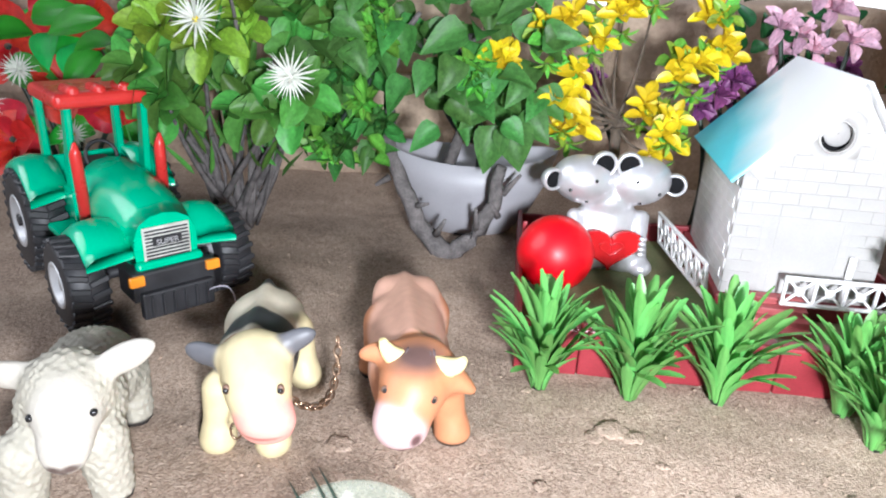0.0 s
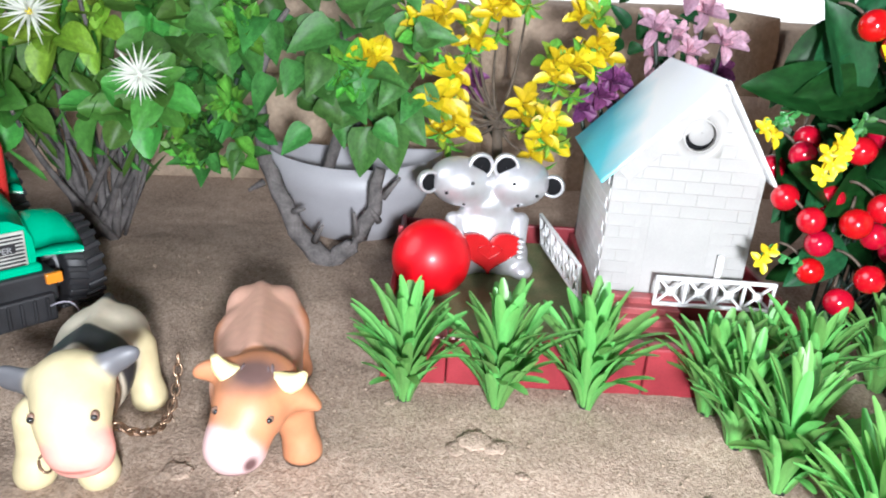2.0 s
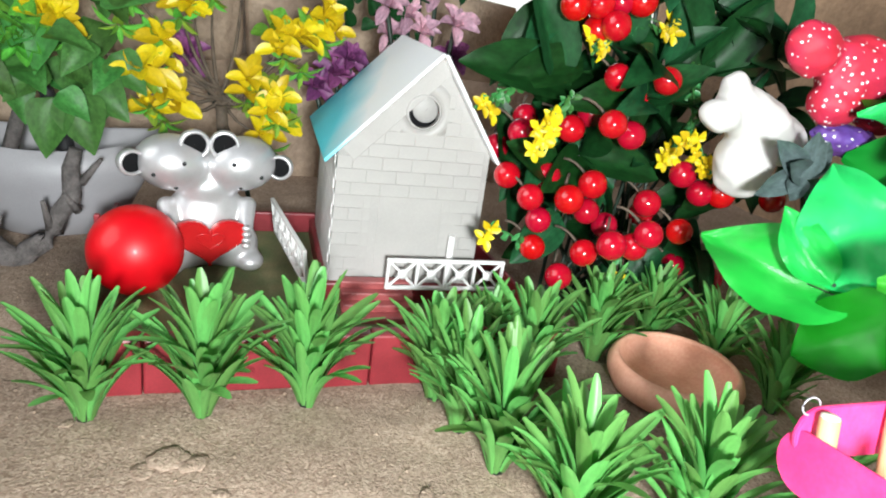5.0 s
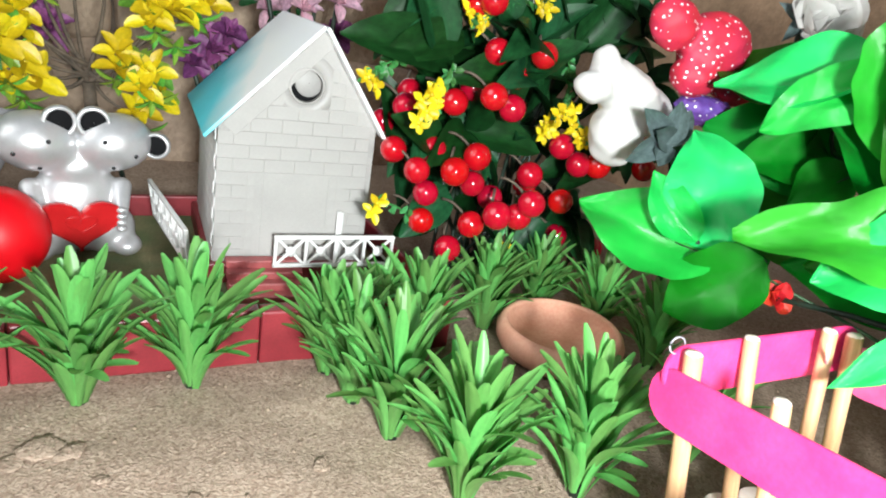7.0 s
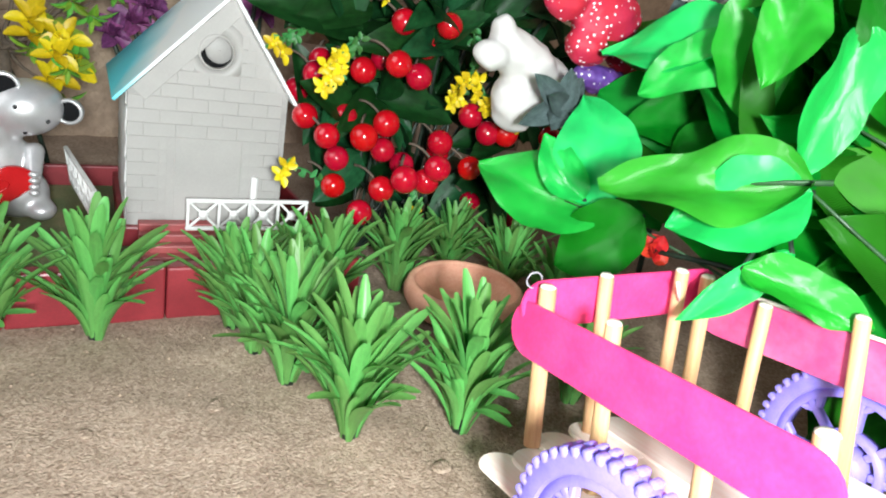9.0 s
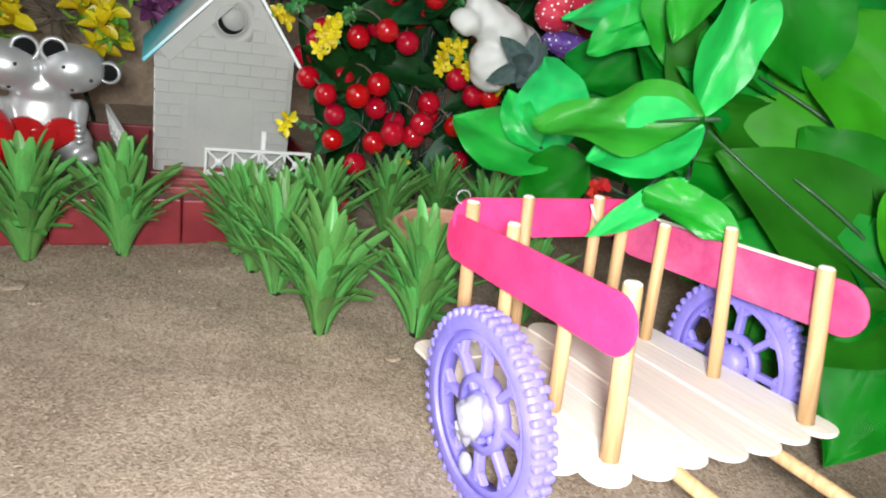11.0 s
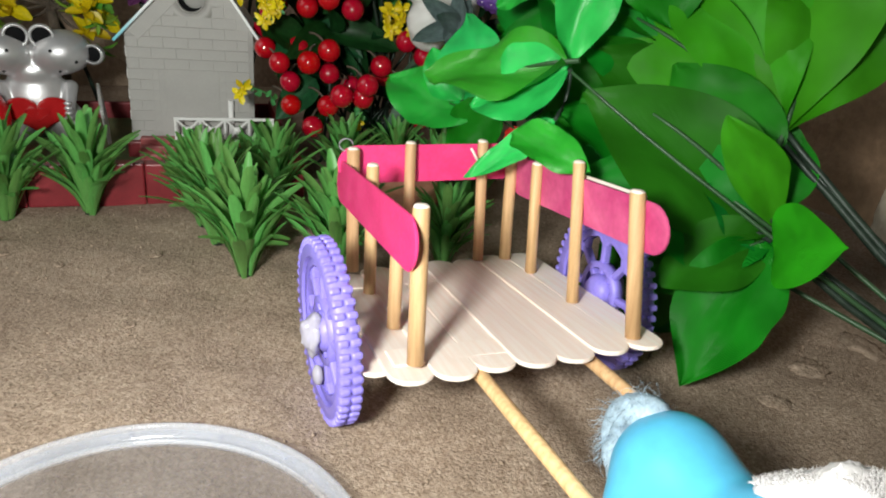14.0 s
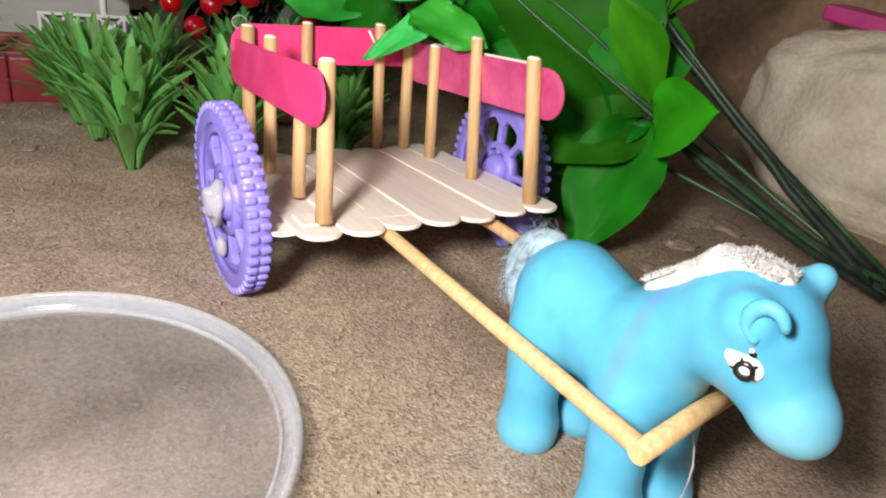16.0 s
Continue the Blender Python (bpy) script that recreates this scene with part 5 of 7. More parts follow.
    part("loop", tube("loop", [(-0.055 + 0.004 * math.cos(a), 0.137, 0.0715 + 0.0035 * math.sin(a)) for a in (2 * math.pi * i / 14 for i in range(13))], 0.0004, GLUE, 5), root)
    part("splinter", tube("splinter", [(0.0235, 0.126, 0.060), (0.016, 0.122, 0.0705)], 0.0008, STICK, 6), root)


def strands(name, roots, ways, size, mat, seed, thick=0.00035, curl=0.4, n=5, droop=0.0):
    """Loose hair: many thin bent strands, joined as nobody could count them."""
    rnd = random.Random(seed)
    verts, faces = [], []
    for a, w in zip(roots, ways):
        p, d = Vector(a), Vector(w).normalized()
        first = len(verts)
        turn = Vector((rnd.uniform(-1, 1), rnd.uniform(-1, 1), rnd.uniform(-1.4, 0.4))) * curl
        for i in range(n + 1):
            s = d.orthogonal().normalized() * thick * (1.15 - i / n)
            o = d.cross(s)
            verts += [p + s, p - s * 0.5 + o * 0.87, p - s * 0.5 - o * 0.87]
            p = p + d * size / n * rnd.uniform(0.8, 1.15)
            d = (d + turn * (1.3 / n) + Vector((0, 0, -droop / n))).normalized()
        faces += ring_faces(n + 1, 3, first)
    return solid(name, verts, faces, mat)


def pony():
    B, L = (0.095, 0.44, 0.68), (0.15, 0.51, 0.73)
    forms = [("e", (0, -0.006, 0.055), (0.0190, 0.036, 0.0200), (0, 0, 0), B), ("e", (0, 0.012, 0.056), (0.0210, 0.020, 0.0220), (0, 0, 0), B), ("e", (0, -0.028, 0.056), (0.0180, 0.018, 0.0210), (0, 0, 0), B),
             ("c", (0, -0.030, 0.066), (0, -0.048, 0.084), 0.0165, 0.0148, B), ("e", (0, -0.056, 0.0865), (0.0170, 0.0185, 0.0175), (0, 0, 0), B),
             ("e", (0, -0.0745, 0.0715), (0.0105, 0.0120, 0.0100), (30, 0, 0), L), ("c", (0, -0.062, 0.080), (0, -0.071, 0.073), 0.0130, 0.0100, B)]
    for s in (-1, 1):
        forms += [("c", (s * 0.0125, 0.010, 0.044), (s * 0.0130, 0.006, 0.007), 0.0120, 0.0092, B), ("c", (s * 0.0130, 0.005, 0.0055), (s * 0.0130, 0.005, 0.005), 0.0108, 0.0110, L),
                  ("c", (s * 0.0120, -0.032, 0.046), (s * 0.0125, -0.038, 0.007), 0.0110, 0.0090, B), ("c", (s * 0.0125, -0.0395, 0.0055), (s * 0.0125, -0.0395, 0.005), 0.0106, 0.0110, L)]
    forms += [("c", (0.0125, -0.056, 0.095), (0.0165, -0.059, 0.1015), 0.0066, 0.0044, L), ("e", (-0.0140, -0.0600, 0.0960), (0.0040, 0.0060, 0.0060), (0, 14, 0), B)]
    root = thing("toy_pony", "sky-blue vinyl toy pony with white mane, harnessed to the cart", "toy pony", pose(0.3935, -0.0585, -0.0012, 0, 0, -2) @ Matrix.Diagonal((1.00, 1.03, 1.025, 1)), skin("toy_pony", forms, 0.007, 0.0011, PONY, [((0, -0.080, 0.066), (0.016, 0.012, 0.010), (0.22, 0.58, 0.76), 1.0), ((0, -0.030, 0.064), (0.03, 0.003, 0.03), (0.14, 0.34, 0.66), 1.2)]))
    for s in (-1, 1):
        patch = part("eye", ball("eye", 0.0058, WHITE, 18, 12, (0.30, 1.0, 0.66)), root, pose(s * 0.0150, -0.0640, 0.0845, 24, 0, -s * 20), "printed white eye with black outline")
        part("iris", lathe("iris", [(0.0015, -0.0005), (0.0027, -0.0005), (0.0027, 0.0005), (0.0015, 0.0005), (0.0015, -0.0005)], BLACK, 16), patch, pose(s * 0.0019, -0.0012, -0.0006, 0, 90, 0))
        for i in range(4):
            a = -0.6 + 1.25 * i
            part("spark", tube("spark", [(s * 0.0021, -0.0012 + 0.0024 * math.cos(a), -0.0006 + 0.0024 * math.sin(a)), (s * 0.0018, -0.0012 + 0.0036 * math.cos(a), -0.0006 + 0.0036 * math.sin(a))], [0.0006, 0.0002], BLACK, 5), patch)
        for i in range(3):
            dark = part("lash", ball("lash", 0.0017, BLACK, 10, 6, (0.5, 1.4, 0.9)), patch, pose(s * 0.0004, 0.0012 + 0.0026 * i, 0.0042 - 0.0008 * i, 30, 0, 0))
            part("lash_tip", ball("lash_tip", 0.0012, WHITE, 8, 6, (0.6, 1.3, 0.8)), dark, pose(s * 0.0005, 0.0008, 0.0003))
        if s > 0:
            continue
        ring = [(s * (0.0159 + 0.001 * math.cos(a)), -0.0660 + 0.0044 * math.cos(a), 0.0972 + 0.0050 * math.sin(a)) for a in np.linspace(-1.5, 3.0, 16)]
        part("ear_ridge", tube("ear_ridge", ring, [0.0010 + 0.0013 * math.sin(math.pi * (k + 1) / 17) for k in range(16)], PONY_PLAIN, 10), root)
    rnd = random.Random(3)
    crest = [("c", (0, -0.0560, 0.1000), (0, -0.042, 0.0968), 0.0060, 0.0072, (1, 1, 1)), ("c", (0, -0.042, 0.0960), (0, -0.024, 0.0795), 0.0074, 0.0058, (1, 1, 1))]
    part("mane_root", skin("mane_root", crest, 0.004, 0.0011, MANE, (), (0.0010, 0.0035)), root, label="short fluffy white mane")
    a = [(rnd.uniform(-0.006, 0.006), y, z) for y, z in ((-0.059 + 0.039 * t, 0.1040 - 0.036 * max(0, t - 0.36) ** 1.1) for t in (rnd.random() for i in range(1900)))]
    part("mane", strands("mane", a, [(x * 90 + rnd.uniform(-0.5, 0.5), 0.2 + rnd.uniform(-0.3, 0.6), 0.75) for x, y, z in a], 0.0026, MANE, 5, 0.00026, 1.4), root)
    arc = [Vector((-0.004 * t, 0.0265 + 0.0125 * math.sin(2.6 * t), 0.0700 - 0.030 * t + 0.005 * math.sin(3.1 * t))) for t in (i / 7 for i in range(8))]
    curl = [("c", tuple(p), tuple(q), 0.0062 - 0.0003 * i, 0.0060 - 0.0003 * i, (1, 1, 1)) for i, (p, q) in enumerate(zip(arc, arc[1:]))]
    tail = part("tail", skin("tail", curl, 0.004, 0.0011, HAIR, (), (0.0007, 0.003)), root, label="pale blue fluffy hair tail")
    a, ways = [], []
    for i in range(420):
        p = arc[rnd.randrange(7)].lerp(arc[rnd.randrange(1, 8)], 0.12)
        d = Vector((rnd.uniform(-1, 1), rnd.uniform(-0.6, 1), rnd.uniform(-0.8, 1))).normalized()
        a.append(p + d * 0.0052)
        ways.append(d + Vector((rnd.uniform(-1, 1), rnd.uniform(-1, 1), rnd.uniform(-1.2, 0.6))))
    part("tail_hair", strands("tail_hair", a, ways, 0.0095, HAIR, 6, 0.00013, 2.4, 8), tail)


PONY_PLAIN = material("light_blue_vinyl", (0.11, 0.46, 0.68), 0.4, vary=0.06)


# ---- pond, bowls, clods ----
def pond():
    root = thing("pond_lid", "round milky plastic lid used as a pond, lying on sand", "plastic lid", pose(0.2146, 0.0069, 0.0))
    R = 0.0900
    part("rim", lathe("rim", [(R - 0.0006, -0.002), (R, 0.006), (R, 0.0098), (R - 0.0006, 0.0108), (R - 0.0016, 0.0110), (R - 0.0026, 0.0104), (R - 0.0030, 0.0092), (R - 0.0022, 0.0074), (R - 0.0014, 0.004), (R - 0.0024, -0.002)], LID, 96), root, label="milky translucent raised rim")
    part("channel", lathe("channel", [(R - 0.0024, 0.0086), (R - 0.0066, 0.0066), (R - 0.0066, 0.0060), (R - 0.0024, 0.0080)], LID_CLEAR, 96), root, label="clear sloping inner wall of the lid")
    part("inner_lip", lathe("inner_lip", [(R - 0.0066, 0.0062), (R - 0.0070, 0.0072), (R - 0.0076, 0.0072), (R - 0.0082, 0.0058), (R - 0.0084, 0.0040), (R - 0.0074, 0.0040)], LID, 96), root)
    n = 96
    part("water", solid("water", [(0, 0, 0.0048)] + [((R - 0.0080) * math.cos(2 * math.pi * i / n), (R - 0.0080) * math.sin(2 * math.pi * i / n), 0.0048) for i in range(n)], [(0, 1 + i, 1 + (i + 1) % n) for i in range(n)], WATER), root, label="murky grey-brown water")
    for a in (58, 84, 36):
        c, s = math.cos(radians(a)), math.sin(radians(a))
        part("rim_tab", box("rim_tab", (0.0048, 0.0008, 0.0016), LID, 0.0003, 1), root, pose((R - 0.0046) * c, (R - 0.0046) * s, 0.0080, 0, 25, a))



def clay_bowl():
    prof = [(0.0005, 0.0), (0.024, 0.0), (0.030, 0.001), (0.0400, 0.0075), (0.0440, 0.0145), (0.0446, 0.0195), (0.0425, 0.0248), (0.0398, 0.0272), (0.0378, 0.0268), (0.0370, 0.0245), (0.0380, 0.0210), (0.0350, 0.0160), (0.029, 0.0115), (0.018, 0.0088), (0.0005, 0.0080)]
    thing("clay_bowl", "small round terracotta bowl, empty, on sand", "bowl", pose(0.4390, 0.3580, -0.001, 2, -1, 0), lathe("clay_bowl", prof, CLAY, 56))


def glass_dish():
    root = thing("glass_dish", "small pale greenish glass dish with dark grass blades", "dish", pose(-0.011, 0.2390, 0.0) @ Matrix.Diagonal((0.85, 0.85, 0.85, 1)))
    part("rim", lathe("rim", [(0.030, 0.0), (0.038, 0.008), (0.0420, 0.020), (0.0432, 0.0225), (0.0420, 0.0235), (0.0398, 0.0225), (0.0360, 0.010), (0.028, 0.003), (0.001, 0.002)], DISH, 56), root)
    for i, (x, y) in enumerate(((-0.018, 0.034), (-0.022, 0.030), (-0.032, 0.022))):
        part("blade", tube("blade", bent((x + 0.022, y - 0.030, 0.004), (x - 0.006, y + 0.004, 0.034), (0, 0, 0.004), 6), [0.0012, 0.0012, 0.0011, 0.001, 0.0008, 0.0006, 0.0002], STEM, 6), root)


def clods():
    """Lumps of damp sand that lie about on the ground."""
    spots = [(0.128, 0.352, 0.010), (0.140, 0.346, 0.007), (0.116, 0.345, 0.006), (-0.030, 0.326, 0.008), (0.080, 0.390, 0.004), (0.245, 0.300, 0.005), (0.185, 0.296, 0.004), (0.150, 0.322, 0.004), (0.330, 0.215, 0.005),
             (0.225, 0.205, 0.004), (0.55, 0.03, 0.009), (0.60, 0.05, 0.012), (0.63, 0.01, 0.010), (0.53, -0.06, 0.009), (0.57, -0.03, 0.007), (0.50, -0.10, 0.006), (0.66, 0.06, 0.014), (0.315, 0.300, 0.006), (0.33, 0.345, 0.006), (0.08, 0.30, 0.004)]
    for i, (x, y, r) in enumerate(spots):
        me = ball("sand_clod", r * 0.8, SAND, 24, 14, (1.3, 1.0, 0.22))
        for v in me.vertices:
            v.co *= 1 + 0.45 * noise.noise(v.co * 190 + Vector((i * 7.0, 0, 0))) + 0.2 * noise.noise(v.co * 600)
        thing("sand_clod", "small crumbly lump of damp sand", "sand lump", pose(x, y, r * 0.03, 0, 0, i * 50), me, group="sand lumps")
    rnd = random.Random(9)
    verts, faces = [], []
    for i in range(5200):
        x, y, r = rnd.uniform(-0.25, 0.72), rnd.uniform(-0.12, 0.62), 0.0004 + 0.0009 * rnd.random() ** 2.5
        if (x - 0.2146) ** 2 + (y - 0.0069) ** 2 < 0.0084:
            continue
        b = len(verts)
        o = [(1, 0, 0), (-1, 0, 0), (0, 1, 0), (0, -1, 0), (0, 0, 0.8), (0, 0, -0.8)]
        verts += [(x + r * p[0] * rnd.uniform(0.7, 1.3), y + r * p[1] * rnd.uniform(0.7, 1.3), r * 0.3 + r * p[2]) for p in o]
        faces += [(b + a, b + c, b + d) for a, c, d in ((0, 2, 4), (2, 1, 4), (1, 3, 4), (3, 0, 4), (2, 0, 5), (1, 2, 5), (3, 1, 5), (0, 3, 5))]
    thing("sand_grains", "coarse loose grains on the sand", "sand", me=solid("sand_grains", verts, faces, CLOD, False), kind="stuff")


# ---- the plants at the back ----
def rosette(root, centre, axis, n, size, wide, meshes, seed, open_=(25, 80), name="leaf"):
    """Leaves in a spiral about an axis: the inner ones upright, the outer ones spread."""
    rnd = random.Random(seed)
    axis = Vector(axis).normalized()
    side = axis.orthogonal().normalized()
    over = axis.cross(side)
    c = Vector(centre)
    for i in range(n):
        t = i / max(1, n - 1)
        a = i * 2.399 + rnd.uniform(-0.25, 0.25)
        e = radians(open_[0] + (open_[1] - open_[0]) * t + rnd.uniform(-8, 8))
        out = math.cos(a) * side + math.sin(a) * over
        way = axis * math.cos(e) + out * math.sin(e)
        s = size * rnd.uniform(0.75, 1.1) * (0.72 + 0.28 * t)
        m = meshes[rnd.randrange(len(meshes))]
        part(name, m, root, stand(c + out * size * 0.08, c + way * s, wide * rnd.uniform(0.85, 1.12) * s / size, axis * 0.9 - out * 0.45, rnd.uniform(-12, 12)))


OVALS = [leaf_mesh("leaf", BOX_LEAF, "round", 0.35, 0.25, 7, 4, seed=i) for i in range(2)]
LIT_LIME_OVALS = [leaf_mesh("leaf", LIME, "round", 0.35, 0.25, 7, 4, seed=i + 2) for i in range(2)]
DULL_SUCC = [leaf_mesh("leaf", IVY, "ovate", 0.5, -0.3, 6, 4, seed=i + 2) for i in range(2)]
HEARTS = [leaf_mesh("leaf", IVY, "heart", 0.25, b, 8, 4, 0.02, seed=i) for i, b in enumerate((0.25, 0.5))]
SUCC = [leaf_mesh("leaf", SUCCULENT, "ovate", 0.5, -0.3, 6, 4, seed=i) for i in range(2)]
YELS = [leaf_mesh("leaf", YELLOW, "round", 0.3, 0.2, 6, 4, seed=i) for i in range(2)]
LIMES = [leaf_mesh("leaf", LIME, "round", 0.3, 0.2, 6, 4, seed=i) for i in range(2)] + [leaf_mesh("leaf", SUCCULENT, "round", 0.3, 0.2, 6, 4, seed=7)]
GREENS = [leaf_mesh("leaf", SUCCULENT, "oval", 0.3, 0.2, 6, 4, seed=8), leaf_mesh("leaf", LIME, "oval", 0.3, 0.2, 6, 4, seed=9)]
PINKS = [leaf_mesh("petal", PINK_FLOWER, "round", 0.45, 0.15, 6, 4, 0.02, seed=i) for i in range(2)]
PURPS = [leaf_mesh("petal", PURPLE_FLOWER, "round", 0.45, 0.15, 6, 4, 0.03, seed=i) for i in range(2)]
DARKS = [leaf_mesh("leaf", DARKLEAF, "oval", 0.3, b, 9, 4, 0.02, seed=i) for i, b in enumerate((0.15, 0.4, 0.7))]
REDS = [leaf_mesh("petal", RED_PETAL, "round", 0.5, 0.1, 8, 4, 0.05, seed=i) for i in range(2)]
FERNS = [leaf_mesh("frond", IVY, "lance", 0.3, 0.3, 6, 2, seed=4), leaf_mesh("frond", BOX_LEAF, "lance", 0.3, 0.5, 6, 2, seed=5)]


def spiky_flower(root, centre, axis, r, seed):
    rnd = random.Random(seed)
    axis = Vector(axis).normalized()
    side = axis.orthogonal().normalized()
    over = axis.cross(side)
    me = leaf_mesh("spike", SPIKE, "lance", 0.5, 0.1, 4, 2)
    for i in range(46):
        a, e = i * 2.399, radians(12 + 82 * (i / 45) ** 0.6)
        out = math.cos(a) * side + math.sin(a) * over
        way = axis * math.cos(e) + out * math.sin(e)
        part("petal", me, root, stand(centre, Vector(centre) + way * r * rnd.uniform(0.85, 1.1), 0.0020, axis))
    part("flower_eye", ball("flower_eye", 0.0026, YELLOW if seed % 2 else SPIKE, 10, 8), root, Matrix.Translation(Vector(centre) + axis * 0.0015))


def round_leaf_bush():
    root = thing("round_leaf_bush", "artificial bush with rounded green leaves and spiky white flowers", "artificial plant")
    rnd = random.Random(21)
    base = Vector((-0.198, 0.668, 0))
    tips = []
    for i in range(44):
        x, z = -0.165 + rnd.uniform(-0.105, 0.090), rnd.uniform(0.130, 0.290)
        tips.append(Vector((x, 0.605 + rnd.uniform(-0.045, 0.06), z)))
    for i, p in enumerate(tips):
        if i % 2 == 0:
            foot = base + Vector((rnd.uniform(-0.02, 0.02), rnd.uniform(-0.012, 0.012), -0.003))
            part("stem", tube("stem", bent(foot, p, (rnd.uniform(-0.02, 0.02), 0.01, 0), 7), [0.0045, 0.004, 0.0035, 0.003, 0.0025, 0.002, 0.0016, 0.0012], BARK, 7), root)
        # upper-left rosettes in lime: sunlight on them is put into the leaf colour
        rosette(root, p, (rnd.uniform(-0.5, 0.5), -0.8, 0.6), 9, 0.0405, 0.0265, LIT_LIME_OVALS if p.z > 0.19 and p.x < -0.15 and i % 2 else OVALS, i + 60, (18, 88))
    for i in range(90):
        t = i / 90
        p = base + Vector((rnd.uniform(-0.075, 0.11), rnd.uniform(-0.07, 0.02), rnd.uniform(0.06, 0.16)))
        q = p + Vector((rnd.uniform(-0.03, 0.03), rnd.uniform(-0.03, 0.0), rnd.uniform(0.02, 0.05)))
        part("frond", FERNS[i % 2], root, stand(p, q, 0.006, (0, -1, 0.4), rnd.uniform(-60, 60)))
    for i in range(8):
        a = base + Vector((rnd.uniform(-0.03, 0.04), rnd.uniform(-0.01, 0.01), 0))
        part("stem", tube("stem", bent(a, a + Vector((rnd.uniform(-0.05, 0.07), rnd.uniform(-0.04, 0.0), rnd.uniform(0.09, 0.15))), (0.01, 0, 0), 5), 0.0017, BARK, 6), root)
    spiky_flower(root, (-0.1690, 0.537, 0.2075), (-0.1, -0.9, 0.35), 0.0235, 1)
    spiky_flower(root, (-0.1020, 0.540, 0.1695), (0.1, -0.95, 0.25), 0.0215, 2)


def ivy():
    """Heart leaves and succulent heads on a forked piece of driftwood."""
    root = thing("ivy_on_driftwood", "artificial ivy and succulent heads on a forked grey driftwood branch", "artificial plant")
    foot = Vector((0.027, 0.6130, -0.003))
    wood = [bent(foot, (-0.0350, 0.6380, 0.1200), (-0.013, 0, -0.009), 10, 0.0034, 1), bent(foot, (0.0690, 0.6160, 0.0880), (0.009, 0, -0.005), 8, 0.0030, 2),
            bent((-0.0350, 0.6380, 0.1200), (-0.010, 0.63, 0.215), (-0.010, 0, 0.0), 6, 0.0015, 3), bent((0.02, 0.655, 0.075), (0.035, 0.62, 0.20), (0.008, 0, 0), 6, 0.001, 4)]
    rad = [[0.0105, 0.0098, 0.0090, 0.0084, 0.0080, 0.0076, 0.0074, 0.0070, 0.0066, 0.006, 0.0055], [0.0095, 0.0085, 0.0078, 0.0074, 0.0072, 0.0070, 0.0068, 0.0062, 0.005], [0.0055, 0.005, 0.0045, 0.004, 0.0035, 0.003, 0.002], [0.006, 0.0055, 0.005, 0.0045, 0.004, 0.0035, 0.003]]
    for pts, r in zip(wood, rad):
        part("branch", tube("branch", pts, r, BARK, 10), root, label="grey weathered branch")
    for a, b in (((0.050, 0.612, 0.026), (0.047, 0.600, 0.052)), ((0.012, 0.612, 0.020), (0.020, 0.598, 0.040)), ((-0.010, 0.620, 0.044), (0.004, 0.606, 0.052)), ((-0.040, 0.634, 0.096), (-0.058, 0.622, 0.100)), ((0.0715, 0.615, 0.062), (0.086, 0.611, 0.082)), ((0.0685, 0.614, 0.040), (0.060, 0.606, 0.056)), ((-0.034, 0.630, 0.068), (-0.046, 0.622, 0.062))):
        part("twig", tube("twig", [a, b], [0.0036, 0.0015], BARK, 7), root)
    rnd = random.Random(33)
    for i in range(140):
        c = Vector((rnd.uniform(-0.095, 0.095), rnd.uniform(0.575, 0.665), rnd.uniform(0.135, 0.295)))
        if c.x < -0.02 and c.z < 0.15:
            c.z += 0.05
        w = Vector((rnd.uniform(-0.8, 0.8), rnd.uniform(-0.7, 0.1), rnd.uniform(-0.8, 0.3))).normalized()
        s = rnd.uniform(0.024, 0.036)
        part("leaf", HEARTS[i % 2], root, stand(c, c + w * s, s * 0.78, (rnd.uniform(-0.3, 0.3), -1, 0.7), rnd.uniform(-25, 25)))
    for b, t, w in (((0.060, 0.600, 0.128), (0.050, 0.588, 0.088), 0.030), ((0.072, 0.600, 0.132), (0.082, 0.586, 0.092), 0.034), ((0.082, 0.606, 0.140), (0.105, 0.590, 0.118), 0.030), ((0.030, 0.600, 0.205), (-0.006, 0.585, 0.190), 0.028), ((0.055, 0.600, 0.15), (0.028, 0.588, 0.128), 0.026), ((0.010, 0.60, 0.125), (-0.014, 0.59, 0.105), 0.02), ((0.095, 0.61, 0.16), (0.118, 0.60, 0.135), 0.026)):
        part("leaf", HEARTS[0], root, stand(b, t, w, (-0.1, -1, 0.5)))
    for c, ax, s in (((-0.083, 0.607, 0.108), (-0.1, -0.8, -0.5), 0.030), ((-0.078, 0.610, 0.157), (-0.3, -0.7, 0.4), 0.026), ((-0.040, 0.605, 0.193), (0, -0.8, 0.5), 0.030), ((0.041, 0.598, 0.166), (0, -0.9, 0.3), 0.030), ((-0.048, 0.610, 0.225), (0, -0.7, 0.6), 0.026), ((-0.055, 0.612, 0.142), (-0.2, -0.8, 0), 0.022)):
        rosette(root, c, ax, 34, s, s * 0.42, SUCC, int(c[0] * 1000) + 300, (4, 86))
        part("stem", tube("stem", bent(c, (-0.02 + 0.4 * c[0], 0.64, c[2] + 0.03), (0, 0, 0.01), 5), 0.002, STEM, 6), root)
    for i in range(14):
        c = Vector((-0.072 + rnd.uniform(-0.035, 0.035), 0.618 + rnd.uniform(-0.02, 0.02), rnd.uniform(0.095, 0.20)))
        rosette(root, c, (rnd.uniform(-0.4, 0.3), -0.8, rnd.uniform(-0.4, 0.5)), 20, 0.027, 0.0125, DULL_SUCC if i % 3 else SUCC, i + 1300, (6, 90))
    for i in range(34):
        c = Vector((-0.078 + rnd.uniform(-0.028, 0.035), 0.612 + rnd.uniform(-0.015, 0.02), rnd.uniform(0.075, 0.185)))
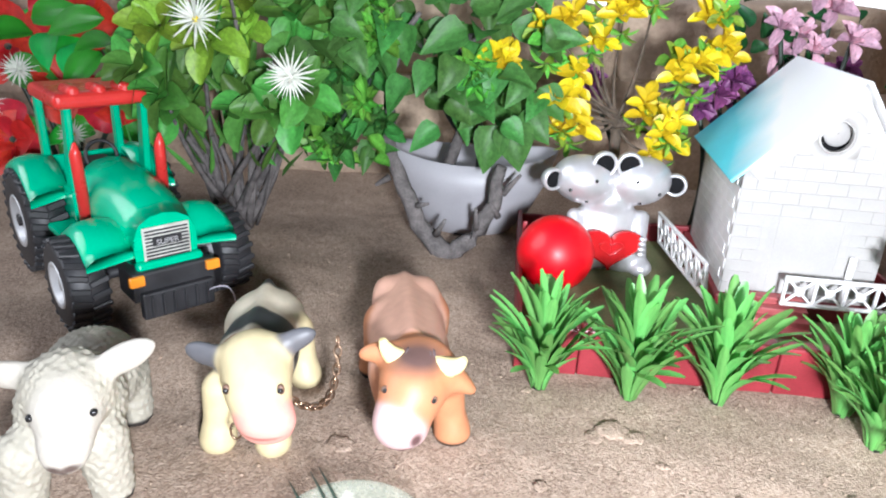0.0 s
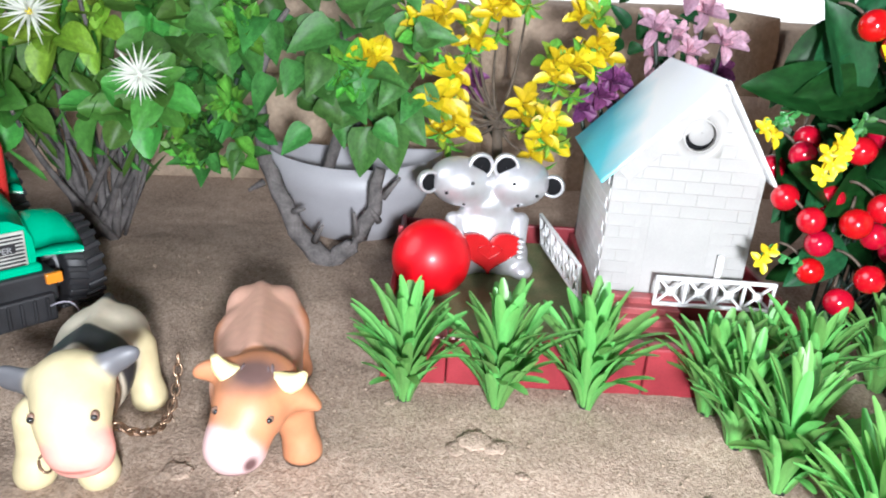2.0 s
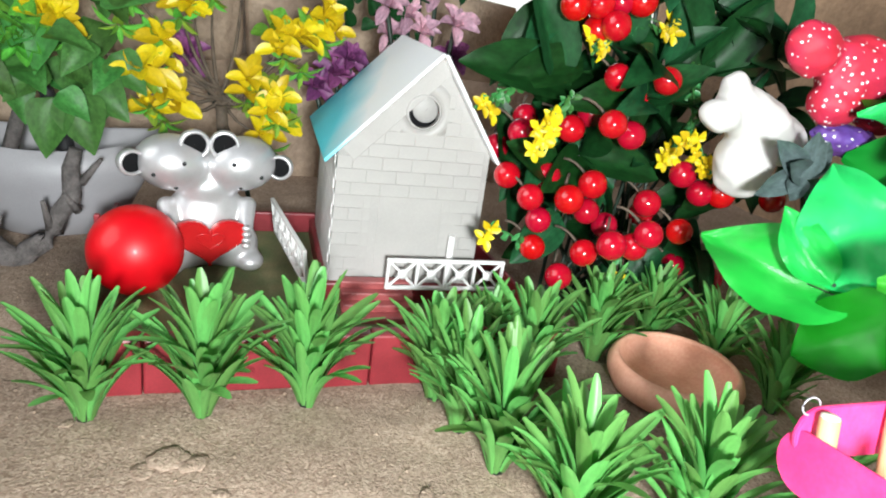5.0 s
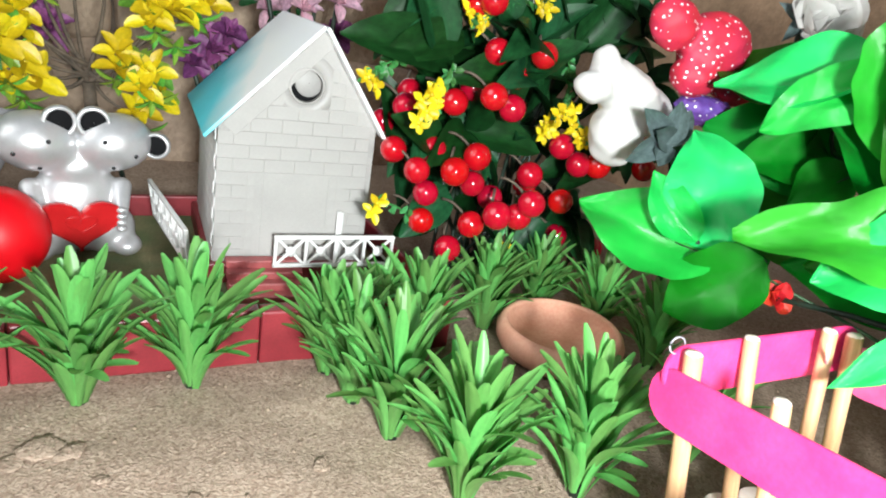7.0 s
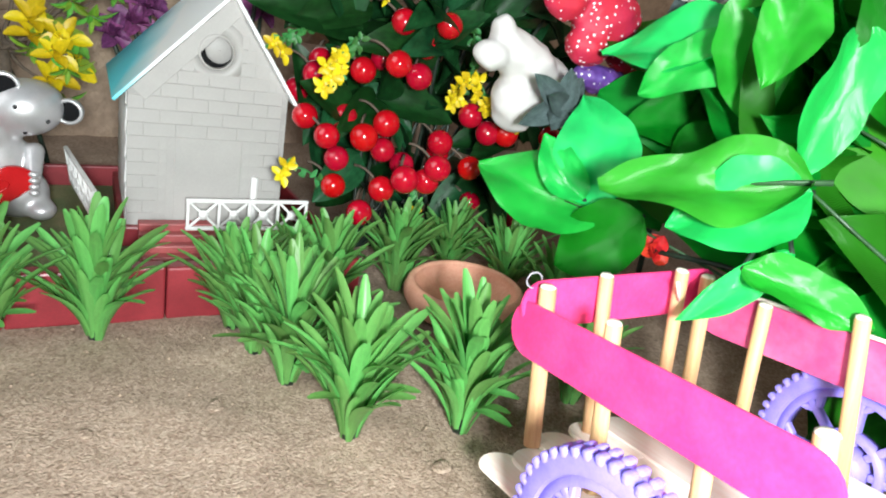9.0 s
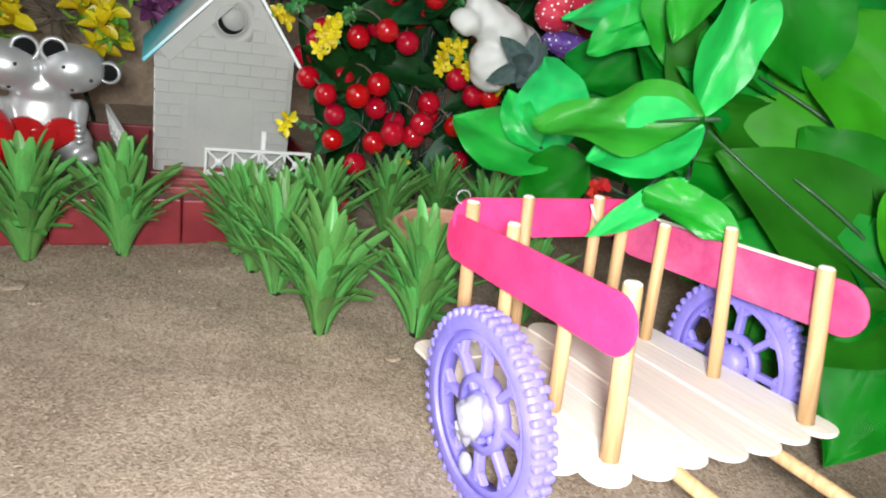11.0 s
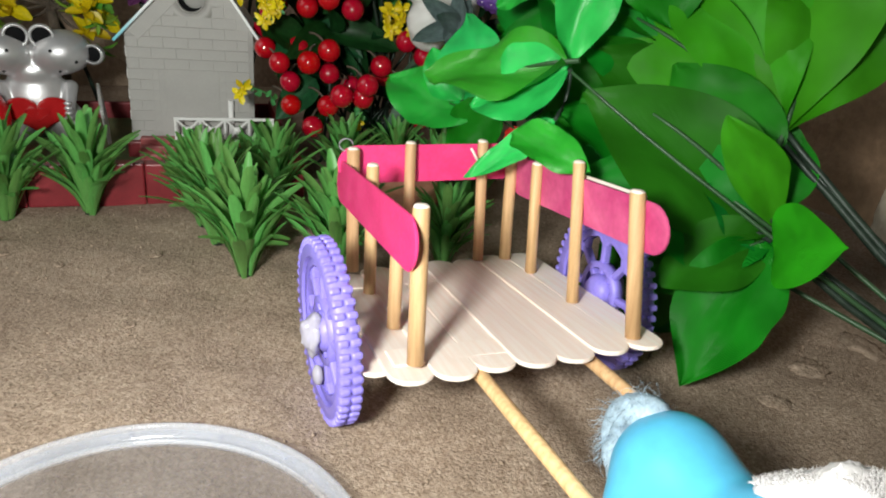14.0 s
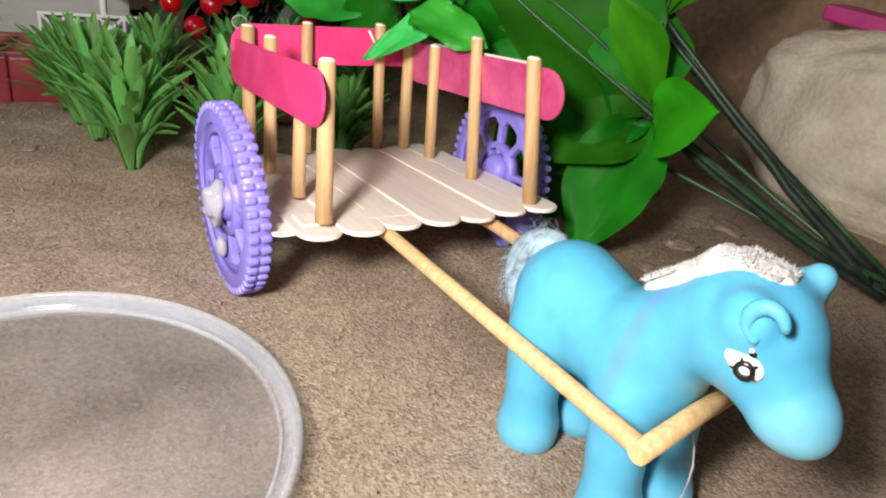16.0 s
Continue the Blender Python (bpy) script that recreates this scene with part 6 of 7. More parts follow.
        w = Vector((rnd.uniform(-0.8, 0.5), -0.5, rnd.uniform(-0.9, 0.4))).normalized()
        part("leaf", SUCC[i % 2] if i % 2 else HEARTS[i % 2], root, stand(c, c + w * 0.026, 0.013, (0, -1, 0.6), rnd.uniform(-30, 30)))


def boat_pot():
    """A white boat-shaped pot: wide lip, narrow foot, with a dark stump in it."""
    n, verts = 56, []
    prof = [(0.40, 0.0, 0.0), (0.50, 0.02, 0.03), (0.70, 0.25, 0.3), (0.88, 0.60, 0.6), (1.0, 1.0, 1.0), (0.985, 1.0, 1.012), (0.95, 0.97, 1.0), (0.82, 0.62, 0.62), (0.3, 0.6, 0.6), (0.01, 0.6, 0.6)]
    for s, z, _ in prof:
        for i in range(n):
            a = 2 * math.pi * i / n
            lift = 0.010 * (math.cos(a) ** 2) * z
            verts.append((0.0850 * s * math.cos(a), 0.046 * s * math.sin(a), 0.078 * z + lift - (0.0 if z else 0.002)))
    root = thing("boat_pot", "white ceramic boat-shaped flower pot", "flower pot", pose(0.0440, 0.690, 0.0, 0, 0, -2))
    part("bowl", solid("bowl", verts, ring_faces(len(prof), n), POT), root)
    part("stump", tube("stump", bent((0.012, 0.0, 0.045), (-0.012, -0.012, 0.150), (0.006, 0, 0), 6, 0.001), [0.008, 0.0075, 0.007, 0.0065, 0.006, 0.005, 0.003], T_BLACK, 9), root, label="dark twisted stump")
    part("stump_arm", tube("stump_arm", bent((0.004, -0.006, 0.095), (-0.030, -0.014, 0.125), (0, 0, -0.006), 5), [0.0055, 0.005, 0.0045, 0.004, 0.003, 0.002], T_BLACK, 8), root)


def yellow_tree():
    root = thing("yellow_tree", "small artificial tree with yellow and lime leaves on a brown trunk", "artificial tree")
    fork = Vector((0.1740, 0.6500, 0.1215))
    part("trunk", tube("trunk", bent((0.1780, 0.6580, -0.003), fork, (0.003, 0, 0), 6, 0.0012), [0.0070, 0.0064, 0.0060, 0.0056, 0.0052, 0.005, 0.0048], TWIG, 10), root)
    spots = [(0.105, 0.217), (0.067, 0.185), (0.121, 0.140), (0.142, 0.207), (0.220, 0.185), (0.253, 0.198), (0.216, 0.135), (0.216, 0.106), (0.194, 0.145), (0.090, 0.240), (0.150, 0.245), (0.100, 0.200), (0.240, 0.215), (0.130, 0.125), (0.185, 0.250), (0.120, 0.165), (0.235, 0.175), (0.165, 0.225)]
    rnd = random.Random(8)
    for i, (x, z) in enumerate(spots):
        c = Vector((x, 0.622 + rnd.uniform(-0.015, 0.02), z))
        part("branch", tube("branch", bent(fork + Vector((0, 0, 0.004 * (i % 4))), c + Vector((0, 0.01, -0.01)), (rnd.uniform(-0.008, 0.008), 0.01, -0.008), 6), [0.0022, 0.0018, 0.0016, 0.0014, 0.0012, 0.001, 0.0008], TWIG, 6), root)
        for k in range(3):
            o = Vector((rnd.uniform(-0.012, 0.012), rnd.uniform(-0.01, 0.008), rnd.uniform(-0.012, 0.012)))
            rosette(root, c + o, (rnd.uniform(-0.6, 0.6), -0.7, 0.6), 7, 0.0225, 0.0128, YELS if (i + k) % 4 else LIMES, i * 2 + k + 500, (15, 85))
        rosette(root, c + Vector((0, 0.006, -0.020)), (0, -0.5, -0.8), 9, 0.021, 0.0072, GREENS, i + 700, (30, 110))


def pink_bush():
    root = thing("pink_flower_bush", "artificial bush with dusty pink and purple flowers behind the house", "artificial plant")
    rnd = random.Random(12)
    for i, (x, z) in enumerate(((0.336, 0.208), (0.364, 0.232), (0.312, 0.215), (0.350, 0.195), (0.322, 0.190), (0.345, 0.245), (0.380, 0.205))):
        c = (x, 0.675 + rnd.uniform(-0.01, 0.02), z)
        rosette(root, c, (rnd.uniform(-0.4, 0.3), -0.7, 0.6), 10, 0.0245, 0.0125, PINKS, i + 900, (12, 90), "petal")
        part("stem", tube("stem", bent(c, (0.34, 0.70, -0.002), (0.01, 0, 0), 6), 0.0022, STEM, 6), root)
    for i, (x, z) in enumerate(((0.274, 0.150), (0.256, 0.138), (0.285, 0.165), (0.150, 0.155), (0.395, 0.175))):
        c = (x, 0.685 + rnd.uniform(-0.01, 0.02), z)
        rosette(root, c, (rnd.uniform(-0.4, 0.3), -0.7, 0.6), 12, 0.0235, 0.014, PURPS, i + 950, (12, 95), "petal")
        part("stem", tube("stem", bent(c, (x * 0.6 + 0.12, 0.70, -0.002), (0.01, 0, 0), 6), 0.0022, STEM, 6), root)
    for i in range(14):
        c = Vector((rnd.uniform(0.28, 0.39), 0.68, rnd.uniform(0.17, 0.25)))
        part("leaf", DARKS[i % 3], root, stand(c, c + Vector((rnd.uniform(-0.02, 0.02), -0.012, rnd.uniform(0.0, 0.025))), 0.013, (0, -1, 0.4)))


LACE = material("lacy_green_leaf", (0.06, 0.26, 0.06), 0.4, vary=0.2, through_light=0.2, spread=0.35, scale=3.5, fine=14, bump=0.06, depth=0.002)


def berry_bush():
    root = thing("berry_bush", "artificial bush of dark leaves, glossy red berries and yellow sprigs", "artificial plant")
    rnd = random.Random(5)
    foot = Vector((0.440, 0.500, -0.003))
    # leaves, in whorls at the ends of stems
    for i in range(26):
        c = Vector((rnd.uniform(0.37, 0.60), rnd.uniform(0.46, 0.54), rnd.uniform(0.05, 0.27)))
        part("stem", tube("stem", bent(foot + Vector((rnd.uniform(-0.03, 0.06), 0, 0)), c, (0.01, 0.01, 0), 5), 0.0016, STEM, 6), root)
        for k in range(6):
            w = Vector((rnd.uniform(-1, 1), rnd.uniform(-0.9, 0.2), rnd.uniform(-0.7, 0.8))).normalized()
            s = rnd.uniform(0.045, 0.070)
            part("leaf", DARKS[k % 3], root, stand(c, c + w * s, s * 0.46, (rnd.uniform(-0.4, 0.4), -0.8, 0.8), rnd.uniform(-25, 25)))
    for b, t, w in (((0.395, 0.480, 0.182), (0.308, 0.470, 0.196), 0.040), ((0.400, 0.478, 0.200), (0.335, 0.468, 0.182), 0.030), ((0.385, 0.48, 0.185), (0.352, 0.47, 0.248), 0.036), ((0.43, 0.47, 0.21), (0.40, 0.46, 0.262), 0.034), ((0.50, 0.47, 0.20), (0.53, 0.45, 0.262), 0.036), ((0.48, 0.46, 0.22), (0.445, 0.45, 0.265), 0.03), ((0.385, 0.47, 0.12), (0.345, 0.455, 0.145), 0.03), ((0.40, 0.47, 0.09), (0.36, 0.455, 0.058), 0.03)):
        part("leaf", DARKS[0], root, stand(b, t, w, (-0.1, -0.9, 0.5)))
    # berries in bunches, on thin red-brown stalks that meet behind them
    high = ((0.372, 0.455, 0.235), (0.390, 0.455, 0.238), (0.400, 0.447, 0.226), (0.407, 0.458, 0.241), (0.420, 0.452, 0.243), (0.396, 0.462, 0.222), (0.4138, 0.4526, 0.1934), (0.4439, 0.4384, 0.1956), (0.4440, 0.4660, 0.1770), (0.4120, 0.4740, 0.1640), (0.3986, 0.4262, 0.1660), (0.4236, 0.4376, 0.1573), (0.3881, 0.4577, 0.1557), (0.3690, 0.4900, 0.1560))
    middle = ((0.3586, 0.4741, 0.1481), (0.3590, 0.5080, 0.1300), (0.3542, 0.4755, 0.1167), (0.3820, 0.4675, 0.1189), (0.3621, 0.4519, 0.1077), (0.3717, 0.4518, 0.0913), (0.3733, 0.4552, 0.0693), (0.3854, 0.4392, 0.1105), (0.4046, 0.4429, 0.1207), (0.4061, 0.4460, 0.0999), (0.4279, 0.4513, 0.0876), (0.4086, 0.4128, 0.0866), (0.4021, 0.4333, 0.0731), (0.3900, 0.4404, 0.0523))
    right = ((0.4541, 0.4418, 0.1080), (0.4650, 0.4590, 0.0945), (0.4286, 0.4026, 0.0981), (0.4290, 0.4155, 0.0844), (0.4734, 0.4235, 0.0927), (0.4755, 0.4370, 0.1318), (0.4932, 0.4342, 0.1189), (0.5053, 0.4261, 0.1205), (0.5368, 0.4085, 0.1226), (0.5480, 0.4550, 0.0390), (0.5000, 0.4500, 0.0550))
    me_calyx = ball("calyx", 0.0030, STEM, 8, 6, (1, 1, 0.5))
    me = ball("berry", 0.0099, BERRY, 24, 16)
    for i, p in enumerate(high + middle + right):
        k = rnd.uniform(0.94, 1.05)
        part("berry", me, root, pose(*p, rnd.uniform(-40, 40), rnd.uniform(-40, 40), 0) @ Matrix.Diagonal((k, k, k, 1)))
        part("calyx", me_calyx, root, pose(p[0], p[1] + 0.0085, p[2] + 0.004, 70, 0, 0))
        hub = Vector((p[0] + 0.012 * (1 if i % 2 else -1), p[1] + 0.024, p[2] + 0.012))
        part("stalk", tube("stalk", bent(Vector(p) + Vector((0, 0.008, 0.003)), hub, (0, 0, 0.003), 4), 0.0011, TWIG, 5), root)
    # sprigs: a green stem with tiny leaves that ends in yellow four-petalled flowers
    petal = leaf_mesh("sprig_leaf", YELLOW, "round", 0.3, 0.25, 5, 2)
    lace = leaf_mesh("sprig_leaf", LACE, "round", 0.3, 0.1, 4, 2)

    def sprig(a, b, blooms, leaves):
        a, b = Vector(a), Vector(b)
        line = bent(a, b, (0, 0, 0.004), 6)
        part("sprig_stem", tube("sprig_stem", line, 0.0009, LACE, 5), root)
        for k in range(leaves):
            t = k / max(1, leaves - 1)
            p = a.lerp(b, t)
            w = Vector((rnd.uniform(-1, 1), rnd.uniform(-0.9, 0.2), rnd.uniform(-1, 1))).normalized()
            part("sprig_leaf", lace, root, stand(p, p + w * rnd.uniform(0.0050, 0.0085), 0.0042, (0, -1, 0.3)))
        for k in range(blooms):
            c = b + Vector((rnd.uniform(-0.009, 0.009), rnd.uniform(-0.006, 0.003), rnd.uniform(-0.008, 0.008))) * min(1, blooms / 3)
            ax = Vector((rnd.uniform(-0.5, 0.3), -0.9, rnd.uniform(-0.2, 0.5)))
            rosette(root, c, ax, 5, 0.0098, 0.0062, [petal], rnd.randrange(9999), (55, 92), "sprig_leaf")
            part("flower_eye", bead, root, Matrix.Translation(c + ax * 0.001))

    bead = ball("flower_eye", 0.0017, YELLOW, 8, 6)
    for a, b, blooms, leaves in (((0.381, 0.452, 0.178), (0.350, 0.431, 0.161), 6, 26), ((0.362, 0.445, 0.166), (0.3525, 0.4281, 0.1486), 3, 8), ((0.480, 0.452, 0.165), (0.4640, 0.4430, 0.1450), 4, 12), ((0.472, 0.450, 0.206), (0.4560, 0.4160, 0.1600), 4, 34), ((0.470, 0.425, 0.158), (0.4742, 0.4163, 0.1399), 3, 8), ((0.357, 0.445, 0.076), (0.328, 0.440, 0.087), 2, 8), ((0.425, 0.470, 0.226), (0.388, 0.452, 0.211), 3, 26), ((0.425, 0.470, 0.228), (0.444, 0.455, 0.230), 3, 10), ((0.349, 0.470, 0.178), (0.325, 0.470, 0.165), 2, 22), ((0.500, 0.425, 0.140), (0.5064, 0.4141, 0.1301), 2, 6), ((0.430, 0.43, 0.075), (0.430, 0.424, 0.062), 1, 4)):
        sprig(a, b, blooms, leaves)


def rose(label, centre, axis, size, petals, name="petal", seed=1, sepals=True):
    root = thing("fabric_flower", label, "artificial flower")
    c, axis = Vector(centre), Vector(axis).normalized()
    rosette(root, c, axis, 13, size, size * 0.95, petals, seed, (6, 72), name)
    if sepals:
        me = leaf_mesh("sepal", SEPAL, "lance", 0.3, -0.3, 6, 2)
        side = axis.orthogonal().normalized()
        for i in range(7):
            out = Matrix.Rotation(i * 0.9, 3, axis) @ side
            part("sepal", me, root, stand(c - axis * size * 0.05, c + (axis * 0.55 + out * 0.8).normalized() * size * 0.72, size * 0.26, out))
        part("calyx", ball("calyx", size * 0.18, SEPAL, 12, 8), root, Matrix.Translation(c - axis * size * 0.08))
    low = c - axis * size * 0.2
    part("stem", tube("stem", bent(low, (low.x + 0.07, low.y + 0.03, -0.002), (0.02, 0.01, 0.01), 8), 0.0026, STEM, 7), root)


def folded_flower(label, blobs, mat, low):
    """A flower of soft folded lobes on a stem."""
    root = thing("fabric_flower", label, "artificial flower")
    part("petals", skin("petals", blobs, 0.005, 0.0015, mat, (), (0.0012, 0.024)), root)
    low = Vector(low)
    part("stem", tube("stem", bent(low, (low.x + 0.07, low.y + 0.03, -0.002), (0.02, 0.01, 0.01), 8), 0.0026, STEM, 7), root)
    return root


def far_left_flowers():
    root = thing("red_flower_bunch", "bunch of red fabric flowers with green leaves and white blossom", "artificial plant")
    rnd = random.Random(2)
    for i, (x, y, z, s) in enumerate(((-0.430, 0.720, 0.158, 0.040), (-0.404, 0.660, 0.078, 0.036), (-0.372, 0.750, 0.192, 0.045), (-0.362, 0.700, 0.125, 0.036), (-0.330, 0.720, 0.110, 0.030), (-0.46, 0.70, 0.22, 0.04))):
        rosette(root, (x, y, z), (0.2, -0.9, 0.3), 9, s * 1.15, s * 1.35, REDS, i + 40, (50, 92), "petal")
        part("stem", tube("stem", bent((x, y, z), (-0.39, 0.72, -0.002), (0, 0.02, 0), 6), 0.0028, STEM, 6), root)
    big = leaf_mesh("leaf", CLOTH, "oval", 0.25, 0.3, 8, 4)
    for i in range(26):
        c = Vector((rnd.uniform(-0.47, -0.30), rnd.uniform(0.68, 0.76), rnd.uniform(0.05, 0.24)))
        w = Vector((rnd.uniform(-1, 1), rnd.uniform(-0.9, 0), rnd.uniform(-0.5, 0.8))).normalized()
        part("leaf", big, root, stand(c, c + w * 0.055, 0.03, (0, -1, 0.6)))
    for i, p in enumerate(((-0.43, 0.66, 0.20), (-0.415, 0.65, 0.115), (-0.385, 0.66, 0.145), (-0.36, 0.69, 0.078), (-0.45, 0.67, 0.17), (-0.40, 0.67, 0.225))):
        spiky_flower(root, p, (0.1, -0.9, 0.3), 0.017, i + 20)


# ---- the bouquet of cloth leaves ----
CLOTHS = [leaf_mesh("leaf", CLOTH, "keen", c, b, 20, 8, w, seed=i + 3) for i, (b, c, w) in enumerate(((0.10, 0.20, 0.06), (0.18, 0.26, 0.07), (0.10, 0.16, 0.08), (0.22, 0.24, 0.06), (0.04, 0.18, 0.08)))]
SHADED_DEEPS = [leaf_mesh("leaf", CLOTH_DEEP_SHADED, "keen" if i % 2 else "long", c, b, 18, 8, w, seed=i + 13) for i, (b, c, w) in enumerate(((0.08, 0.16, 0.04), (0.16, 0.22, 0.06), (0.12, 0.12, 0.06), (0.20, 0.20, 0.06)))]
LIGHTS = [leaf_mesh("leaf", CLOTH_LIGHT, "wedge", c, b, 18, 8, w, seed=i + 23) for i, (b, c, w) in enumerate(((0.08, 0.14, 0.04), (0.14, 0.18, 0.05), (0.10, 0.12, 0.06)))]
FOLDED = leaf_mesh("leaf", CLOTH_LIGHT, "oval", 0.16, 0.12, 14, 8, 0.02, seed=41)
bouquet_leaves = []


def cloth_leaf(base, tip, width, face=(-0.62, -0.60, 0.62)):
    bouquet_leaves.append((base, tip, width, face))


# the spray before the berries
cloth_leaf((0.476, 0.280, 0.101), (0.428, 0.358, 0.117), 0.050, (-0.70, -0.55, 0.50))
cloth_leaf((0.466, 0.292, 0.110), (0.449, 0.322, 0.145), 0.024, (-0.75, -0.55, 0.30))
cloth_leaf((0.474, 0.282, 0.108), (0.473, 0.322, 0.172), 0.050, (-0.80, -0.50, 0.25))
cloth_leaf((0.484, 0.258, 0.110), (0.452, 0.292, 0.064), 0.048, (-0.70, -0.62, 0.25))
cloth_leaf((0.462, 0.155, 0.162), (0.409, 0.233, 0.140), 0.042, (-0.60, -0.45, 0.70))
cloth_leaf((0.464, 0.156, 0.158), (0.424, 0.198, 0.128), 0.038, (-0.65, -0.60, 0.35))
cloth_leaf((0.470, 0.165, 0.158), (0.452, 0.222, 0.124), 0.034, (-0.75, -0.50, 0.35))
cloth_leaf((0.560, 0.285, 0.166), (0.498, 0.301, 0.158), 0.034, (-0.60, -0.70, 0.45))
cloth_leaf((0.552, 0.262, 0.160), (0.512, 0.272, 0.140), 0.034, (-0.60, -0.70, 0.45))
cloth_leaf((0.458, 0.152, 0.130), (0.413, 0.171, 0.091), 0.015, (-0.55, -0.75, 0.35))
cloth_leaf((0.4362, 0.1600, 0.1200), (0.4530, 0.1060, 0.1160), 0.022, (-0.42, -0.35, 0.88))
cloth_leaf((0.525, 0.245, 0.222), (0.4845, 0.329, 0.202), 0.040, (-0.70, -0.50, 0.50))
cloth_leaf((0.520, 0.240, 0.218), (0.479, 0.283, 0.181), 0.030, (-0.75, -0.50, 0.40))
cloth_leaf((0.492, 0.170, 0.232), (0.466, 0.160, 0.158), 0.034, (-0.45, -0.88, 0.12))
cloth_leaf((0.490, 0.205, 0.250), (0.470, 0.200, 0.198), 0.030, (-0.75, -0.55, 0.35))
cloth_leaf((0.502, 0.236, 0.250), (0.510, 0.221, 0.172), 0.042, (-0.75, -0.60, 0.30))
# the great leaves about the two nodes of the stem
cloth_leaf((0.556, 0.067, 0.087), (0.470, 0.143, 0.150), 0.066, (-0.55, -0.68, 0.40))
cloth_leaf((0.556, 0.067, 0.086), (0.465, 0.131, 0.106), 0.058, (-0.60, -0.75, 0.35))
cloth_leaf((0.556, 0.066, 0.088), (0.508, 0.073, 0.150), 0.024, (-0.60, -0.75, 0.30))
cloth_leaf((0.5420, 0.0540, 0.0850), (0.5170, 0.0065, 0.1080), 0.041, (-0.70, -0.45, 0.30))
cloth_leaf((0.567, 0.089, 0.137), (0.610, 0.116, 0.246), 0.074, (-0.55, -0.75, 0.25))
cloth_leaf((0.567, 0.089, 0.137), (0.577, 0.137, 0.240), 0.076, (-0.60, -0.70, 0.25))
cloth_leaf((0.568, 0.092, 0.140), (0.513, 0.190, 0.190), 0.056, (-0.70, -0.60, 0.30))
cloth_leaf((0.568, 0.092, 0.140), (0.538, 0.158, 0.232), 0.064, (-0.65, -0.68, 0.25))
cloth_leaf((0.556, 0.067, 0.084), (0.480, 0.072, 0.062), 0.036, (-0.55, -0.72, 0.45))
cloth_leaf((0.545, 0.066, 0.082), (0.490, 0.041, 0.016), 0.044, (-0.60, -0.72, 0.30))
cloth_leaf((0.550, 0.070, 0.080), (0.524, 0.050, 0.013), 0.026, (-0.55, -0.75, 0.30))
cloth_leaf((0.540, 0.090, 0.080), (0.500, 0.110, 0.040), 0.050, (-0.60, -0.72, 0.30))
# deeper in the bunch
cloth_leaf((0.551, 0.199, 0.089), (0.518, 0.215, 0.185), 0.055, (-0.89, -0.86, 0.59))
cloth_leaf((0.535, 0.168, 0.174), (0.530, 0.223, 0.248), 0.048, (-0.75, -0.32, 0.61))
cloth_leaf((0.577, 0.270, 0.160), (0.514, 0.345, 0.177), 0.051, (-0.83, -0.65, 0.76))
cloth_leaf((0.545, 0.202, 0.135), (0.501, 0.262, 0.205), 0.048, (-0.90, -0.87, 0.85))
cloth_leaf((0.582, 0.264, 0.103), (0.508, 0.323, 0.141), 0.053, (-0.83, -0.74, 0.42))
cloth_leaf((0.560, 0.295, 0.191), (0.532, 0.365, 0.129), 0.044, (-0.73, -0.55, 0.56))
cloth_leaf((0.527, 0.148, 0.183), (0.502, 0.165, 0.278), 0.053, (-0.69, -0.83, 0.74))
cloth_leaf((0.542, 0.278, 0.195), (0.519, 0.365, 0.219), 0.050, (-0.80, -0.52, 0.67))
cloth_leaf((0.580, 0.240, 0.175), (0.553, 0.308, 0.236), 0.051, (-0.49, -0.43, 0.84))
cloth_leaf((0.572, 0.309, 0.078), (0.557, 0.368, 0.105), 0.033, (-0.49, -0.61, 0.44))
cloth_leaf((0.537, 0.194, 0.149), (0.501, 0.221, 0.234), 0.048, (-0.42, -0.35, 0.45))
cloth_leaf((0.561, 0.176, 0.103), (0.515, 0.267, 0.108), 0.050, (-0.34, -0.64, 0.68))
cloth_leaf((0.568, 0.297, 0.131), (0.528, 0.364, 0.162), 0.045, (-0.88, -0.50, 0.89))
cloth_leaf((0.588, 0.188, 0.212), (0.518, 0.198, 0.249), 0.038, (-0.38, -0.53, 0.42))
cloth_leaf((0.579, 0.137, 0.127), (0.500, 0.156, 0.119), 0.036, (-0.40, -0.47, 0.68))
cloth_leaf((0.566, 0.147, 0.096), (0.471, 0.166, 0.094), 0.045, (-0.31, -0.93, 0.47))
cloth_leaf((0.589, 0.131, 0.109), (0.485, 0.150, 0.085), 0.049, (-0.65, -0.40, 0.24))
cloth_leaf((0.578, 0.214, 0.169), (0.511, 0.221, 0.223), 0.040, (-0.86, -0.80, -0.02))
cloth_leaf((0.589, 0.171, 0.145), (0.544, 0.158, 0.227), 0.042, (-1.02, -1.01, 0.09))
cloth_leaf((0.596, 0.155, 0.112), (0.483, 0.186, 0.124), 0.056, (-0.85, -0.78, 0.14))
cloth_leaf((0.604, 0.170, 0.170), (0.507, 0.191, 0.223), 0.049, (-1.00, -0.43, 0.35))
cloth_leaf((0.587, 0.155, 0.094), (0.495, 0.178, 0.090), 0.050, (-0.48, -1.01, 0.79))
cloth_leaf((0.559, 0.204, 0.203), (0.506, 0.189, 0.266), 0.045, (-0.73, -0.71, 0.12))
cloth_leaf((0.573, 0.199, 0.145), (0.501, 0.194, 0.234), 0.060, (-0.89, -0.94, 0.18))
cloth_leaf((0.579, 0.131, 0.132), (0.502, 0.148, 0.123), 0.036, (-0.97, -1.00, 0.80))
cloth_leaf((0.595, 0.148, 0.122), (0.547, 0.156, 0.183), 0.042, (-0.97, -0.92, 0.64))
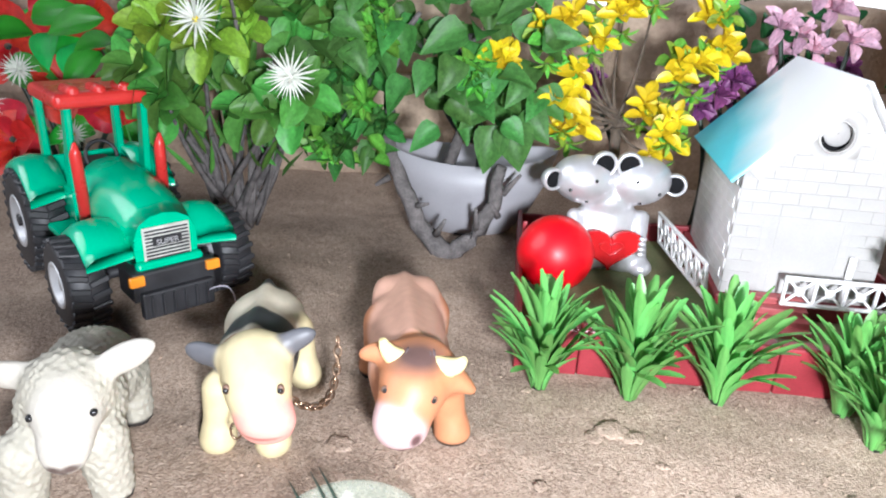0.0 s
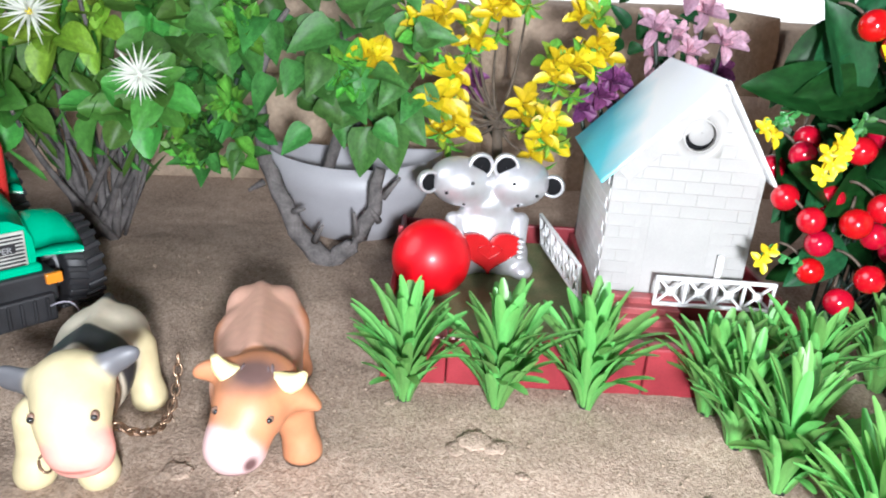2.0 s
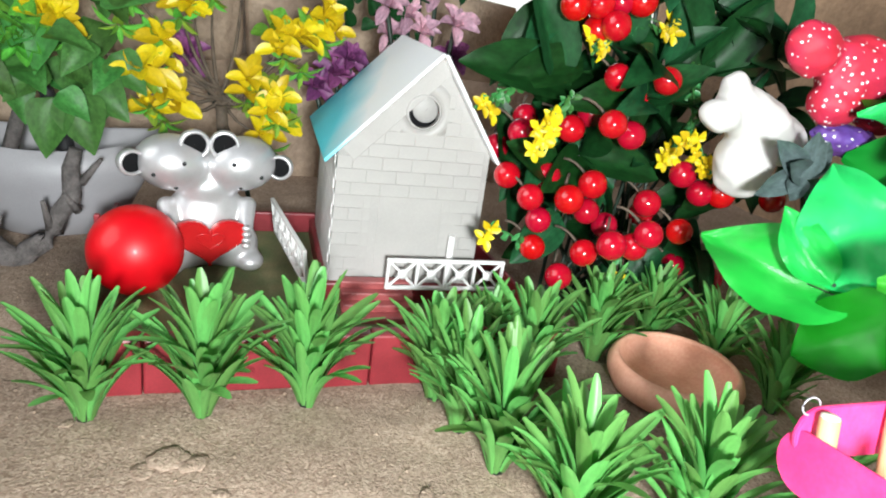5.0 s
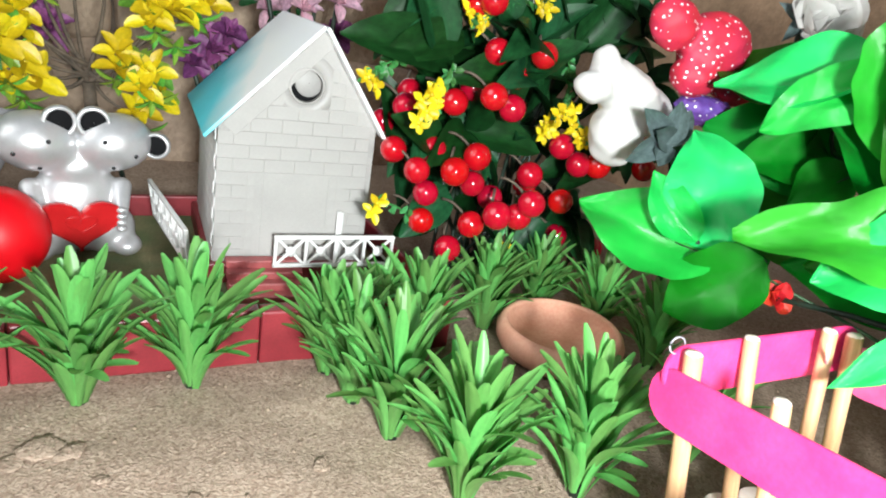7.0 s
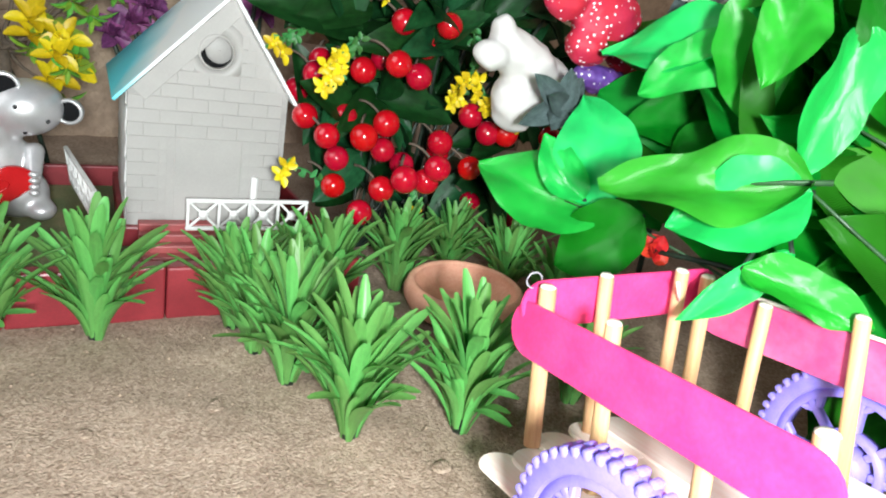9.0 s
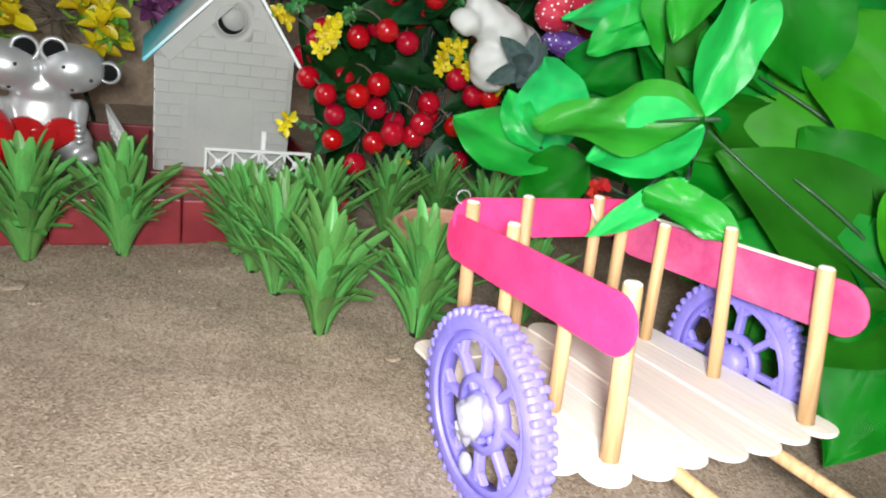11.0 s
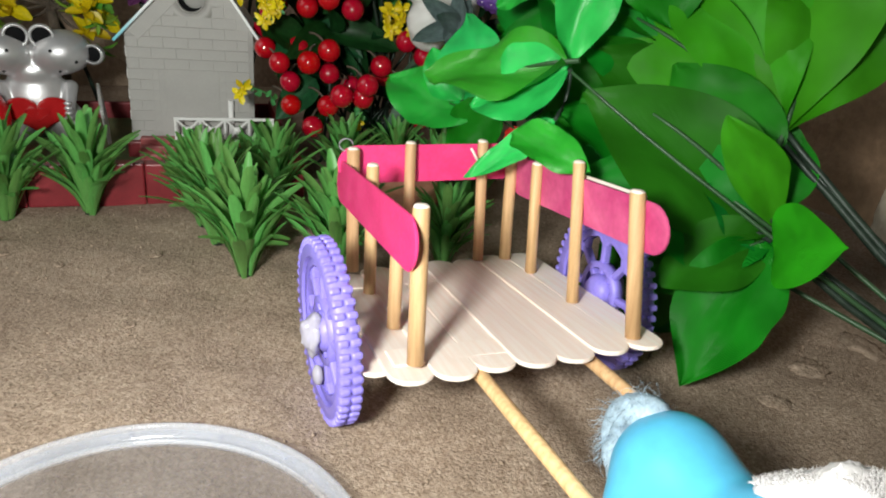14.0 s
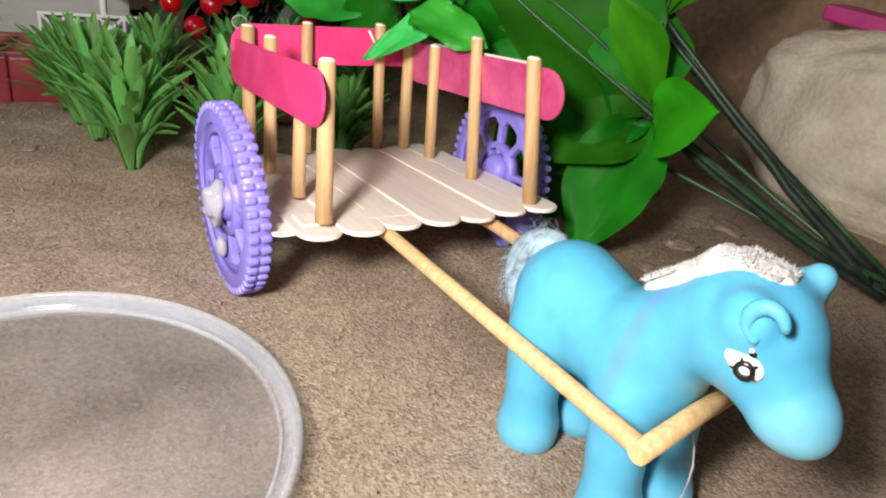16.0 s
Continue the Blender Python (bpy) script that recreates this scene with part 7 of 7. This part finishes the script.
cloth_leaf((0.602, 0.134, 0.094), (0.527, 0.155, 0.087), 0.039, (-0.89, -0.41, 0.63))
cloth_leaf((0.595, 0.174, 0.167), (0.541, 0.145, 0.264), 0.052, (-0.54, -0.76, 0.35))
cloth_leaf((0.592, 0.217, 0.158), (0.534, 0.206, 0.245), 0.057, (-0.97, -0.47, 0.43))
cloth_leaf((0.572, 0.200, 0.196), (0.480, 0.211, 0.235), 0.045, (-0.54, -0.89, 0.17))
cloth_leaf((0.582, 0.224, 0.166), (0.499, 0.224, 0.246), 0.056, (-0.95, -0.92, 0.44))
cloth_leaf((0.604, 0.176, 0.191), (0.539, 0.175, 0.257), 0.044, (-0.96, -1.03, 0.44))
cloth_leaf((0.568, 0.203, 0.185), (0.491, 0.211, 0.232), 0.045, (-0.86, -0.89, 0.40))
cloth_leaf((0.591, 0.143, 0.109), (0.494, 0.172, 0.166), 0.063, (-0.84, -0.77, 0.08))
cloth_leaf((0.579, 0.116, 0.028), (0.504, 0.125, 0.009), 0.033, (-0.83, -0.61, 0.63))
cloth_leaf((0.581, 0.149, 0.087), (0.486, 0.174, 0.089), 0.048, (-0.53, -1.01, 0.49))
cloth_leaf((0.588, 0.210, 0.206), (0.510, 0.217, 0.254), 0.041, (-0.58, -1.03, 0.33))
cloth_leaf((0.592, 0.143, 0.124), (0.493, 0.171, 0.145), 0.048, (-0.44, -0.50, 0.32))
cloth_leaf((0.550, 0.145, 0.076), (0.491, 0.125, 0.031), 0.042, (-0.71, -0.51, 0.66))
cloth_leaf((0.600, 0.175, 0.214), (0.537, 0.180, 0.260), 0.036, (-0.96, -0.74, 0.38))
cloth_leaf((0.581, 0.122, 0.100), (0.501, 0.145, 0.106), 0.036, (-0.39, -0.42, 0.37))
cloth_leaf((0.573, 0.219, 0.191), (0.501, 0.231, 0.218), 0.037, (-0.73, -0.73, 0.34))
cloth_leaf((0.570, 0.121, 0.055), (0.462, 0.124, 0.021), 0.053, (-0.87, -0.84, 0.65))
cloth_leaf((0.579, 0.196, 0.187), (0.487, 0.200, 0.251), 0.055, (-0.39, -0.86, 0.30))
cloth_leaf((0.582, 0.136, 0.119), (0.502, 0.135, 0.074), 0.046, (-0.44, -0.82, 0.82))
cloth_leaf((0.602, 0.163, 0.120), (0.502, 0.193, 0.135), 0.047, (-0.35, -0.39, 0.21))
cloth_leaf((0.600, 0.176, 0.178), (0.541, 0.171, 0.250), 0.041, (-0.73, -0.59, 0.12))
cloth_leaf((0.609, 0.161, 0.138), (0.543, 0.173, 0.202), 0.041, (-0.74, -0.35, 0.54))
cloth_leaf((0.565, 0.218, 0.180), (0.492, 0.208, 0.259), 0.053, (-0.33, -0.56, 0.52))
cloth_leaf((0.553, 0.176, 0.154), (0.481, 0.191, 0.182), 0.040, (-0.69, -0.93, 0.09))
cloth_leaf((0.589, 0.194, 0.211), (0.512, 0.205, 0.251), 0.044, (-0.91, -0.82, 0.14))
cloth_leaf((0.581, 0.141, 0.104), (0.478, 0.170, 0.132), 0.055, (-0.62, -0.41, 0.28))
cloth_leaf((0.606, 0.165, 0.116), (0.543, 0.184, 0.171), 0.038, (-1.01, -0.53, 0.63))
cloth_leaf((0.552, 0.207, 0.188), (0.509, 0.191, 0.253), 0.040, (-0.37, -1.00, 0.38))
cloth_leaf((0.580, 0.170, 0.125), (0.480, 0.193, 0.171), 0.054, (-0.61, -0.74, 0.53))
cloth_leaf((0.574, 0.141, 0.068), (0.497, 0.160, 0.067), 0.039, (-0.92, -0.64, 0.39))
cloth_leaf((0.574, 0.128, 0.102), (0.500, 0.153, 0.133), 0.038, (-0.52, -0.86, 0.34))
cloth_leaf((0.562, 0.078, 0.092), (0.552, 0.108, 0.160), 0.052, (-0.65, -0.68, 0.30))
cloth_leaf((0.568, 0.088, 0.115), (0.522, 0.132, 0.168), 0.055, (-0.65, -0.68, 0.30))
cloth_leaf((0.556, 0.072, 0.080), (0.520, 0.086, 0.110), 0.040, (-0.60, -0.70, 0.35))


def bouquet():
    root = thing("leaf_bouquet", "bouquet of large satin green leaves lying on dark stems", "artificial plant")
    rnd = random.Random(17)
    tie = Vector((0.640, -0.055, 0.016))
    nodes = [Vector((0.567, 0.089, 0.137)), Vector((0.556, 0.067, 0.087)), Vector((0.550, 0.062, 0.084)), Vector((0.466, 0.156, 0.158)), Vector((0.482, 0.279, 0.102)), Vector((0.525, 0.242, 0.220)), Vector((0.560, 0.280, 0.166))]
    ends = nodes + [Vector((0.570, 0.092, 0.140)), Vector((0.564, 0.086, 0.130)), Vector((0.572, 0.086, 0.132)), Vector((0.553, 0.070, 0.086))]
    part("stem", tube("stem", bent((0.556, 0.064, 0.090), (0.500, 0.120, 0.141), (0, 0, 0.004), 6), [0.0018, 0.0016, 0.0015, 0.0014, 0.0012, 0.0010, 0.0007], LEAF_STEM, 7), root)
    part("stem", tube("stem", bent((0.567, 0.086, 0.138), (0.522, 0.176, 0.186), (0, 0, 0.004), 6), [0.0017, 0.0016, 0.0014, 0.0013, 0.0011, 0.0010, 0.0007], LEAF_STEM, 7), root)
    for i, nd in enumerate(ends):
        o = Vector((rnd.uniform(-0.005, 0.005), rnd.uniform(-0.005, 0.005), rnd.uniform(-0.003, 0.007)))
        line = bent(nd + o * 0.5, tie + o * 1.3, (0, 0, -0.004), 11, 0.0006, i)
        part("stem", tube("stem", line, [0.0008, 0.0009, 0.0011, 0.0012, 0.0012, 0.0013, 0.0014, 0.0015, 0.0016, 0.0017, 0.0018, 0.0020] if 3 <= i <= 6 else [0.0016, 0.0019, 0.0022, 0.0024, 0.0025, 0.0026, 0.0028, 0.0028, 0.0028, 0.0028, 0.0028, 0.0028], LEAF_STEM if 3 <= i <= 6 else STEM, 7), root)
    for k in range(7):
        o = Vector((rnd.uniform(-0.006, 0.006), rnd.uniform(-0.006, 0.006), rnd.uniform(-0.004, 0.008)))
        end = Vector((0.722, -0.215, 0.012)) + o * 2
        part("stem", tube("stem", bent(tie + o, end, (0, 0, 0.002), 4), 0.0030, STEM, 7), root)
    for i, (b, t, w, face) in enumerate(bouquet_leaves):
        b, t = Vector(b), Vector(t)
        wide = min(w * 1.15, 0.74 * (t - b).length)
        calm = i < 28
        face = Vector(face) if calm else Vector(face) + Vector((rnd.uniform(-0.3, 0.3), rnd.uniform(-0.3, 0.3), rnd.uniform(-0.2, 0.3)))
        # inner leaves take the green that has the shade in it
        kinds = SHADED_DEEPS if not calm or i in (3, 7, 8, 16, 17, 24, 25, 26, 27) else LIGHTS if i in (18, 19, 20, 21, 22, 23) else CLOTHS
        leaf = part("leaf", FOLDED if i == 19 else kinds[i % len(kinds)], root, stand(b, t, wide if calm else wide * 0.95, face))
        if i % 4 == 0:
            part("midrib", tube("midrib", [(0, -0.08, 0.006), (0, 0.12, 0.004), (0, 0.30, -0.02)], [0.026, 0.022, 0.010], LEAF_STEM, 5), leaf)
        near = min(nodes, key=lambda q: (q - b).length)
        if 0.012 < (near - b).length < 0.055:
            part("stem", tube("stem", bent(near, b, (0.008, 0.008, -0.004), 4), 0.0013, STEM, 6), root)
    for c, s in (((0.492, 0.250, 0.090), 0.012), ((0.535, 0.208, 0.146), 0.022)):
        rosette(root, c, (-0.6, -0.7, 0.4), 8, s, s, REDS, 77, (10, 90), "petal")
        part("stem", tube("stem", bent(c, nodes[2], (0, 0, 0.01), 5), 0.0018, STEM, 6), root)


# ---- the place, largest first ----
ground()
back_wall()
right_wall()
backdrop()
boulder()
tray()
house()
fence_panel(pose(0.2725, 0.4770, 0.0300, 0, 0, -6.5), 0.0880, 0.0235, "white plastic lattice fence panel before the house")
fence_panel(pose(0.2190, 0.4800, 0.0290, -8, 0, 92), 0.1180, 0.0300, "white plastic lattice fence panel beside the house")
koalas()
red_ball()
tractor()
bull()
cow()
sheep()
chain()
cart()
pony()
pond()
clay_bowl()
glass_dish()
boat_pot()
ivy()
round_leaf_bush()
yellow_tree()
pink_bush()
berry_bush()
WHITES = [leaf_mesh("petal", ROSE_WHITE, "round", 0.6, -0.25, 8, 6, 0.04, seed=i) for i in range(2)]
WHITE_BLOBS = [("e", (0.452, 0.385, 0.199), (0.0085, 0.010, 0.0120), (0, -14, 0), (1, 1, 1)), ("e", (0.444, 0.383, 0.183), (0.0125, 0.013, 0.0105), (0, 10, 0), (1, 1, 1)), ("e", (0.476, 0.386, 0.181), (0.026, 0.022, 0.0170), (0, 22, 0), (1, 1, 1)), ("e", (0.474, 0.384, 0.158), (0.0195, 0.019, 0.0165), (0, -20, 0), (1, 1, 1)), ("e", (0.502, 0.388, 0.170), (0.0190, 0.017, 0.0165), (0, 30, 0), (1, 1, 1)), ("e", (0.461, 0.387, 0.188), (0.0155, 0.016, 0.0150), (0, 20, 0), (1, 1, 1)), ("e", (0.476, 0.386, 0.148), (0.0165, 0.018, 0.0170), (0, 0, 0), (1, 1, 1))]
flower = folded_flower("white fabric rose with grey-green sepals", WHITE_BLOBS, ROSE_WHITE, (0.520, 0.378, 0.152))
sepal = leaf_mesh("sepal", SEPAL, "ovate", 0.35, -0.25, 8, 4, 0.04)
for tip in ((0.446, 0.345, 0.179), (0.458, 0.343, 0.166), (0.442, 0.345, 0.143), (0.472, 0.343, 0.140), (0.493, 0.345, 0.179), (0.505, 0.348, 0.140), (0.480, 0.344, 0.186)):
    part("sepal", sepal, flower, stand((0.485, 0.349, 0.155), tip, 0.0150, (-0.5, -0.8, 0.3)))
part("calyx", ball("calyx", 0.0065, SEPAL, 14, 10, (1.3, 1, 1)), flower, pose(0.487, 0.354, 0.154))
RED_BLOBS = [("e", (0.484, 0.366, 0.229), (0.018, 0.014, 0.016), (0, 30, 0), (1, 1, 1)), ("e", (0.521, 0.362, 0.219), (0.028, 0.020, 0.022), (0, 0, 0), (1, 1, 1)), ("e", (0.556, 0.365, 0.200), (0.022, 0.018, 0.018), (0, 20, 0), (1, 1, 1)), ("e", (0.508, 0.360, 0.200), (0.017, 0.015, 0.015), (0, 0, 0), (1, 1, 1))]
flower = folded_flower("red fabric flower with white dots, fading to violet", RED_BLOBS, DOTTED, (0.550, 0.372, 0.175))
part("violet_skirt", skin("violet_skirt", [("e", (0.533, 0.363, 0.176), (0.028, 0.016, 0.0105), (0, 10, 0), (1, 1, 1))], 0.004, 0.0015, DOTTED_VIOLET, (), (0.0016, 0.011)), flower, label="violet dotted fabric")
for tip in ((0.545, 0.345, 0.160), (0.575, 0.348, 0.176), (0.580, 0.346, 0.160)):
    part("sepal", sepal, flower, stand((0.562, 0.350, 0.166), tip, 0.012, (-0.3, -0.9, 0.3)))
rose("white fabric flower with a dark centre", (0.572, 0.335, 0.246), (-0.4, -0.7, 0.1), 0.042, WHITES, seed=6)
far_left_flowers()
bouquet()
grass_row()
clods()
